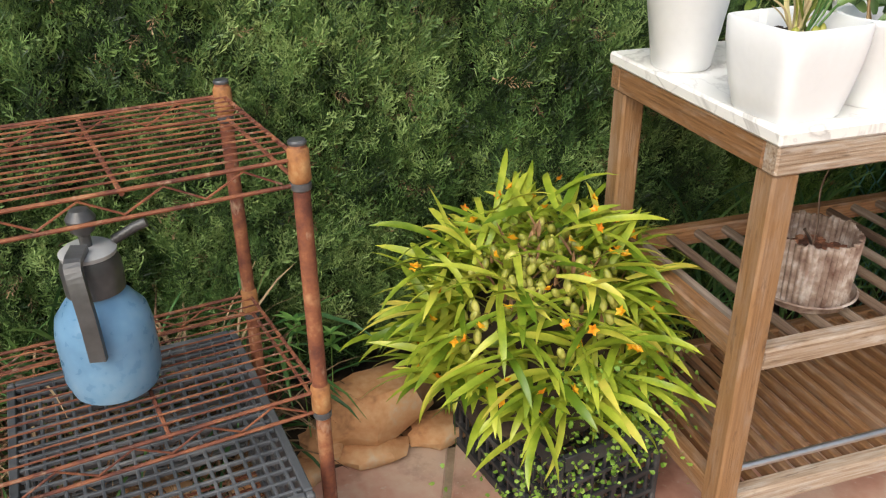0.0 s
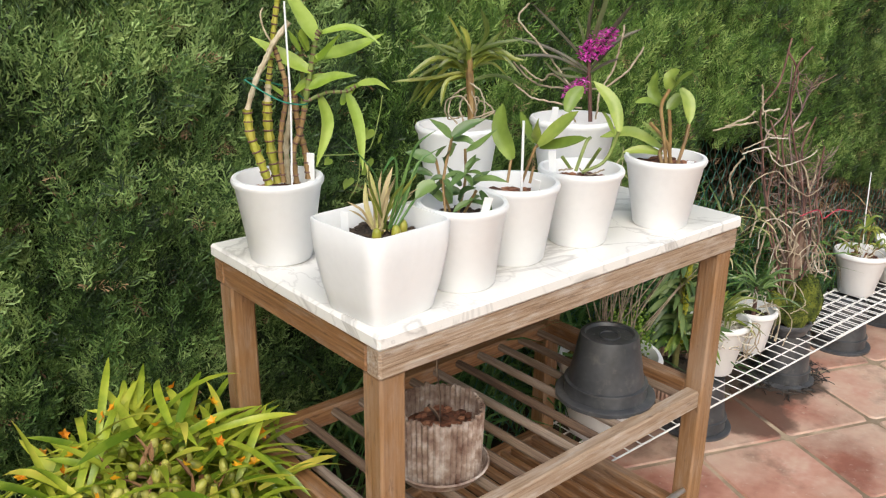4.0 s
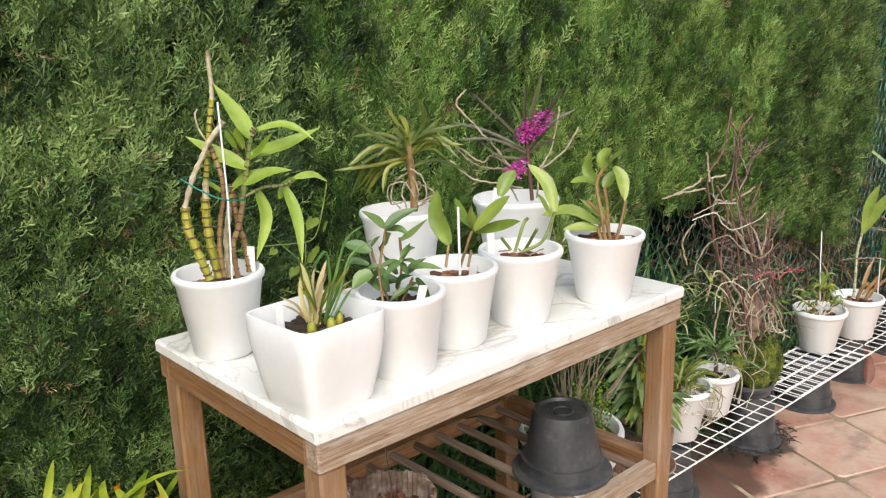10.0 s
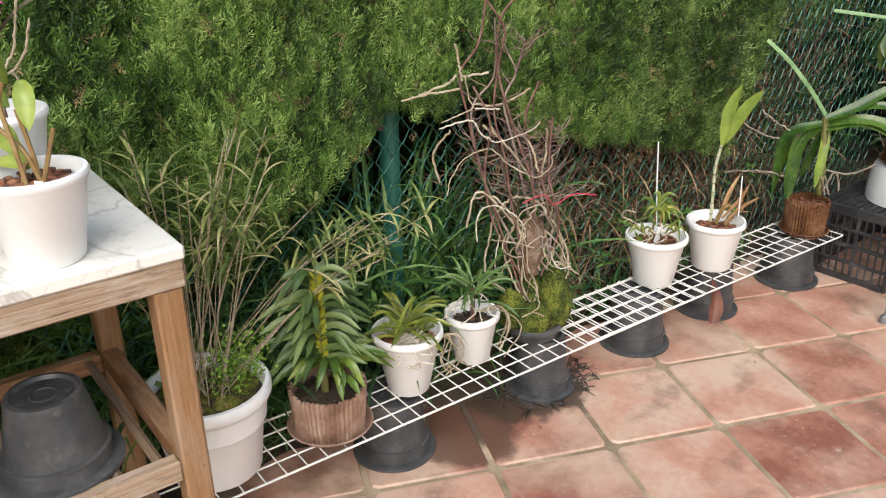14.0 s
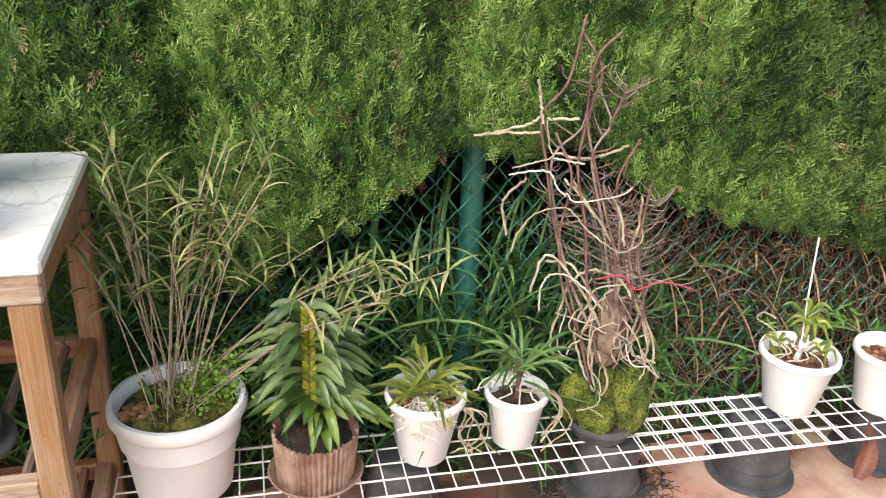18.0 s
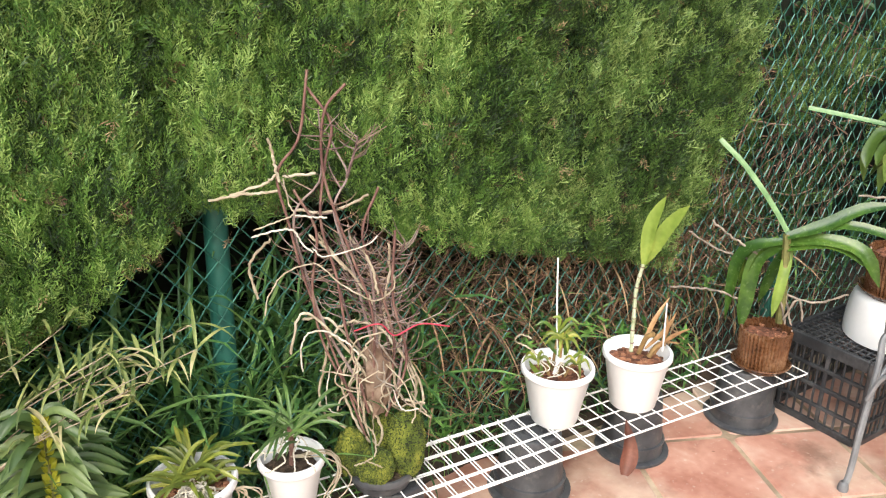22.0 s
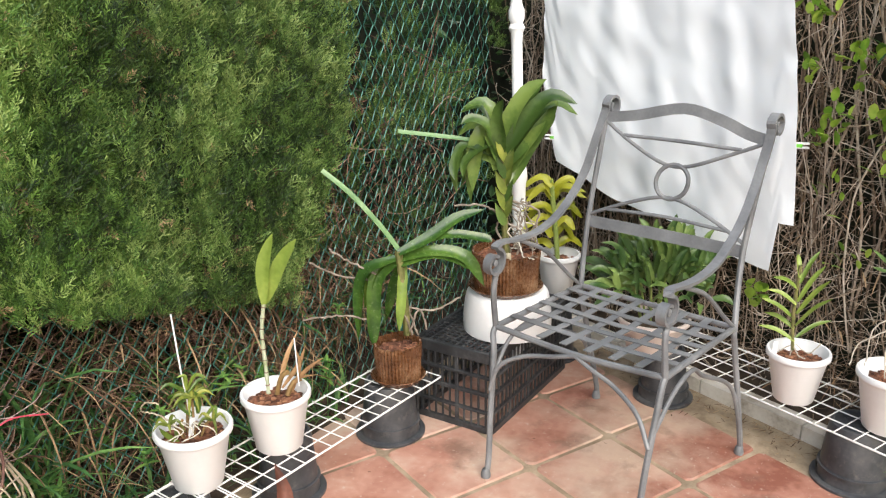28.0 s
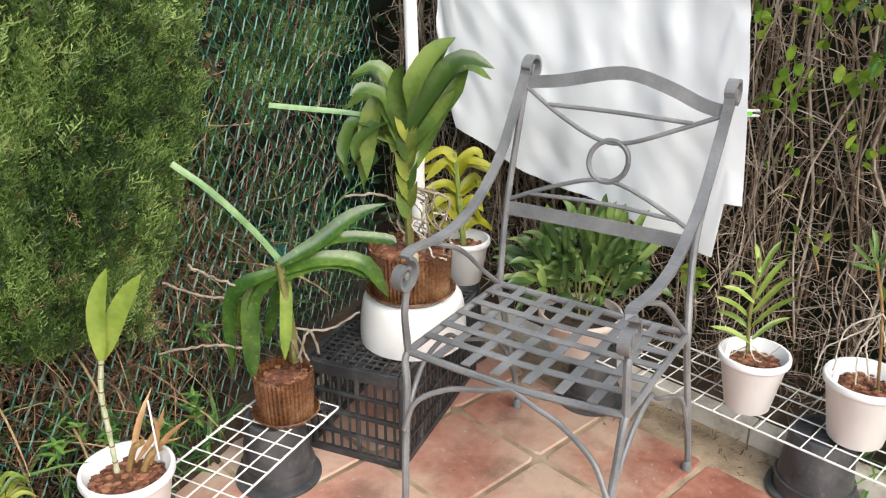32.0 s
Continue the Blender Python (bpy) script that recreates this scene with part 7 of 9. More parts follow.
stem(leafy_orchid, [(0.003, 0.009, 0.103), (0.02, 0.003, 0.14)], 0.0020, "stem", CANEBR)
leaf(leafy_orchid, [(-0.026, -0.001, 0.158), (-0.02, -0.013, 0.151), (-0.014, -0.026, 0.14)], 0.010, DARKLEAF, "lance")
leaf(leafy_orchid, [(0.011, -0.008, 0.127), (0.023, 0.015, 0.128), (0.035, 0.038, 0.117)], 0.010, DARKLEAF, "lance")
leaf(leafy_orchid, [(0.003, 0.007, 0.163), (0.008, -0.02, 0.163), (0.013, -0.047, 0.158)], 0.010, DARKLEAF, "lance")
leaf(leafy_orchid, [(-0.026, 0.009, 0.155), (-0.035, 0.008, 0.144), (-0.043, 0.008, 0.13)], 0.010, DARKLEAF, "lance")
leaf(leafy_orchid, [(-0.026, 0, 0.158), (-0.009, 0.011, 0.163), (0.008, 0.022, 0.158)], 0.010, DARKLEAF, "lance")
leaf(leafy_orchid, [(-0.026, 0.001, 0.158), (-0.037, 0.003, 0.158), (-0.049, 0.005, 0.15)], 0.010, DARKLEAF, "lance")
leaf(leafy_orchid, [(-0.019, 0.01, 0.188), (-0.014, 0.012, 0.203), (-0.009, 0.015, 0.204)], 0.010, DARKLEAF, "lance")
leaf(leafy_orchid, [(0.011, -0.002, 0.125), (-0.002, -0.008, 0.12), (-0.014, -0.013, 0.11)], 0.010, DARKLEAF, "lance")
leaf(leafy_orchid, [(0.011, 0.009, 0.121), (0.026, -0.002, 0.123), (0.04, -0.012, 0.118)], 0.010, DARKLEAF, "lance")
leaf(leafy_orchid, [(0.003, 0.005, 0.164), (0.016, -0.014, 0.171), (0.03, -0.034, 0.17)], 0.010, DARKLEAF, "lance")
leaf(leafy_orchid, [(-0, 0.008, 0.134), (-0.015, 0.014, 0.131), (-0.03, 0.019, 0.121)], 0.010, DARKLEAF, "lance")
leaf(leafy_orchid, [(0.003, -0.007, 0.167), (-0.009, -0.024, 0.163), (-0.02, -0.04, 0.154)], 0.010, DARKLEAF, "lance")
leaf(leafy_orchid, [(-0, 0.009, 0.134), (-0.017, 0.009, 0.141), (-0.033, 0.009, 0.138)], 0.010, DARKLEAF, "lance")
leaf(leafy_orchid, [(0.003, -0.007, 0.167), (0.014, -0.003, 0.184), (0.025, 0.002, 0.186)], 0.010, DARKLEAF, "lance")

leaf(square_potted, [(-0.007, 0.009, 0.107), (-0.017, 0.022, 0.138), (-0.018, 0.035, 0.168)], 0.007, PALELEAF, "strap")
leaf(square_potted, [(-0.006, 0.001, 0.11), (-0.006, 0.014, 0.14), (-0.015, 0.028, 0.163)], 0.007, PALELEAF, "strap")
leaf(square_potted, [(-0.003, 0.003, 0.109), (0.006, 0.019, 0.153), (0.019, 0.036, 0.189)], 0.007, PALELEAF, "strap")
leaf(square_potted, [(-0.002, 0.002, 0.109), (0.009, 0.005, 0.149), (0.011, 0.008, 0.171)], 0.007, PALELEAF, "strap")
leaf(square_potted, [(-0.005, 0.01, 0.106), (0.013, 0.024, 0.135), (0.022, 0.039, 0.146)], 0.007, PALELEAF, "strap")
leaf(square_potted, [(-0.011, -0.004, 0.114), (-0.023, -0.014, 0.142), (-0.043, -0.023, 0.158)], 0.004, PALELEAF, "strap")
leaf(square_potted, [(-0.009, 0.006, 0.11), (-0.025, -0.012, 0.134), (-0.04, -0.03, 0.149)], 0.004, PALELEAF, "strap")
leaf(square_potted, [(0.011, 0.001, 0.112), (0.031, -0.008, 0.182), (0.047, -0.017, 0.228), (0.071, -0.026, 0.25)], 0.004, GRASS, "strap")
leaf(square_potted, [(0.013, -0, 0.113), (0.039, 0.018, 0.166), (0.06, 0.036, 0.206)], 0.004, GRASS, "strap")
leaf(square_potted, [(0.017, -0.002, 0.113), (0.034, 0.005, 0.148), (0.051, 0.013, 0.198), (0.081, 0.02, 0.217)], 0.004, GRASS, "strap")
leaf(square_potted, [(0.011, 0.004, 0.111), (0.021, -0.004, 0.159), (0.021, -0.013, 0.206), (0.014, -0.021, 0.212), (-0, -0.029, 0.19)], 0.004, GRASS, "strap")
leaf(square_potted, [(0.02, 0.002, 0.11), (0.042, 0.021, 0.138), (0.051, 0.04, 0.144)], 0.004, GRASS, "strap")
leaf(square_potted, [(0.004, 0.003, 0.112), (-0.004, -0.014, 0.178), (-0.013, -0.03, 0.205), (-0.051, -0.047, 0.25)], 0.003, GRASS, "strap")
leaf(square_potted, [(0.015, 0.01, 0.109), (0.027, -0.008, 0.16), (0.042, -0.025, 0.223), (0.053, -0.043, 0.244)], 0.003, GRASS, "strap")
leaf(square_potted, [(0.012, 0.003, 0.108), (0.023, 0.015, 0.142), (0.053, 0.028, 0.161)], 0.004, PALELEAF, "strap")
leaf(square_potted, [(-0.004, -0.006, 0.112), (-0.006, 0.007, 0.164), (-0.019, 0.02, 0.201)], 0.004, PALELEAF, "strap")
leaf(square_potted, [(-0.004, -0.008, 0.113), (0.026, 0.011, 0.14), (0.046, 0.03, 0.153)], 0.003, PALELEAF, "strap")
leaf(square_potted, [(0.012, 0.004, 0.108), (-0.011, -0.023, 0.172), (-0.014, -0.049, 0.217)], 0.004, OLIVELEAF, "strap")
leaf(square_potted, [(0.002, -0.002, 0.11), (-0.001, 0.001, 0.159), (0.003, 0.004, 0.191)], 0.004, PALELEAF, "strap")
leaf(square_potted, [(0.006, -0.008, 0.112), (-0.01, 0.018, 0.159), (-0.015, 0.044, 0.191)], 0.004, PALELEAF, "strap")
leaf(square_potted, [(0.008, 0.009, 0.106), (0.001, 0.02, 0.142), (0.005, 0.032, 0.163)], 0.004, OLIVELEAF, "strap")
leaf(square_potted, [(-0.002, -0, 0.11), (-0.008, -0.007, 0.147), (-0.017, -0.015, 0.168)], 0.004, OLIVELEAF, "strap")
leaf(square_potted, [(0.004, -0.007, 0.112), (0.014, -0.01, 0.154), (0.033, -0.013, 0.18)], 0.004, OLIVELEAF, "strap")
leaf(square_potted, [(-0.008, 0.004, 0.109), (0.026, 0.007, 0.155), (0.051, 0.01, 0.186)], 0.004, OLIVELEAF, "strap")
leaf(square_potted, [(0.001, -0.008, 0.112), (0.009, -0.02, 0.158), (0.019, -0.032, 0.188)], 0.003, PALELEAF, "strap")
leaf(square_potted, [(-0.001, 0.007, 0.107), (0.007, -0.019, 0.16), (0.019, -0.046, 0.196)], 0.003, PALELEAF, "strap")

leaf(potA, [(-0.003, 0, 0.231), (-0.038, -0.013, 0.264), (-0.06, -0.025, 0.257)], 0.010, STRAPLEAF, "lance")
leaf(potA, [(-0.004, 0.005, 0.235), (0.019, -0.005, 0.276), (0.047, -0.015, 0.268)], 0.010, STRAPLEAF, "lance")
leaf(potA, [(-0.004, -0.003, 0.24), (-0.005, -0.007, 0.277), (-0.023, -0.01, 0.277)], 0.010, STRAPLEAF, "lance")
leaf(potA, [(-0.003, 0.001, 0.231), (0.027, 0.014, 0.255), (0.045, 0.027, 0.224)], 0.010, STRAPLEAF, "lance")
leaf(potA, [(0.003, -0.003, 0.174), (-0.022, 0.016, 0.195), (-0.018, 0.035, 0.209)], 0.014, STRAPLEAF, "lance")
leaf(potA, [(0.015, -0.008, 0.181), (0.019, -0.015, 0.223), (0.012, -0.023, 0.247)], 0.014, STRAPLEAF, "lance")
leaf(potA, [(-0.026, -0.008, 0.106), (-0.057, -0.023, 0.144), (-0.069, -0.039, 0.175)], 0.012, STRAPLEAF, "lance")
leaf(potA, [(-0.021, 0.006, 0.1), (-0.039, 0.014, 0.121), (-0.038, 0.023, 0.147)], 0.010, STRAPLEAF, "lance")
leaf(potA, [(0.029, -0.006, 0.169), (0.054, -0.019, 0.199), (0.054, -0.031, 0.176)], 0.010, STRAPLEAF, "lance")
leaf(potA, [(-0.004, -0.002, 0.239), (-0.045, 0.011, 0.22), (-0.05, 0.024, 0.205)], 0.010, STRAPLEAF, "lance")
stem(potA, [(-0.012, 0.013, 0.115), (-0.011, 0.011, 0.162), (-0.004, 0.01, 0.233)], 0.0035, "stem", CANEBR)
stem(potA, [(-0.016, 0.004, 0.111), (-0.028, -0.005, 0.143), (-0.02, -0.014, 0.173)], 0.0035, "stem", CANEBR)
stem(potA, [(-0.038, -0.004, 0.162), (-0.074, -0.006, 0.19), (-0.105, -0.008, 0.205), (-0.093, -0.01, 0.225), (-0.066, -0.012, 0.219)], 0.0028, "root", ROOT)
stem(potA, [(-0.025, 0.001, 0.125), (0.003, 0.002, 0.11), (0.024, 0.003, 0.132)], 0.0028, "root", ROOT)
stem(potA, [(0.003, 0, 0.111), (-0.011, 0, 0.273), (-0.019, 0, 0.425)], 0.0019, "stake", WHITE)

leaf(potB, [(-0.011, -0.006, 0.384), (-0.005, -0.015, 0.484), (0.022, -0.025, 0.564)], 0.032, CATLEAF, "oval")
leaf(potB, [(-0.009, 0.006, 0.382), (0.032, -0.021, 0.481), (0.074, -0.047, 0.553)], 0.036, CATLEAF, "oval")
stem(potB, [(-0.017, 0, 0.146), (-0.019, 0, 0.237), (-0.021, 0, 0.311), (-0.011, 0, 0.384)], 0.0047, "stem", CANEPALE, True)
leaf(potB, [(0.012, 0.006, 0.169), (0.036, 0.023, 0.233), (0.065, 0.039, 0.288)], 0.013, DRYLEAF, "lance")
leaf(potB, [(0.017, 0.009, 0.151), (0.062, -0.001, 0.217), (0.081, -0.012, 0.272)], 0.012, DRYLEAF, "lance")
leaf(potB, [(0.036, 0.001, 0.151), (0.08, 0.005, 0.196), (0.123, 0.008, 0.223)], 0.012, DRYLEAF, "lance")
leaf(potB, [(0.03, 0.003, 0.152), (0.059, 0.025, 0.166), (0.108, 0.048, 0.159)], 0.010, DRYLEAF, "lance")
leaf(potB, [(0.042, 0.004, 0.141), (0.064, -0.008, 0.213), (0.055, -0.02, 0.272)], 0.009, DRYLEAF, "lance")
stem(potB, [(0.003, 0.014, 0.135), (0.017, 0.007, 0.183), (0.034, -0.001, 0.199)], 0.0065, "stem", CANEBR)
stem(potB, [(0.028, 0.004, 0.133), (0.044, 0.007, 0.163), (0.065, 0.009, 0.173)], 0.0065, "stem", CANEBR)
stem(potB, [(0.058, -0.02, 0.167), (0.054, -0.02, 0.295)], 0.0018, "stake", WHITE)

VANDALEAF = surf("glossy vanda leaf", [(0.03, 0.075, 0.014), (0.075, 0.15, 0.024), (0.17, 0.24, 0.045)], 0.26, 16, 90, 0.05, by="object", spread=0.3, leaf=0.12, rvar=0.06)
leaf(vanda, [(0.01, -0.01, 0.389), (0.096, 0.002, 0.429), (0.175, 0.015, 0.478), (0.255, 0.027, 0.499)], 0.035, VANDALEAF, "strap")
leaf(vanda, [(0.018, 0.003, 0.392), (0.142, 0.002, 0.435), (0.251, 0.001, 0.422), (0.274, -0.001, 0.413)], 0.030, VANDALEAF, "strap")
leaf(vanda, [(0.017, 0, 0.368), (0.11, -0.001, 0.389), (0.202, -0.002, 0.368), (0.252, -0.004, 0.281)], 0.039, VANDALEAF, "strap")
leaf(vanda, [(0.016, -0.006, 0.354), (0.109, -0.003, 0.381), (0.187, -0, 0.359), (0.218, 0.003, 0.331)], 0.037, VANDALEAF, "strap")
leaf(vanda, [(0.002, -0.009, 0.373), (-0.076, -0.006, 0.343), (-0.103, -0.003, 0.277), (-0.112, 0, 0.121)], 0.039, VANDALEAF, "strap")
leaf(vanda, [(0.004, 0.003, 0.36), (-0.055, 0, 0.306), (-0.067, -0.003, 0.189), (-0.067, -0.006, 0.103)], 0.042, VANDALEAF, "strap")
leaf(vanda, [(0.01, 0.001, 0.352), (-0.01, 0.024, 0.277), (-0.032, 0.046, 0.165)], 0.032, VANDALEAF, "strap")
leaf(vanda, [(0.024, 0.008, 0.349), (0.016, -0.018, 0.274), (0.006, -0.038, 0.165)], 0.029, CATLEAF, "strap")
leaf(vanda, [(-0.006, 0.006, 0.376), (-0.062, 0.009, 0.32), (-0.091, 0.012, 0.219)], 0.032, VANDALEAF, "strap")
leaf(vanda, [(0.018, 0, 0.385), (-0.039, 0.007, 0.466), (-0.121, 0.013, 0.561), (-0.192, 0.02, 0.623)], 0.018, CUTLEAF, "even")
stem(vanda, [(0.029, 0, 0.137), (0.024, 0, 0.251), (0.01, 0, 0.393)], 0.0106, "stem", OLDSTEM)
stem(vanda, [(0.037, -0.018, 0.154), (0.064, -0.012, 0.219), (0.086, -0.006, 0.153)], 0.0041, "root", ROOTG)
stem(vanda, [(0.045, -0.011, 0.141), (0.017, -0.014, 0.223), (0.012, -0.017, 0.275)], 0.0041, "root", ROOTG)
stem(vanda, [(0.061, 0.002, 0.134), (0.04, 0.009, 0.194), (0.027, 0.017, 0.243)], 0.0041, "root", ROOTG)
stem(vanda, [(-0.085, -0.007, 0.192), (-0.162, 0.004, 0.201), (-0.27, 0.015, 0.187)], 0.0041, "root", ROOTG)
stem(vanda, [(-0.047, 0.008, 0.319), (-0.134, -0.003, 0.37), (-0.182, -0.015, 0.408)], 0.0041, "root", ROOTG)
stem(vanda, [(-0.005, 0.014, 0.229), (0.104, 0.009, 0.207), (0.185, 0.004, 0.248)], 0.0041, "root", ROOTG)
stem(vanda, [(-0.063, 0.017, 0.3), (-0.168, 0.013, 0.324), (-0.239, 0.009, 0.363)], 0.0041, "root", ROOTG)

leaf(tall_vanda, [(-0.013, 0.005, 0.564), (0.004, -0.002, 0.648), (0.052, -0.009, 0.729), (0.107, -0.016, 0.769)], 0.050, TALLLEAF, "strap")
leaf(tall_vanda, [(-0.005, 0, 0.531), (0.013, 0.012, 0.624), (0.059, 0.024, 0.702), (0.099, 0.035, 0.752)], 0.041, TALLLEAF, "strap")
leaf(tall_vanda, [(-0.008, -0.006, 0.558), (0.06, -0.015, 0.666), (0.123, -0.025, 0.723), (0.194, -0.034, 0.702)], 0.050, TALLLEAF, "strap")
leaf(tall_vanda, [(-0.008, 0, 0.529), (0.062, 0.019, 0.64), (0.13, 0.039, 0.697), (0.202, 0.058, 0.658)], 0.041, TALLLEAF, "strap")
leaf(tall_vanda, [(-0.004, -0.006, 0.517), (0.061, 0.009, 0.597), (0.11, 0.024, 0.66), (0.143, 0.04, 0.706)], 0.047, TALLLEAF, "strap")
leaf(tall_vanda, [(0.001, 0, 0.496), (0.058, 0.028, 0.569), (0.114, 0.057, 0.638), (0.132, 0.085, 0.684)], 0.039, TALLLEAF, "strap")
leaf(tall_vanda, [(-0.017, -0.007, 0.567), (-0.028, -0.006, 0.648), (-0.068, -0.005, 0.704), (-0.129, -0.004, 0.687)], 0.036, TALLLEAF, "strap")
leaf(tall_vanda, [(-0.026, 0, 0.55), (-0.038, 0.021, 0.623), (-0.078, 0.043, 0.686), (-0.143, 0.064, 0.662)], 0.030, TALLLEAF, "strap")
leaf(tall_vanda, [(-0.021, -0.009, 0.551), (-0.052, -0.022, 0.635), (-0.1, -0.035, 0.661), (-0.131, -0.048, 0.647)], 0.036, TALLLEAF, "strap")
leaf(tall_vanda, [(-0.022, 0, 0.528), (-0.048, 0.015, 0.617), (-0.105, 0.03, 0.629), (-0.149, 0.045, 0.595)], 0.030, TALLLEAF, "strap")
leaf(tall_vanda, [(-0.021, -0.008, 0.534), (-0.061, -0.006, 0.624), (-0.094, -0.004, 0.566), (-0.101, -0.003, 0.439)], 0.050, TALLLEAF, "strap")
leaf(tall_vanda, [(-0.03, 0, 0.505), (-0.066, 0.021, 0.606), (-0.108, 0.042, 0.526), (-0.111, 0.063, 0.389)], 0.041, TALLLEAF, "strap")
leaf(tall_vanda, [(-0.024, 0.009, 0.539), (-0.119, -0.001, 0.582), (-0.152, -0.01, 0.526), (-0.152, -0.02, 0.478)], 0.036, TALLLEAF, "strap")
leaf(tall_vanda, [(-0.031, 0, 0.523), (-0.112, 0.024, 0.55), (-0.16, 0.048, 0.5), (-0.154, 0.071, 0.417)], 0.030, TALLLEAF, "strap")
leaf(tall_vanda, [(-0.017, -0.01, 0.559), (-0.028, -0.028, 0.652), (-0.012, -0.047, 0.718)], 0.042, TALLLEAF, "strap")
leaf(tall_vanda, [(-0.028, 0, 0.543), (-0.041, 0.022, 0.632), (-0.008, 0.044, 0.671)], 0.034, TALLLEAF, "strap")
leaf(tall_vanda, [(0.004, 0.009, 0.496), (0.045, 0.004, 0.565), (0.109, -0.002, 0.648)], 0.042, TALLLEAF, "strap")
leaf(tall_vanda, [(0.012, 0, 0.464), (0.058, 0.048, 0.544), (0.109, 0.096, 0.604)], 0.034, TALLLEAF, "strap")
leaf(tall_vanda, [(-0.018, -0.008, 0.542), (-0.053, -0.012, 0.584), (-0.119, -0.017, 0.536), (-0.128, -0.021, 0.486)], 0.033, TALLLEAF, "strap")
leaf(tall_vanda, [(-0.008, 0, 0.527), (-0.057, 0.027, 0.557), (-0.118, 0.054, 0.484), (-0.143, 0.081, 0.43)], 0.028, TALLLEAF, "strap")
leaf(tall_vanda, [(-0.017, 0, 0.574), (-0.119, 0.007, 0.593), (-0.217, 0.013, 0.603), (-0.323, 0.02, 0.613)], 0.017, CUTLEAF, "even")
stem(tall_vanda, [(0.004, 0, 0.217), (-0.005, 0, 0.343), (-0.013, 0, 0.549)], 0.0105, "stem", OLDSTEM)
q = random.Random(63)
for k in range(9):
    z, sg = 0.34 + 0.024 * k, 1 if k % 2 else -1
    leaf(tall_vanda, [(-0.004, -0.012, z), (-0.006 + sg * 0.012, -0.016, z + 0.03), (-0.008 + sg * 0.026, -0.014, z + 0.07)], 0.026, OLIVELEAF if k % 3 else TALLLEAF, "lance", "leaf_base")
for k in range(15):
    p = np.array([q.gauss(0.03, 0.02), q.gauss(0, 0.03), q.uniform(0.29, 0.42)])
    d = np.array([q.choice((-1, 1, 1)) * q.uniform(0.01, 0.03), q.gauss(0, 0.02), 0.004])
    pts = [tuple(p)]
    for j in range(5):
        p = p + d + np.array([q.gauss(0, 0.012), q.gauss(0, 0.012), -0.018])
        d = np.array([-0.45 * d[0] + 0.012, d[1] * 0.5, -0.012])
        p[2] = max(p[2], 0.262)
        pts.append(tuple(p))
    stem(tall_vanda, pts, q.uniform(0.0018, 0.003), "root", ROOTG if k % 3 else WROOT)
stem(tall_vanda, [(0.004, 0.013, 0.392), (0.046, 0.01, 0.358), (0.021, 0.006, 0.288), (0.064, 0.002, 0.235)], 0.0044, "root", ROOTG)
stem(tall_vanda, [(0.004, 0.017, 0.374), (-0.03, 0.009, 0.323), (0.012, 0.002, 0.253), (-0.022, -0.005, 0.219)], 0.0044, "root", ROOTG)
stem(tall_vanda, [(0.012, -0.003, 0.414), (0.096, -0.006, 0.38), (0.072, -0.008, 0.311), (0.097, -0.011, 0.276)], 0.0044, "root", ROOTG)
stem(tall_vanda, [(-0.005, 0.011, 0.358), (-0.072, 0.005, 0.394), (-0.156, -0.001, 0.396)], 0.0044, "root", ROOTG)
stem(tall_vanda, [(0.004, -0.009, 0.346), (0.046, -0.011, 0.311), (0.029, -0.013, 0.231)], 0.0044, "root", ROOTG)
stem(tall_vanda, [(0.012, 0.009, 0.323), (-0.014, 0.007, 0.27), (0.047, 0.004, 0.216)], 0.0044, "root", ROOTG)
stem(tall_vanda, [(0.012, -0.075, 0.191), (0.008, -0.075, 0.271)], 0.0078, "stake", SHEATH)

stem(yellow_vanda, [(-0.002, 0, 0.117), (-0.015, 0, 0.25), (-0.033, 0, 0.399)], 0.0089, "stem", CANEGR)
leaf(yellow_vanda, [(-0.027, -0.01, 0.376), (-0.068, -0.006, 0.406), (-0.148, -0.003, 0.349)], 0.028, YELLEAF, "strap")
leaf(yellow_vanda, [(-0.021, 0.007, 0.372), (0.026, 0.011, 0.399), (0.052, 0.014, 0.377)], 0.028, YELLEAF, "strap")
leaf(yellow_vanda, [(-0.026, -0.003, 0.342), (-0.056, -0.008, 0.375), (-0.116, -0.013, 0.318)], 0.028, YELLEAF, "strap")
leaf(yellow_vanda, [(-0.02, 0.001, 0.34), (0.011, -0.019, 0.38), (0.087, -0.039, 0.365)], 0.028, YELLEAF, "strap")
leaf(yellow_vanda, [(-0.026, 0.003, 0.326), (-0.061, 0.006, 0.362), (-0.153, 0.009, 0.323)], 0.028, YELLEAF, "strap")
leaf(yellow_vanda, [(-0.02, 0.001, 0.327), (0.01, -0.003, 0.366), (0.089, -0.008, 0.338)], 0.028, YELLEAF, "strap")
leaf(yellow_vanda, [(-0.025, -0.006, 0.285), (-0.061, -0.024, 0.314), (-0.13, -0.042, 0.293)], 0.028, YELLEAF, "strap")
leaf(yellow_vanda, [(-0.019, -0.006, 0.285), (0.03, 0.017, 0.321), (0.053, 0.039, 0.246)], 0.028, YELLEAF, "strap")
leaf(yellow_vanda, [(-0.025, 0.003, 0.266), (-0.065, 0.014, 0.3), (-0.12, 0.026, 0.237)], 0.028, YELLEAF, "strap")
leaf(yellow_vanda, [(-0.019, -0.008, 0.269), (0.032, 0.013, 0.3), (0.078, 0.034, 0.255)], 0.028, YELLEAF, "strap")
leaf(yellow_vanda, [(-0.024, 0.005, 0.225), (-0.056, -0.019, 0.271), (-0.129, -0.042, 0.224)], 0.028, YELLEAF, "strap")
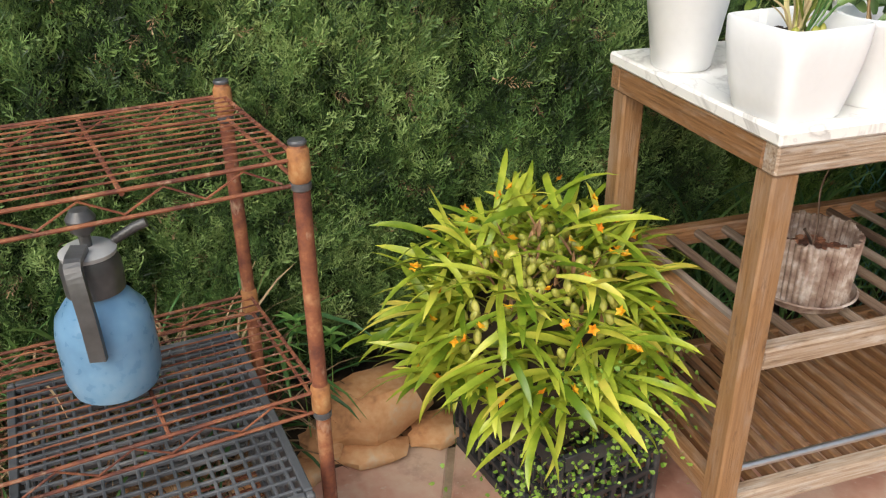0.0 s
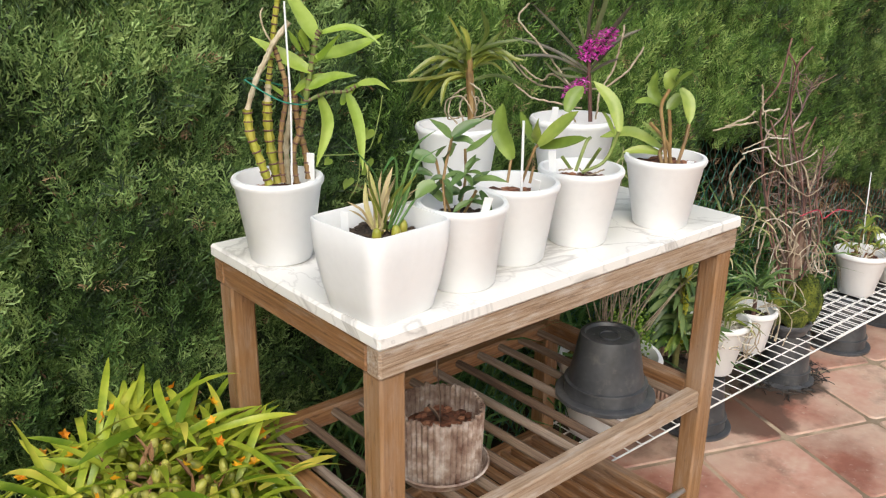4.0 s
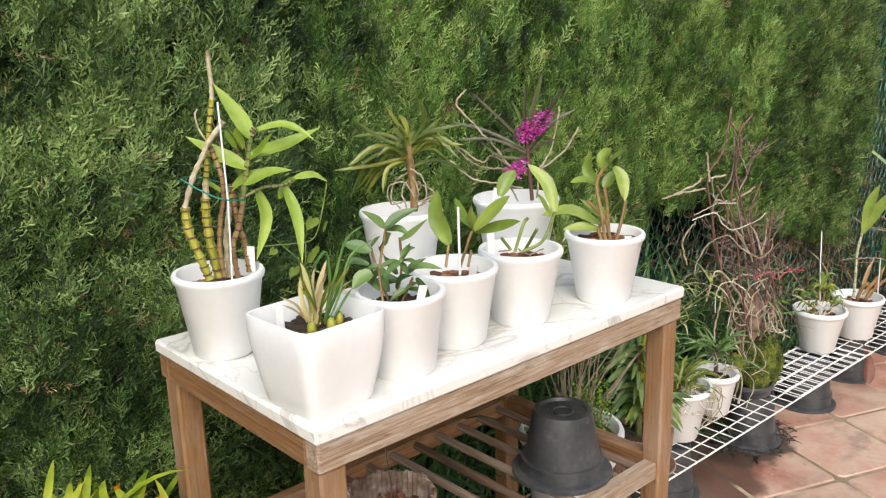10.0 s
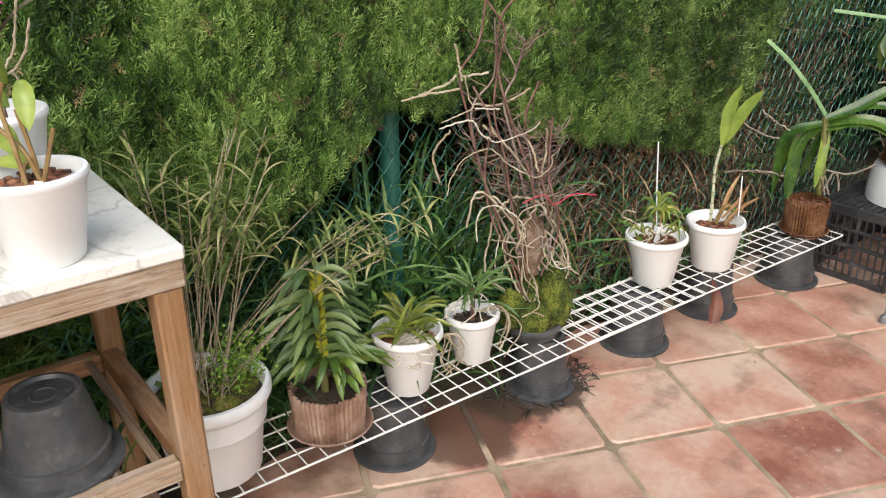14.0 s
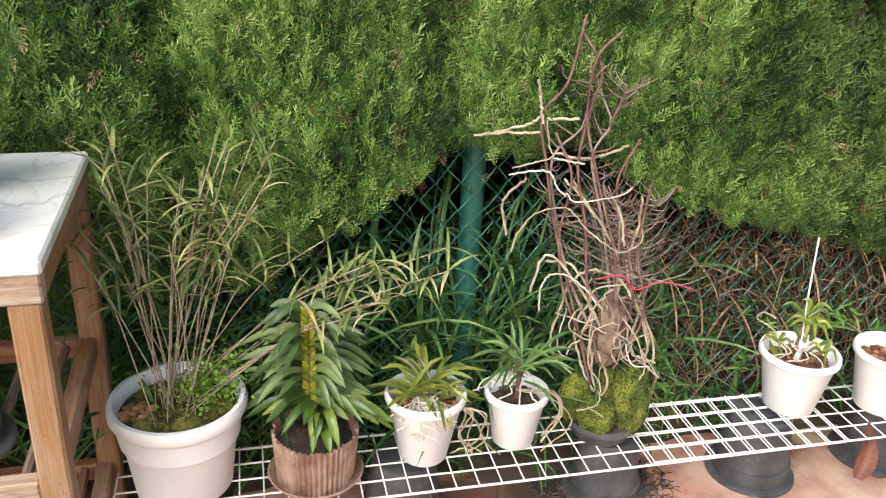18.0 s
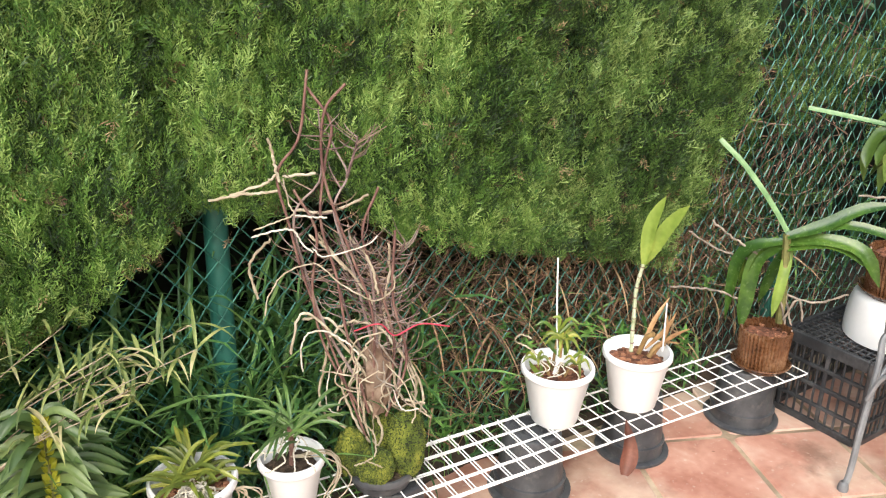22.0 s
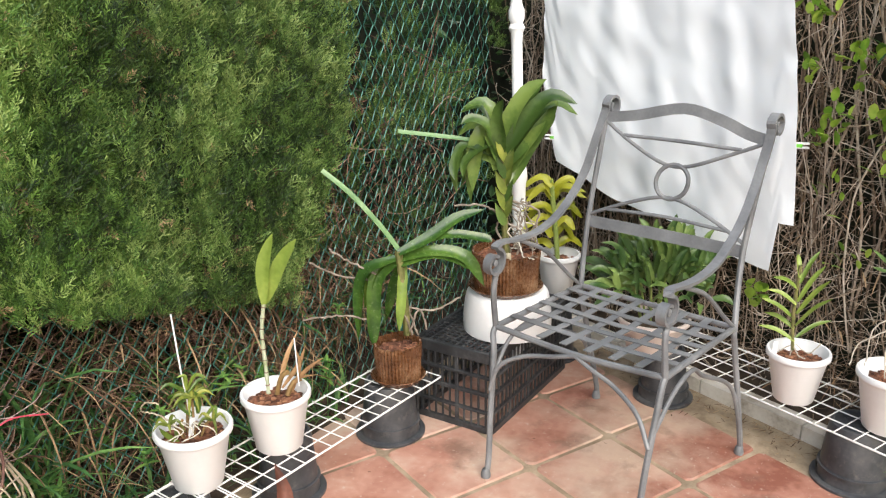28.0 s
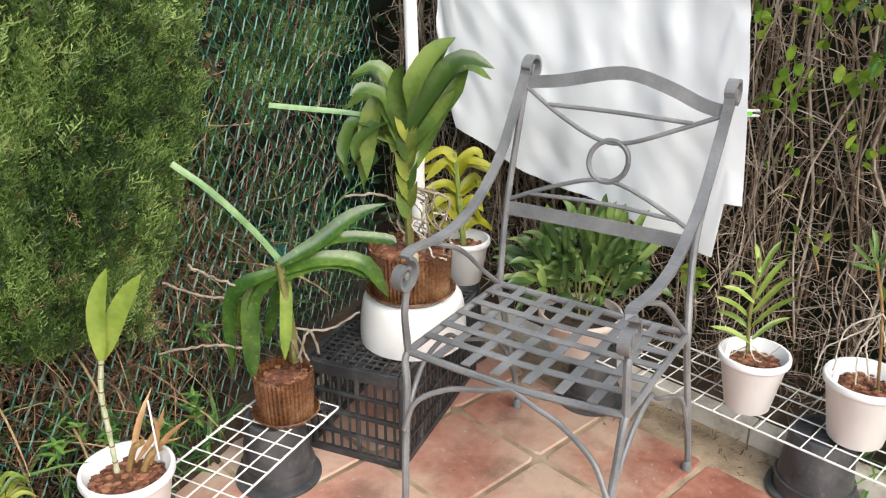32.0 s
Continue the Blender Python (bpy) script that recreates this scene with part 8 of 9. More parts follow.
leaf(yellow_vanda, [(-0.018, 0.005, 0.225), (0.02, -0.002, 0.26), (0.055, -0.008, 0.222)], 0.028, YELLEAF, "strap")
leaf(yellow_vanda, [(-0.023, -0.003, 0.195), (-0.06, -0.005, 0.235), (-0.139, -0.007, 0.157)], 0.028, YELLEAF, "strap")
leaf(yellow_vanda, [(-0.017, 0.005, 0.193), (0.015, 0.021, 0.228), (0.062, 0.037, 0.158)], 0.028, YELLEAF, "strap")
leaf(yellow_vanda, [(-0.023, 0.009, 0.153), (-0.06, 0.025, 0.17), (-0.133, 0.04, 0.129)], 0.028, YELLEAF, "strap")
leaf(yellow_vanda, [(-0.017, 0.01, 0.153), (0.037, 0.026, 0.183), (0.089, 0.042, 0.143)], 0.028, YELLEAF, "strap")

stem(fan_vanda, [(-0.016, 0, 0.142), (-0.025, 0, 0.247), (-0.022, 0, 0.385)], 0.0048, "stem", OLDSTEM)
leaf(fan_vanda, [(-0.012, -0.004, 0.181), (0.028, 0.02, 0.214), (0.07, 0.043, 0.227)], 0.0125, CATLEAF, "strap")
leaf(fan_vanda, [(-0.016, -0.006, 0.216), (0.024, -0.023, 0.278), (0.066, -0.04, 0.319)], 0.0125, CATLEAF, "strap")
leaf(fan_vanda, [(-0.018, 0.004, 0.247), (0.018, -0.008, 0.314), (0.054, -0.021, 0.36)], 0.0125, CATLEAF, "strap")
leaf(fan_vanda, [(-0.019, 0, 0.283), (0.009, 0.007, 0.346), (0.038, 0.014, 0.388)], 0.0125, CATLEAF, "strap")
leaf(fan_vanda, [(-0.018, -0.009, 0.338), (0, 0.008, 0.391), (0.021, 0.025, 0.424)], 0.0125, CATLEAF, "strap")
leaf(fan_vanda, [(-0.014, -0.004, 0.171), (-0.063, -0.006, 0.197), (-0.109, -0.007, 0.202)], 0.0125, CATLEAF, "strap")
leaf(fan_vanda, [(-0.018, -0.003, 0.206), (-0.06, 0.011, 0.228), (-0.099, 0.024, 0.23)], 0.0125, CATLEAF, "strap")
leaf(fan_vanda, [(-0.019, 0.005, 0.229), (-0.065, -0.008, 0.268), (-0.109, -0.021, 0.287)], 0.0125, CATLEAF, "strap")
leaf(fan_vanda, [(-0.02, -0.008, 0.277), (-0.06, -0.014, 0.306), (-0.096, -0.02, 0.314)], 0.0125, CATLEAF, "strap")
leaf(fan_vanda, [(-0.02, -0.002, 0.318), (-0.053, -0.022, 0.348), (-0.084, -0.042, 0.357)], 0.0125, CATLEAF, "strap")
leaf(fan_vanda, [(-0.02, -0.007, 0.353), (-0.028, 0.01, 0.391), (-0.033, 0.026, 0.408)], 0.0125, CATLEAF, "strap")
stem(fan_vanda, [(-0.018, 0.008, 0.157), (-0.054, 0.014, 0.121), (-0.06, 0.019, 0.099)], 0.0022, "root", WROOT)
stem(fan_vanda, [(-0.017, 0.019, 0.152), (-0.022, 0.017, 0.116), (-0.028, 0.015, 0.106)], 0.0022, "root", WROOT)
stem(fan_vanda, [(-0.01, -0.005, 0.163), (0.024, -0.009, 0.144), (0.051, -0.014, 0.177)], 0.0022, "root", WROOT)
stem(fan_vanda, [(-0.012, -0.008, 0.155), (0.002, -0.004, 0.129), (0.018, -0.001, 0.122)], 0.0022, "root", WROOT)

stem(rooted_vanda, [(0.025, 0, 0.129), (0.001, 0, 0.309), (-0.032, 0, 0.431)], 0.0034, "stem", CANEBR)
stem(rooted_vanda, [(-0.001, 0.001, 0.324), (-0.028, 0.001, 0.269), (-0.093, 0.001, 0.214), (-0.107, 0.002, 0.151)], 0.0025, "root", WROOT)
stem(rooted_vanda, [(-0.001, -0.006, 0.318), (0.027, 0.001, 0.28), (0.05, 0.008, 0.216), (0.073, 0.014, 0.159)], 0.0025, "root", WROOT)
stem(rooted_vanda, [(-0.003, -0.009, 0.311), (-0.017, -0.005, 0.241), (0.004, -0.001, 0.151)], 0.0025, "root", WROOT)
stem(rooted_vanda, [(-0.003, 0.015, 0.302), (0.016, 0.014, 0.206), (0.022, 0.012, 0.122)], 0.0025, "root", WROOT)
stem(rooted_vanda, [(0.001, -0.008, 0.279), (-0.028, -0.009, 0.224), (-0.023, -0.01, 0.14)], 0.0025, "root", WROOT)
stem(rooted_vanda, [(0.005, 0.012, 0.288), (0.03, -0.004, 0.216), (0.041, -0.02, 0.15)], 0.0025, "root", WROOT)
stem(rooted_vanda, [(-0, -0.015, 0.322), (-0.063, -0.007, 0.266), (-0.071, 0.001, 0.159)], 0.0025, "root", WROOT)
leaf(rooted_vanda, [(-0.029, 0.001, 0.416), (-0.061, -0.016, 0.448), (-0.092, -0.033, 0.479)], 0.0115, DARKLEAF, "strap")
leaf(rooted_vanda, [(-0.03, -0.009, 0.426), (-0.05, -0.019, 0.466), (-0.061, -0.03, 0.498)], 0.0105, DARKLEAF, "strap")
leaf(rooted_vanda, [(-0.028, 0.005, 0.422), (-0.015, 0.001, 0.457), (0.009, -0.003, 0.478)], 0.0115, DARKLEAF, "strap")
leaf(rooted_vanda, [(-0.032, 0.01, 0.428), (-0.039, 0.019, 0.471), (-0.051, 0.029, 0.498)], 0.0105, DARKLEAF, "strap")
leaf(rooted_vanda, [(-0.025, 0.01, 0.413), (0.002, -0.018, 0.443), (0.027, -0.046, 0.463)], 0.0105, DARKLEAF, "strap")
leaf(rooted_vanda, [(-0.03, -0.006, 0.415), (-0.064, -0.027, 0.427), (-0.085, -0.049, 0.438)], 0.0105, DARKLEAF, "strap")

stem(moss_pot, [(-0.032, -0.003, 0.113), (-0.1, -0.003, 0.329), (-0.148, -0.004, 0.478), (-0.174, -0.005, 0.596), (-0.192, -0.005, 0.698), (-0.149, -0.006, 0.768), (-0.129, -0.006, 0.893)], 0.0038, "dry_stem", PURPLEST)
stem(moss_pot, [(-0.025, -0.018, 0.183), (-0.067, -0.015, 0.366), (-0.085, -0.011, 0.489), (-0.113, -0.008, 0.605), (-0.102, -0.005, 0.718), (-0.089, -0.001, 0.793), (-0.132, 0.002, 0.861)], 0.0038, "dry_stem", PURPLEST)
stem(moss_pot, [(-0.016, -0.016, 0.212), (-0.014, -0.015, 0.4), (-0.049, -0.013, 0.519), (-0.08, -0.012, 0.61), (-0.106, -0.01, 0.708), (-0.101, -0.009, 0.815), (-0.061, -0.008, 0.869)], 0.0038, "dry_stem", PURPLEST)
stem(moss_pot, [(-0.002, -0.01, 0.182), (0.029, -0.005, 0.323), (0.001, 0.001, 0.458), (-0.034, 0.007, 0.573), (-0.002, 0.012, 0.668)], 0.0038, "dry_stem", PURPLEST)
stem(moss_pot, [(-0.037, -0.003, 0.171), (-0.112, -0.005, 0.328), (-0.134, -0.006, 0.456), (-0.122, -0.008, 0.58), (-0.162, -0.01, 0.668)], 0.0038, "dry_stem", PURPLEST)
stem(moss_pot, [(0.011, -0.018, 0.175), (0.054, -0.013, 0.305), (0.026, -0.008, 0.441), (0.03, -0.003, 0.585)], 0.0038, "dry_stem", PURPLEST)
stem(moss_pot, [(-0.191, 0.005, 0.661), (-0.252, 0.006, 0.654), (-0.326, 0.007, 0.64)], 0.0038, "root", ROOT)
stem(moss_pot, [(-0.195, 0.017, 0.691), (-0.221, 0.014, 0.672), (-0.287, 0.012, 0.648)], 0.0038, "root", ROOT)
stem(moss_pot, [(-0.19, -0.01, 0.683), (-0.197, -0.012, 0.732), (-0.204, -0.015, 0.77)], 0.0038, "root", ROOT)
stem(moss_pot, [(-0.183, 0.01, 0.688), (-0.123, 0.012, 0.694)], 0.0038, "root", ROOT)
stem(moss_pot, [(-0.16, 0, 0.625), (-0.094, 0.007, 0.619), (-0.022, 0.013, 0.651)], 0.0038, "root", ROOT)
stem(moss_pot, [(-0.139, 0.002, 0.574), (-0.103, -0.003, 0.545), (-0.064, -0.009, 0.503)], 0.0038, "root", ROOT)
stem(moss_pot, [(0.01, -0.013, 0.186), (-0.064, -0.015, 0.327), (-0.152, -0.017, 0.413), (-0.181, -0.019, 0.324)], 0.0038, "root", ROOT)
stem(moss_pot, [(-0.03, 0.006, 0.093), (-0.125, 0.009, 0.177), (-0.116, 0.012, 0.283), (-0.104, 0.016, 0.345)], 0.0038, "root", ROOT)
stem(moss_pot, [(0.059, 0.016, 0.162), (0.074, 0.012, 0.239), (0.009, 0.007, 0.393), (0.019, 0.003, 0.497), (0.017, -0.001, 0.559)], 0.0038, "root", ROOT)
stem(moss_pot, [(0.042, 0.007, 0.106), (0.091, 0.012, 0.199), (0.038, 0.017, 0.339)], 0.0038, "root", ROOT)
stem(moss_pot, [(-0.017, 0.013, 0.075), (-0.043, 0.01, 0.219), (-0.005, 0.008, 0.31), (-0.018, 0.006, 0.428), (-0.123, 0.004, 0.575)], 0.0038, "root", ROOT)
stem(moss_pot, [(0.005, -0.003, 0.06), (-0.036, -0.002, 0.156), (-0.025, -0.001, 0.285), (-0.066, 0.001, 0.332)], 0.0038, "root", ROOT)
stem(moss_pot, [(-0.026, -0.013, 0.061), (-0.038, -0.013, 0.059), (0.004, -0.013, 0.127), (-0.028, -0.013, 0.208)], 0.0038, "root", ROOT)
stem(moss_pot, [(-0.16, 0.007, 0.387), (-0.107, 0.011, 0.387), (-0.04, 0.016, 0.301), (0.007, 0.02, 0.194)], 0.0038, "root", ROOT)
stem(moss_pot, [(-0.053, 0.002, 0.32), (-0.081, 0, 0.247), (-0.054, -0.002, 0.153), (-0.024, -0.004, 0.1)], 0.0038, "root", ROOT)
stem(moss_pot, [(0.021, -0.006, 0.295), (0.042, -0.004, 0.214), (0.092, -0.002, 0.194)], 0.0038, "root", ROOT)
stem(moss_pot, [(-0.213, 0.012, 0.562), (-0.256, 0.005, 0.51), (-0.244, -0.002, 0.438)], 0.0038, "root", ROOT)
stem(moss_pot, [(-0.062, 0.018, 0.565), (-0.023, 0.002, 0.522), (-0.003, -0.014, 0.452)], 0.0038, "root", ROOT)
stem(moss_pot, [(-0.102, -0.007, 0.357), (-0.059, -0.005, 0.389), (0, -0.002, 0.37), (0.055, 0.001, 0.297)], 0.0038, "root", ROOT)

# ---- growth behind the fence ----
r = random.Random(61)


def grassy(name, n, area, ln, w, material, label, seed, el=(35, 85), droop=(40, 120)):
    q = random.Random(seed)
    g = Geo()
    for _ in range(n):
        x, y, z = (q.uniform(*a) for a in area)
        blade(g, (x, y, z), q.uniform(0, 360), q.uniform(*el), q.uniform(*ln), q.uniform(*w), q.uniform(*droop), 6, 0.3, "strap", q.uniform(-40, 40))
    return tagged(part(name, g, material), label, "grass", kind="stuff")


grassy("tall_grass", 900, ((1.75, 3.1), (1.6, 1.8), (0.0, 0.28)), (0.22, 0.5), (0.006, 0.015), GRASS, "lush green grass blades growing through the wire fence", 1)
grassy("tall_grass", 320, ((1.25, 2.2), (1.57, 1.68), (0.0, 0.3)), (0.18, 0.42), (0.005, 0.013), GRASS, "green grass blades at the foot of the hedge", 12)
grassy("tall_grass", 260, ((1.95, 2.75), (1.64, 1.85), (0.15, 0.5)), (0.16, 0.36), (0.005, 0.013), GRASS, "green grass climbing behind the fence post", 13)
grassy("tall_grass", 360, ((2.9, 4.9), (1.64, 1.95), (0.0, 0.3)), (0.18, 0.42), (0.005, 0.013), GRASS, "green grass blades behind the wire fence", 2)
grassy("low_weeds", 420, ((2.0, 4.0), (1.5, 1.62), (0.0, 0.06)), (0.08, 0.2), (0.005, 0.011), GRASS, "low green weeds along the patio edge", 3, (20, 80))
grassy("dry_grass", 1300, ((2.9, 4.3), (1.63, 1.8), (0.05, 0.52)), (0.12, 0.34), (0.002, 0.006), DRY, "matted dry reddish grass behind the fence", 4, (-40, 80))
grassy("dry_grass", 900, ((-0.55, 0.3), (1.47, 1.6), (0.0, 0.26)), (0.12, 0.34), (0.002, 0.006), DRY, "dry straw-coloured grass behind the rack", 5, (-10, 80))
grassy("tall_grass", 320, ((-0.5, 0.36), (1.54, 1.72), (0.0, 0.28)), (0.15, 0.42), (0.005, 0.013), GRASS, "green grass behind the rack", 6, (10, 80))

WEED = surf("broad weed leaf", [(0.05, 0.14, 0.03), (0.11, 0.25, 0.05), (0.2, 0.36, 0.08)], 0.5, 20, 80, 0, by="island", spread=0.4, leaf=0.25)
g = Geo()
q = random.Random(28)
for k in range(46):
    c = np.array([q.choice((q.uniform(1.95, 2.9), q.uniform(2.9, 4.0), q.uniform(-0.4, 0.7))), q.uniform(1.5, 1.66), q.uniform(0.06, 0.34)])
    for ring in range(2):
        for j in range(6):
            blade(g, c + (0, 0, 0.025 * ring), j * 60 + q.uniform(-15, 15), q.uniform(0, 35), q.uniform(0.02, 0.045), q.uniform(0.008, 0.014), 40, 3, 0.25, "lance")
    tube(g, [c + (0, 0, 0.025), c * (1, 1, 0) + (q.gauss(0, 0.02), 0, 0.0)], 0.0012, 4, False)
tagged(part("broad_weeds", g, WEED), "whorled green weeds growing through the fence", "weeds", kind="stuff")
g = Geo()
q = random.Random(8)
for k in range(1100):
    x = q.uniform(2.85, 4.75)
    b = np.array([x, q.uniform(1.63, 1.8), q.uniform(0.02, 0.62 + 0.5 * max(0, x - 3.8))])
    d = np.array([q.gauss(0, 0.6), q.gauss(0, 0.1), q.gauss(0.1, 0.6)])
    d /= np.linalg.norm(d)
    ln = q.uniform(0.1, 0.32)
    tube(g, smooth_path([b, b + d * ln * 0.5 + (q.gauss(0, 0.015), 0, q.gauss(0, 0.015)), b + d * ln], 5), q.uniform(0.0008, 0.0022), 4, False)
DEADTW = surf("reddish dead twig", [(0.05, 0.026, 0.018), (0.15, 0.078, 0.052), (0.33, 0.22, 0.155)], 0.8, 20, 120, 0.3, by="island", spread=0.4)
tagged(part("dead_twigs", g, DEADTW), "tangle of dead brown twigs under the hedge", "twigs", kind="stuff")

# leafy shrub behind the corner
SHRUB = surf("shrub leaf", [(0.018, 0.05, 0.018), (0.045, 0.11, 0.035), (0.1, 0.19, 0.06)], 0.45, 12, 80, 0, by="island", spread=0.4, leaf=0.2)
g = Geo()
rr = np.random.default_rng(22)
tv = np.array([(0, 0, 0), (0.4, 0.22, 0.05), (0.75, 0.17, 0.03), (1.0, 0, -0.05), (0.75, -0.17, 0.03), (0.4, -0.22, 0.05)]) * 0.05
n = 5200
loc = np.stack([rr.uniform(1.7, 5.6, n), rr.uniform(1.78, 2.1, n), 1.9 * rr.random(n) ** 1.3], 1)
scatter(g, tv, np.array([[0, 1, 2, 3], [0, 3, 4, 5]]), frames_for(np.tile((0, -0.5, 0.2), (n, 1)), rr, 0.7) * rr.uniform(0.5, 1.3, n)[:, None, None], loc)
tagged(part("shrub_leaves", g, SHRUB), "dark leafy undergrowth behind the wire fence", "shrub", kind="stuff")

# flat near-black wall added behind the undergrowth in place of its deep shade
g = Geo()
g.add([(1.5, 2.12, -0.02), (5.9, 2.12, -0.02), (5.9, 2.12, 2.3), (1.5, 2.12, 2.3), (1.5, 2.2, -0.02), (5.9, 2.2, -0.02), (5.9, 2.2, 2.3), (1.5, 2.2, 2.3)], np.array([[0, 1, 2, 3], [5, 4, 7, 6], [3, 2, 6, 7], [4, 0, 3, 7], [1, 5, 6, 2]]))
tagged(part("backdrop", g, HEDGE_IN), "near-black wall that stands in for shade behind the fence", "backdrop", kind="structure")

# ---- dry creeper on the second fence ----
VINE = surf("dry vine", [(0.13, 0.09, 0.06), (0.29, 0.215, 0.155), (0.43, 0.35, 0.27), (0.54, 0.47, 0.39)], 0.85, 16, 110, 0.4, by="island", spread=0.35)
creeper = thing("dry_creeper", pose(0, 0, 0), "thick mat of dry brown creeper stems with a few green shoots", "creeper", kind="structure")
g = Geo()
q = random.Random(19)


def on_wall(y, z, d):
    return np.array([wall_x(y) + max(d, 0.0) * 0.95, y - d * 0.3, z])


for k in range(300):
    y, z, d = q.uniform(-0.9, 1.75), q.uniform(0.02, 0.5), q.uniform(0.0, 0.22)
    p = [on_wall(y, z, d)]
    for j in range(7):
        y += q.gauss(0.008, 0.034)
        z += q.uniform(0.1, 0.26)
        d = min(0.26, max(-0.02, d + q.gauss(0, 0.025)))
        p.append(on_wall(y, z, d))
    tube(g, smooth_path(p, 22), q.choice((0.0012, 0.0016, 0.0022, 0.003, 0.0042)), 5, False)
part("upright_stems", g, VINE, creeper)
g = Geo()
for k in range(7600):
    b = on_wall(q.uniform(-0.9, 1.7), q.uniform(0.03, 1.7), q.uniform(0.0, 0.16))
    d = np.array([q.gauss(0, 0.35), q.gauss(0, 0.7), q.gauss(0, 0.7)])
    d /= np.linalg.norm(d)
    ln = q.uniform(0.04, 0.19)
    twig = smooth_path([b, b + d * ln * 0.5 + np.array([q.gauss(0, 0.012), q.gauss(0, 0.012), q.gauss(0, 0.015)]), b + d * ln], 4)
    twig[:, 0] = np.maximum(twig[:, 0], wall_x(twig[:, 1]) - 0.015)
    tube(g, twig, q.uniform(0.0006, 0.0016), 3, False)
part("cross_twigs", g, VINE, creeper)
# flat sheet behind the stems, coloured near-black as the shade between them
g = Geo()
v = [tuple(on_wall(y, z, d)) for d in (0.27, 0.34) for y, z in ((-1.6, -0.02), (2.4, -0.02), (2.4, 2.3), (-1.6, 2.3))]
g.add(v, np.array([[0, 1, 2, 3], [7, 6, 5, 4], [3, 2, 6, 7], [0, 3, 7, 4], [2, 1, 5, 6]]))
leafy = Geo()
for k in range(2600):
    blade(leafy, on_wall(q.uniform(-0.9, 1.6), q.uniform(0.02, 1.6), q.uniform(0.03, 0.2)), q.uniform(0, 360), q.uniform(-70, 60), q.uniform(0.05, 0.16), q.uniform(0.002, 0.006), q.uniform(10, 80), 4, 0.3, "strap")
tagged(part("dry_leaves", leafy, DRY, creeper, "matted dry grass and leaves"), kind="stuff")
part("inner_thicket", g, HEDGE_IN, creeper, "near-black sheet that stands in for shade in the thicket")
SHOOT = surf("young shoot leaf", [(0.14, 0.28, 0.03), (0.27, 0.46, 0.05), (0.42, 0.6, 0.1)], 0.4, 20, 80, 0, by="island", spread=0.4, leaf=0.25)
g = Geo()
for cy, cz, n, w in ((0.33, 0.92, 6, 0.024), (0.2, 0.93, 7, 0.026), (0.12, 0.97, 6, 0.024), (0.05, 0.84, 7, 0.026), (0.36, 0.86, 5, 0.02), (0.3, 0.70, 4, 0.014), (0.02, 0.50, 6, 0.02), (0.0, 1.0, 5, 0.024), (0.5, 0.35, 8, 0.03), (-0.1, 0.9, 8, 0.024), (0.4, 1.05, 6, 0.022), (0.15, 1.1, 7, 0.022), (-0.05, 0.66, 5, 0.02), (0.25, 0.56, 4, 0.016), (0.18, 0.8, 5, 0.018), (-0.2, 0.4, 6, 0.022), (0.28, 1.08, 8, 0.026), (0.1, 1.2, 9, 0.026), (-0.02, 1.12, 8, 0.026), (0.42, 1.2, 8, 0.024), (-0.12, 1.05, 7, 0.026), (0.22, 1.28, 8, 0.024)):
    for k in range(int(n * 2.2)):
        c = on_wall(cy + q.gauss(0, 0.032), cz + q.gauss(0, 0.028), 0.0) - (q.uniform(0.02, 0.06), 0, 0)
        blade(g, c, q.uniform(110, 250), q.uniform(20, 85), q.uniform(0.03, 0.05), w, 40, 4, 0.25, "oval")
part("green_shoots", g, SHOOT, creeper, "fresh green leaf shoots", smooth=True)
g = Geo()
for k in range(300):
    y = q.uniform(-0.7, 0.5)
    zz = q.choice((q.uniform(0.0, 0.15), q.uniform(0.95, 1.25)))
    if y > (0.15 if zz < 0.2 else 0.2):
        continue
    blade(g, on_wall(y, zz, 0.0) - (q.uniform(-0.03, 0.04), 0, 0), q.uniform(110, 260), q.uniform(-5, 75), q.uniform(0.12, 0.3), q.uniform(0.006, 0.013), q.uniform(30, 110), 6, 0.3, "strap")
part("grass_tufts", g, GRASS, creeper, "green grass tufts")

# ---- stones at the bed's edge ----
for (x, y, z), s, a in (((0.53, 1.575, 0.085), (0.125, 0.075, 0.085), 12), ((0.42, 1.56, 0.03), (0.06, 0.05, 0.05), 40), ((0.50, 1.52, 0.02), (0.08, 0.045, 0.03), -10), ((0.66, 1.54, 0.02), (0.07, 0.05, 0.035), 5), ((0.36, 1.50, 0.01), (0.05, 0.04, 0.03), 30), ((0.27, 1.53, 0.02), (0.07, 0.05, 0.04), 70), ((0.10, 1.53, 0.02), (0.09, 0.05, 0.045), 10)):
    g = Geo()
    blob(g, (x * 0, y * 0, 0), s, 9, 14, 0.35)
    v = g.v[0]
    v[:, 2] = np.clip(v[:, 2], -s[2] * 0.7, s[2] * 0.72)
    st = part("edging_stone", g, STONE, smooth=True, m=pose(x, y, z, 0, 0, a))
    tagged(st, "rough ochre edging stone between patio and hedge", "stone", "edging stones")

# ---- spray bottle on the rack ----
BLUE = surf("blue translucent plastic", [(0.1, 0.23, 0.38), (0.17, 0.33, 0.5), (0.28, 0.44, 0.58)], 0.3, 8, 60, 0.03, leaf=0.15)
GREYP = surf("grey plastic", [(0.3, 0.3, 0.3), (0.42, 0.42, 0.41)], 0.45, 20, 90, 0.1)
DARKG = surf("dark grey plastic", [(0.03, 0.03, 0.03), (0.06, 0.06, 0.06), (0.1, 0.1, 0.1)], 0.35, 20, 90, 0.1)
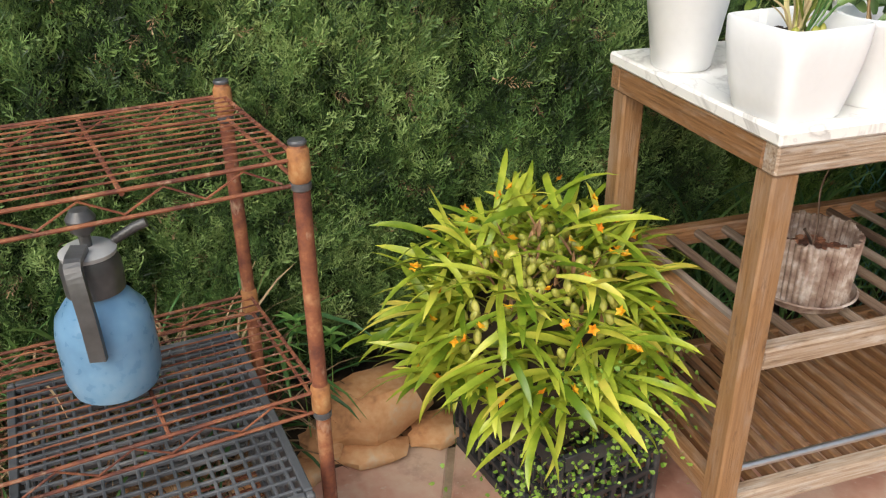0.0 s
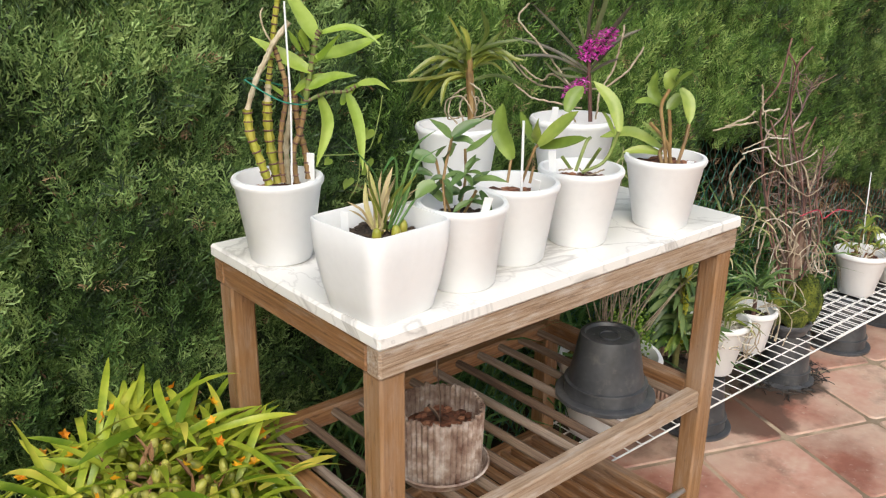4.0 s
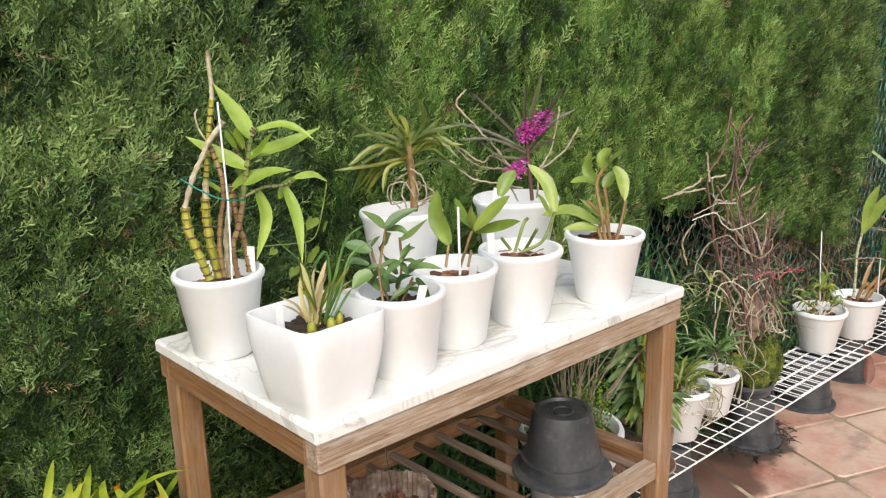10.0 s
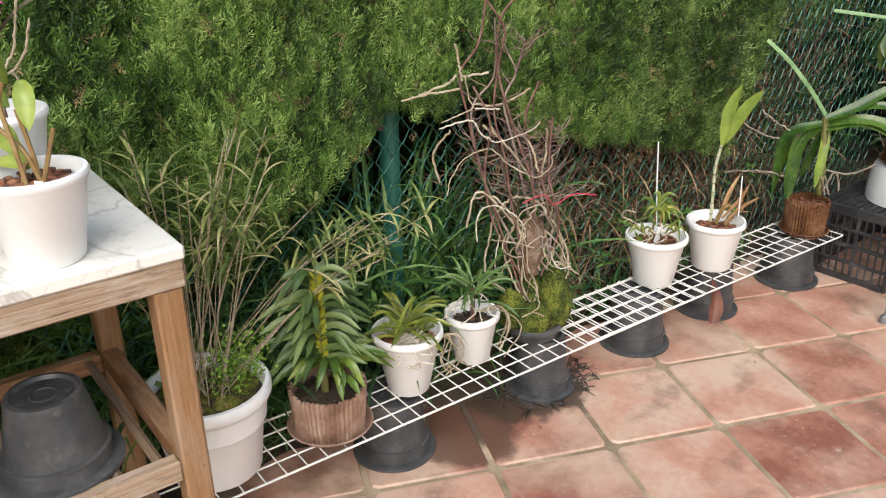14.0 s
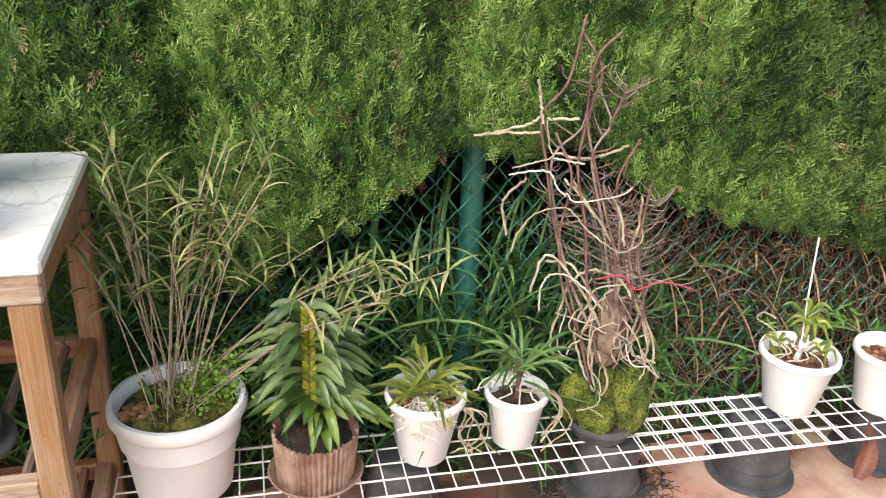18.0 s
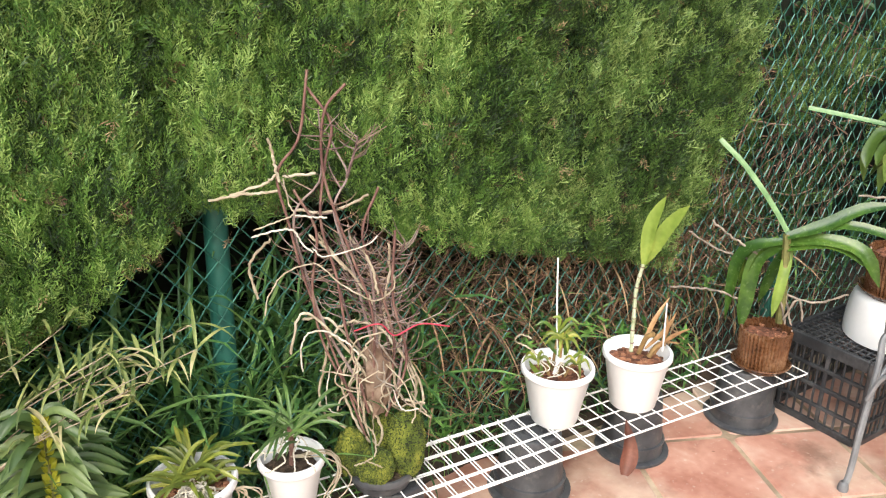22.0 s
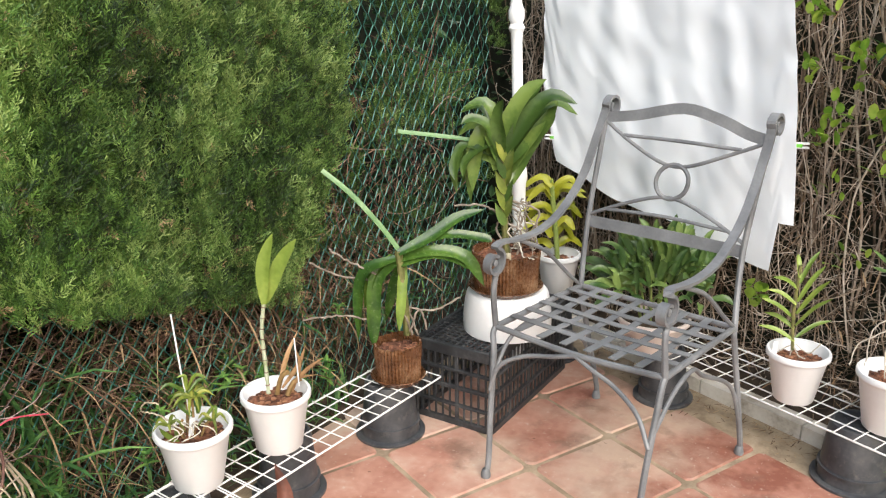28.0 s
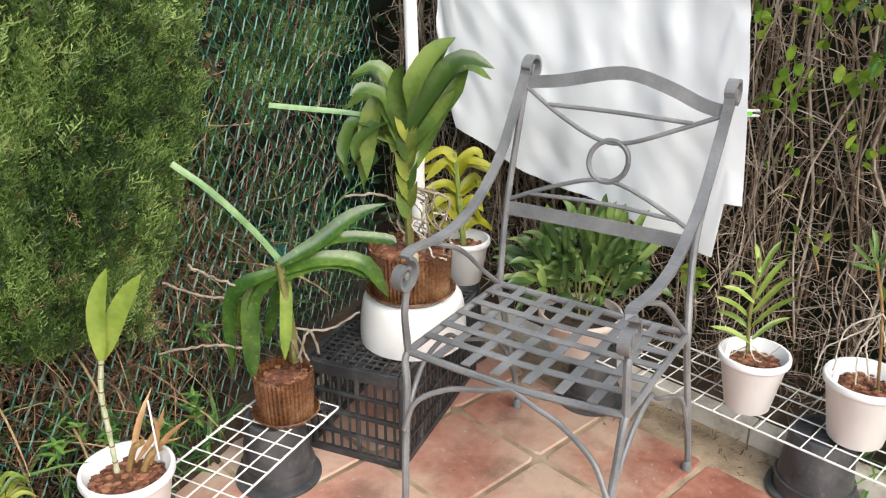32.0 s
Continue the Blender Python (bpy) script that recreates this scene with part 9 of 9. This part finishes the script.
spray = thing("spray_bottle", pose(0.104, 1.2, 0.5005, 0, 0, -12) @ Matrix.Scale(0.92, 4), "blue pressure spray bottle with a dark grey trigger handle", "spray bottle")
g = Geo()
lathe(g, [(0.0, 0.0), (0.05, 0.0), (0.06, 0.006), (0.067, 0.03), (0.067, 0.1), (0.062, 0.125), (0.045, 0.148), (0.036, 0.158), (0.034, 0.17), (0.0, 0.17)], 36)
part("tank", g, BLUE, spray, "blue translucent tank", smooth=True)
g = Geo()
lathe(g, [(0.03, 0.16), (0.04, 0.162), (0.041, 0.2), (0.036, 0.215), (0.0, 0.216)], 28)
part("collar", g, DARKG, spray, smooth=True)
g = Geo()
lathe(g, [(0.0, 0.216), (0.037, 0.216), (0.038, 0.222), (0.03, 0.228), (0.0, 0.229)], 28)
part("cap", g, GREYP, spray, "light grey cap", smooth=True)
g = Geo()
lathe(g, [(0.008, 0.22), (0.008, 0.245), (0.016, 0.252), (0.02, 0.27), (0.012, 0.282), (0.0, 0.283)], 18)
part("pump_knob", g, DARKG, spray, smooth=True)
g = Geo()
flatbar(g, smooth_path([(-0.002, -0.02, 0.235), (-0.002, -0.055, 0.228), (0.004, -0.07, 0.2), (0.01, -0.078, 0.15), (0.012, -0.08, 0.095)], 20), 0.022, 0.01, (1, 0, 0))
part("lever", g, DARKG, spray, "long dark grey lever")
g = Geo()
tube(g, [(0.03, 0.02, 0.225), (0.06, 0.03, 0.24), (0.075, 0.032, 0.245)], 0.007, 10)
part("nozzle", g, DARKG, spray, smooth=True)
crate(pose(-0.022, 0.965, 0.1375, 0, 0, 8.1), 0.36, 0.45, 0.262, "dark grey lattice crate upside down on the lowest rack shelf", True, CRATEG)

# ---- pegs, line, debris ----
line = Geo()
tube(line, smooth_path([(4.63, 1.334, 2.08), (4.87, 1.0, 2.06), (4.66, 0.2, 2.06), (4.4, -0.8, 2.1)], 20), 0.0025, 6)
tagged(part("clothes_line", line, WIREW, smooth=True), "thin white cord stretched over the patio", "cord")
PEGG = surf("green peg pad", [(0.15, 0.6, 0.05), (0.25, 0.75, 0.1)], 0.5, 30, 90, 0)
for p, a in (((4.90, 1.30, 0.748), 10), ((4.70, 0.425, 0.838), 200)):
    peg = thing("clothes_peg", pose(*p, 0, 0, a), "white clothes peg with green pads on the sheet", "peg", "clothes pegs")
    for s in (-1, 1):
        part("peg_arm", bar(Geo(), -0.006, 0.006, -0.03, 0.03, s * 0.006 - 0.003, s * 0.006 + 0.003, 0.002), WHITE, peg)
    part("peg_pad", bar(Geo(), -0.0065, 0.0065, -0.012, 0.012, -0.0075, 0.0075, 0.003), PEGG, peg, "green pad")
SHARD = surf("red brown bract", [(0.06, 0.02, 0.014), (0.14, 0.05, 0.032), (0.25, 0.12, 0.08)], 0.5, 16, 80, 0.2)
g = Geo()
ribbon(g, [(0, 0, 0.0), (0.012, 0.02, 0.06), (0.0, 0.04, 0.135)], 0.042, "lance", 10, 0.5)
tagged(part("dry_bract", g, SHARD, smooth=True, m=pose(3.40, 1.235, 0.052, 0, 0, -30)), "dry reddish leaf bract hanging from the wire shelf", "dry leaf")
WET = surf("black root litter", [(0.006, 0.006, 0.006), (0.02, 0.017, 0.014), (0.05, 0.04, 0.03)], 0.6, 40, 160, 0.6, by="island", spread=0.3)
g = Geo()
q = random.Random(41)
for k in range(420):
    a, s = q.uniform(0, 6.283), math.sqrt(q.random())
    b = np.array([2.80 + 0.17 * s * math.cos(a) + 0.03, 1.37 + 0.11 * s * math.sin(a), 0.003 + 0.012 * (1 - s) * q.random()])
    d = np.array([q.gauss(0, 1), q.gauss(0, 1), 0.0])
    d = d / np.linalg.norm(d) * q.uniform(0.006, 0.02)
    tube(g, smooth_path([b, b + d + (0, 0, 0.004), b + 2 * d], 4), q.uniform(0.0008, 0.002), 4, False)
tagged(part("root_litter", g, WET), "black wet root litter spilled on the tiles", "litter", kind="stuff")
g = Geo()
for k in range(420):
    y = q.uniform(-0.3, 1.05)
    p = (wall_x(y) - 0.155 - abs(q.gauss(0, 0.06)), y, 0.002)
    blade(g, p, q.uniform(0, 360), q.uniform(0, 12), q.uniform(0.01, 0.04), q.uniform(0.001, 0.004), 10, 3, 0.2, "lance")
for k in range(70):
    p = (q.uniform(0.3, 4.3), q.uniform(-0.2, 1.45), 0.002)
    blade(g, p, q.uniform(0, 360), q.uniform(0, 15), q.uniform(0.006, 0.022), q.uniform(0.001, 0.004), 20, 3, 0.2, "lance")
tagged(part("leaf_litter", g, DRY), "bits of dry leaf and twig on the tiles", "litter", kind="stuff")
# small things caught in the hedge
g = Geo()
blob(g, (0, 0, 0), (0.009, 0.009, 0.011), 7, 10, 0.25)
part("cypress_cone", g, TWIG, hedge, "round brown cypress cone", smooth=True, m=pose(1.10, 1.47, 1.365))

# vine with heart-shaped leaves between the table pots and the hedge
vine = thing("ivy_vine", pose(1.24, 1.478, 0.8), "thin vine with heart-shaped green leaves hanging from the hedge", "vine")
stem(vine, [(-0.12, 0.02, 0.13), (-0.06, -0.005, 0.135), (0.0, -0.01, 0.13), (0.04, -0.01, 0.135), (0.07, 0.0, 0.19), (0.1, 0.03, 0.22)], 0.0011, "tendril", CANEGR)
stem(vine, [(0.02, -0.01, 0.13), (0.01, -0.015, 0.08), (-0.01, -0.015, 0.05)], 0.001, "tendril", CANEGR)
for x, y, z, s, a in ((0.026, -0.02, 0.165, 0.034, 20), (0.022, -0.022, 0.105, 0.04, -25), (-0.018, -0.02, 0.083, 0.03, 10), (-0.05, -0.01, 0.125, 0.02, 40), (0.062, -0.01, 0.15, 0.022, -50)):
    ring = [(math.sin(t) ** 3, (13 * math.cos(t) - 5 * math.cos(2 * t) - 2 * math.cos(3 * t) - math.cos(4 * t)) / 16) for t in np.linspace(0, 6.283, 25)[:-1]]
    g = Geo()
    v = [(0, -0.012 * 0, 0)] + [(u * s * 0.5, -0.12 * s * abs(u), w * s * 0.5) for u, w in ring]
    g.add(v, np.array([[0, 1 + k, 1 + (k + 1) % 24] for k in range(24)]))
    part("heart_leaf", g, PLEAF, vine, smooth=True, m=pose(x, y, z, 20, a, 15))
